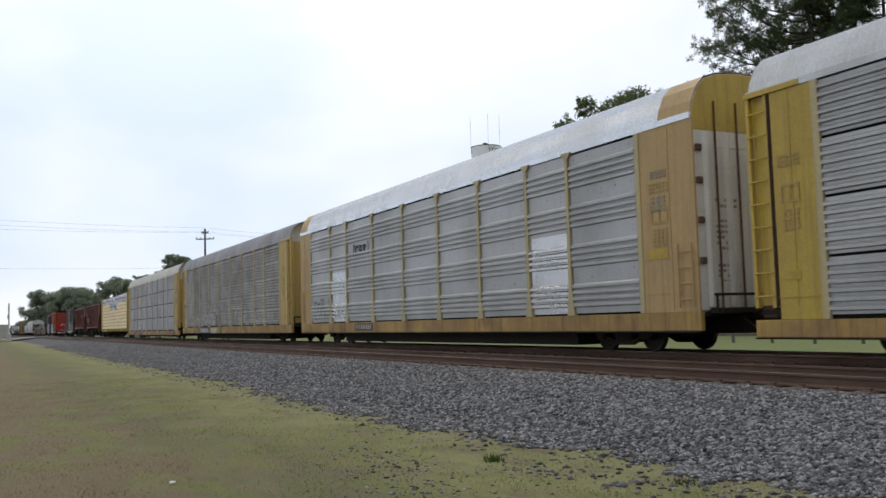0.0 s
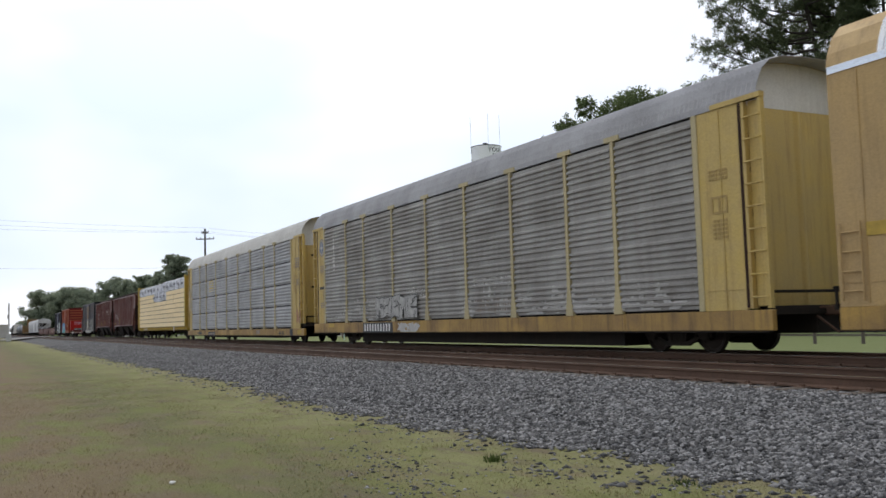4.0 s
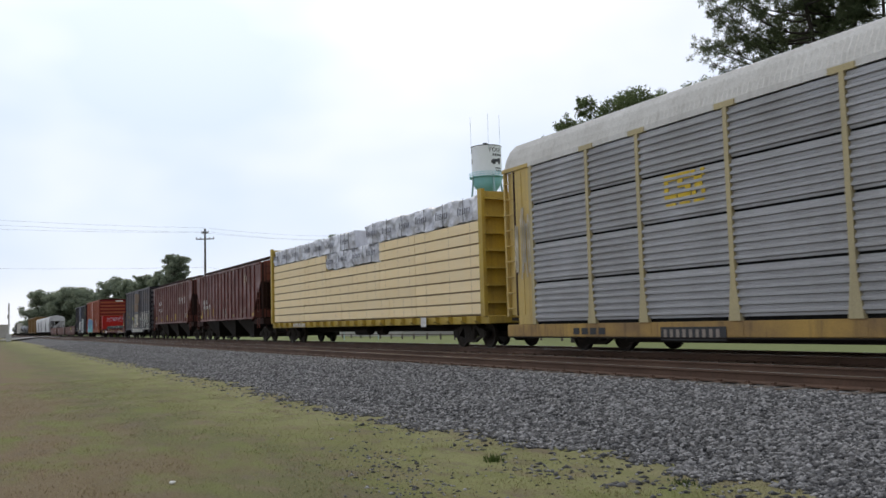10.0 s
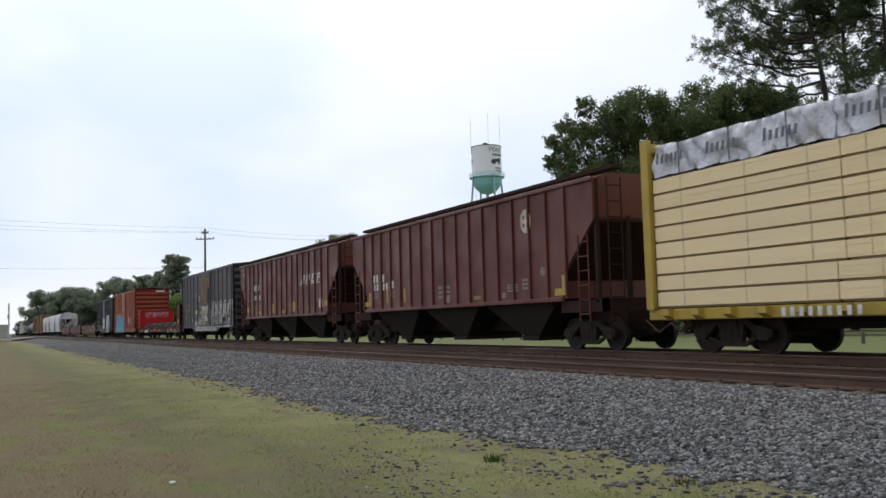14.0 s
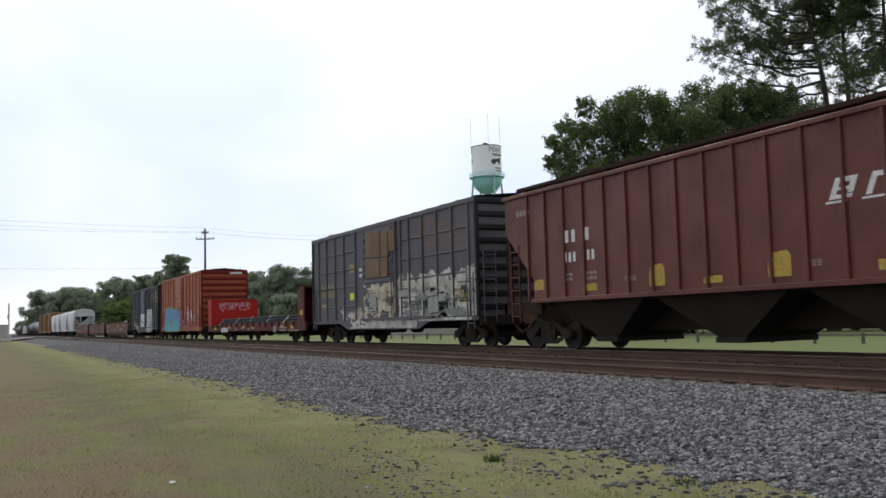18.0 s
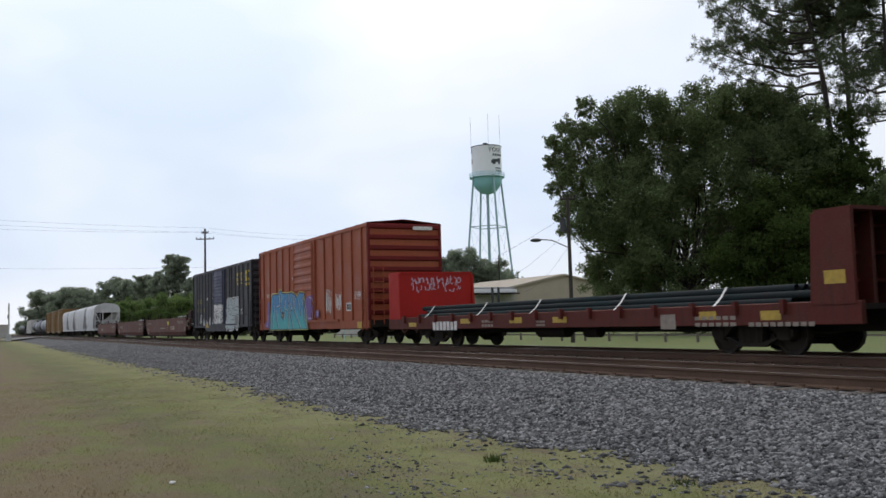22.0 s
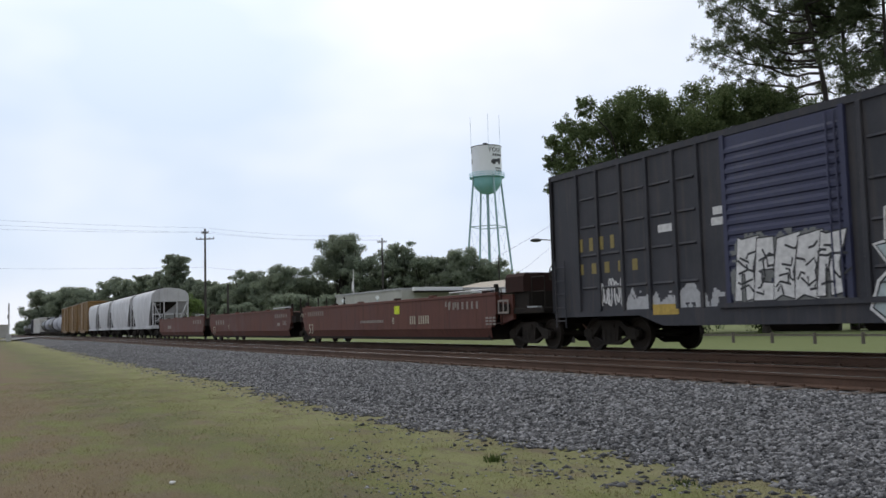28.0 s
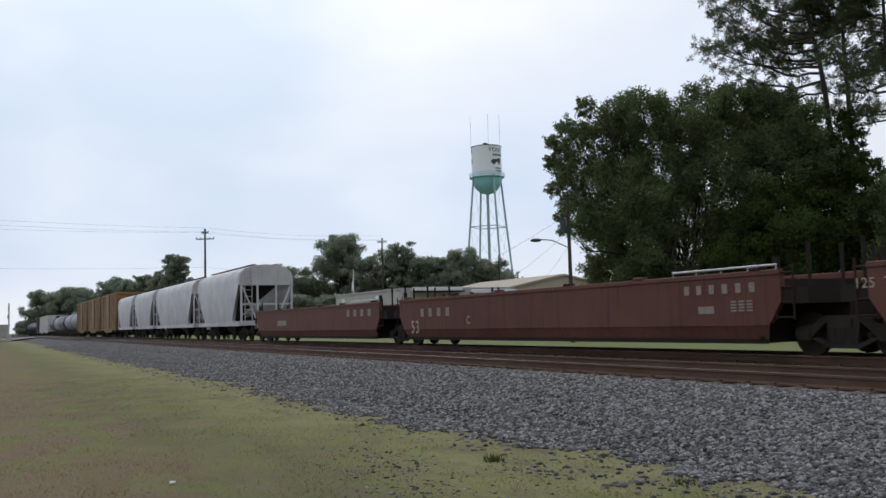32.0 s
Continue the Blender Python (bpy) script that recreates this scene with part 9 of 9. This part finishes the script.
for row, (n, z) in enumerate(((17, 1.04), (16, 1.17), (15, 1.30))):
    for k in range(n):
        pipe = put("steel_pipe", pipe_me, PIPE)
        tagged(pipe, "long dark steel pipe lying on the flatcar", "pipe", "pipes on the flatcar")
        carried(pipe, 0.35 + random.uniform(-0.3, 0.3), -1.2 + 0.150 * k + 0.075 * row, z, flat8)
for x in (-7.0, -3.4, -0.4, 3.3, 6.6):
    bm = bmesh.new()
    ribbon_pts = [(-1.54, 1.0), (-1.34, 1.16), (-1.16, 1.39), (1.2, 1.39), (1.54, 1.0)]
    for (ya, za), (yb, zb) in zip(ribbon_pts, ribbon_pts[1:]):
        v = [bm.verts.new(p) for p in ((x - 0.03, ya, za), (x + 0.03, ya, za), (x + 0.03, yb, zb), (x - 0.03, yb, zb))]
        bm.faces.new(v)
    part("strap", bm, INK_WHITE, flat8, "pale tie-down strap")

for z in (2.6, 4.1):
    bm = bmesh.new()
    box(bm, h3 - 0.58, h3 - 0.555, -1.0, -0.35, z, z + 0.09)
    part("vent", bm, GAP_SHADE, rack3, "dark end door slot")
# ---- grass blades, weeds and loose stones before the tracks ----
def blade_material():
    m, t, b = nodes_of("grass_blades")
    co = t.nodes.new("ShaderNodeTexCoord").outputs["Object"]
    geo = t.nodes.new("ShaderNodeNewGeometry")
    col = grass_colours(t, co)
    dry = n_ramp(t, geo.outputs["Random Per Island"], 0.62, 0.7)
    col = n_mix(t, dry, col, (0.215, 0.185, 0.10))
    col = n_mix(t, 0.5, col, n_mix(t, geo.outputs["Random Per Island"], (1.0, 1.0, 1.0), (1.7, 1.7, 1.7)), "MULTIPLY")
    t.links.new(col, b.inputs["Base Color"])
    b.inputs["Roughness"].default_value = 0.8
    b.inputs["Specular IOR Level"].default_value = 0.2
    tl = t.nodes.new("ShaderNodeBsdfTranslucent")
    t.links.new(col, tl.inputs["Color"])
    mx = t.nodes.new("ShaderNodeMixShader")
    mx.inputs[0].default_value = 0.6
    t.links.new(b.outputs[0], mx.inputs[1])
    t.links.new(tl.outputs[0], mx.inputs[2])
    t.links.new(mx.outputs[0], t.nodes["Material Output"].inputs["Surface"])
    return m


BLADE = blade_material()


def blades(rng, xy, lo, hi, width):
    n = len(xy)
    hgt = rng.uniform(lo, hi, n)
    ang = rng.uniform(0, 2 * np.pi, n)
    lean = rng.uniform(0.2, 1.1, n)
    z0 = np.array([ground_height(a, b) for a, b in xy]) - 0.005
    w = width * rng.uniform(0.6, 1.4, n)
    dx, dy = np.cos(ang), np.sin(ang)
    px, py = -dy, dx
    base = np.stack([xy[:, 0], xy[:, 1], z0], 1)
    side = np.stack([px * w, py * w, np.zeros(n)], 1)
    tip = base + np.stack([dx * hgt * np.sin(lean), dy * hgt * np.sin(lean), hgt * np.cos(lean)], 1)
    v = np.stack([base - side, base + side, tip], 1).reshape(-1, 3)
    return v, np.arange(n * 3).reshape(-1, 3)


rng = np.random.default_rng(8)
n = 150000
u = rng.uniform(0, 1, n)
gx = -3.6 - 26.0 * u ** 1.7
gy = rng.uniform(-0.6, 6.9, n)
dens = np.array([0.5 + 0.9 * noise.noise((a * 0.8, b * 1.4, 2.0)) for a, b in zip(gx, gy)])
keep = (rng.uniform(0, 1, n) < np.clip(dens, 0.12, 1)) & ((gy < 6.0) | (rng.uniform(0, 1, n) < 0.25))
v, f = blades(rng, np.stack([gx, gy], 1)[keep], 0.012, 0.04, 0.005)
tagged(put("grass", tri_mesh("grass", v, f), BLADE), "short patchy grass, green and straw coloured", "grass", kind="stuff")

spots = ((-8.5, 3.75, 0.5, 110), (-9.8, 4.0, 0.4, 50), (-7.3, 3.4, 0.4, 90), (-7.7, 4.85, 0.4, 60), (-6.2, 5.6, 0.3, 60), (-7.0, 5.3, 0.9, 70), (-11.5, 4.9, 0.8, 50))
xy = np.concatenate([np.stack([rng.normal(x, r, n), rng.normal(y, r * 0.6, n)], 1) for x, y, r, n in spots])
v, f = scatter_stones(rng, xy, 0.010, 0.026, ground_height)
tagged(put("loose_stones", tri_mesh("loose_stones", v, f), STONE), "loose ballast stones lying in the grass", "stones", kind="stuff")


def weed(x, y, seed):
    r = np.random.default_rng(seed)
    xy = np.stack([r.normal(x, 0.07, 60), r.normal(y, 0.05, 60)], 1)
    v, f = blades(r, xy, 0.04, 0.09, 0.008)
    ob = put("weed", tri_mesh("weed", v, f), VINE_LEAF)
    tagged(ob, "small dark green weed tuft in the grass", "weed", "weeds beside the ballast", kind="stuff")


weed(-8.43, 4.8, 1)
weed(-8.5, 4.86, 2)
weed(-6.3, 5.5, 3)
bm = bmesh.new()
bmesh.ops.create_icosphere(bm, subdivisions=2, radius=0.03)
for vv in bm.verts:
    vv.co *= 1 + 0.25 * noise.noise(vv.co * 40)
    vv.co.z *= 0.5
tagged(put("pale_stone", mesh_of("pale_stone", bm), WHITE, at=pose(-8.98, 1.63, -0.6)), "single pale pebble lying in the grass", "stone")
# ---- the rolling train ----
ROWS_T = (0, 4, 8, 12, 16, 20, 24, 28, 32)


def travel(t):
    """How far the train has gone at t seconds."""
    return 7.4526 * (t + 3.449e-4 * t * (t - 16) + 1.8437e-5 * t * (t - 16) * (t - 32))


def motions():
    for e, mid, y, z in CARS:
        walk(e, [(t, pose(mid + travel(t), y, z)) for t in ROWS_T])
    # wheels turn as far as the train has rolled
    turns = [(k / 15, math.degrees(travel(k / 15) / 0.418)) for k in range(481)]
    for w, dx in WHEELS:
        walk(w, [(t, pose(dx, 0, 0.418, 0, a, 0)) for t, a in turns])


motions()
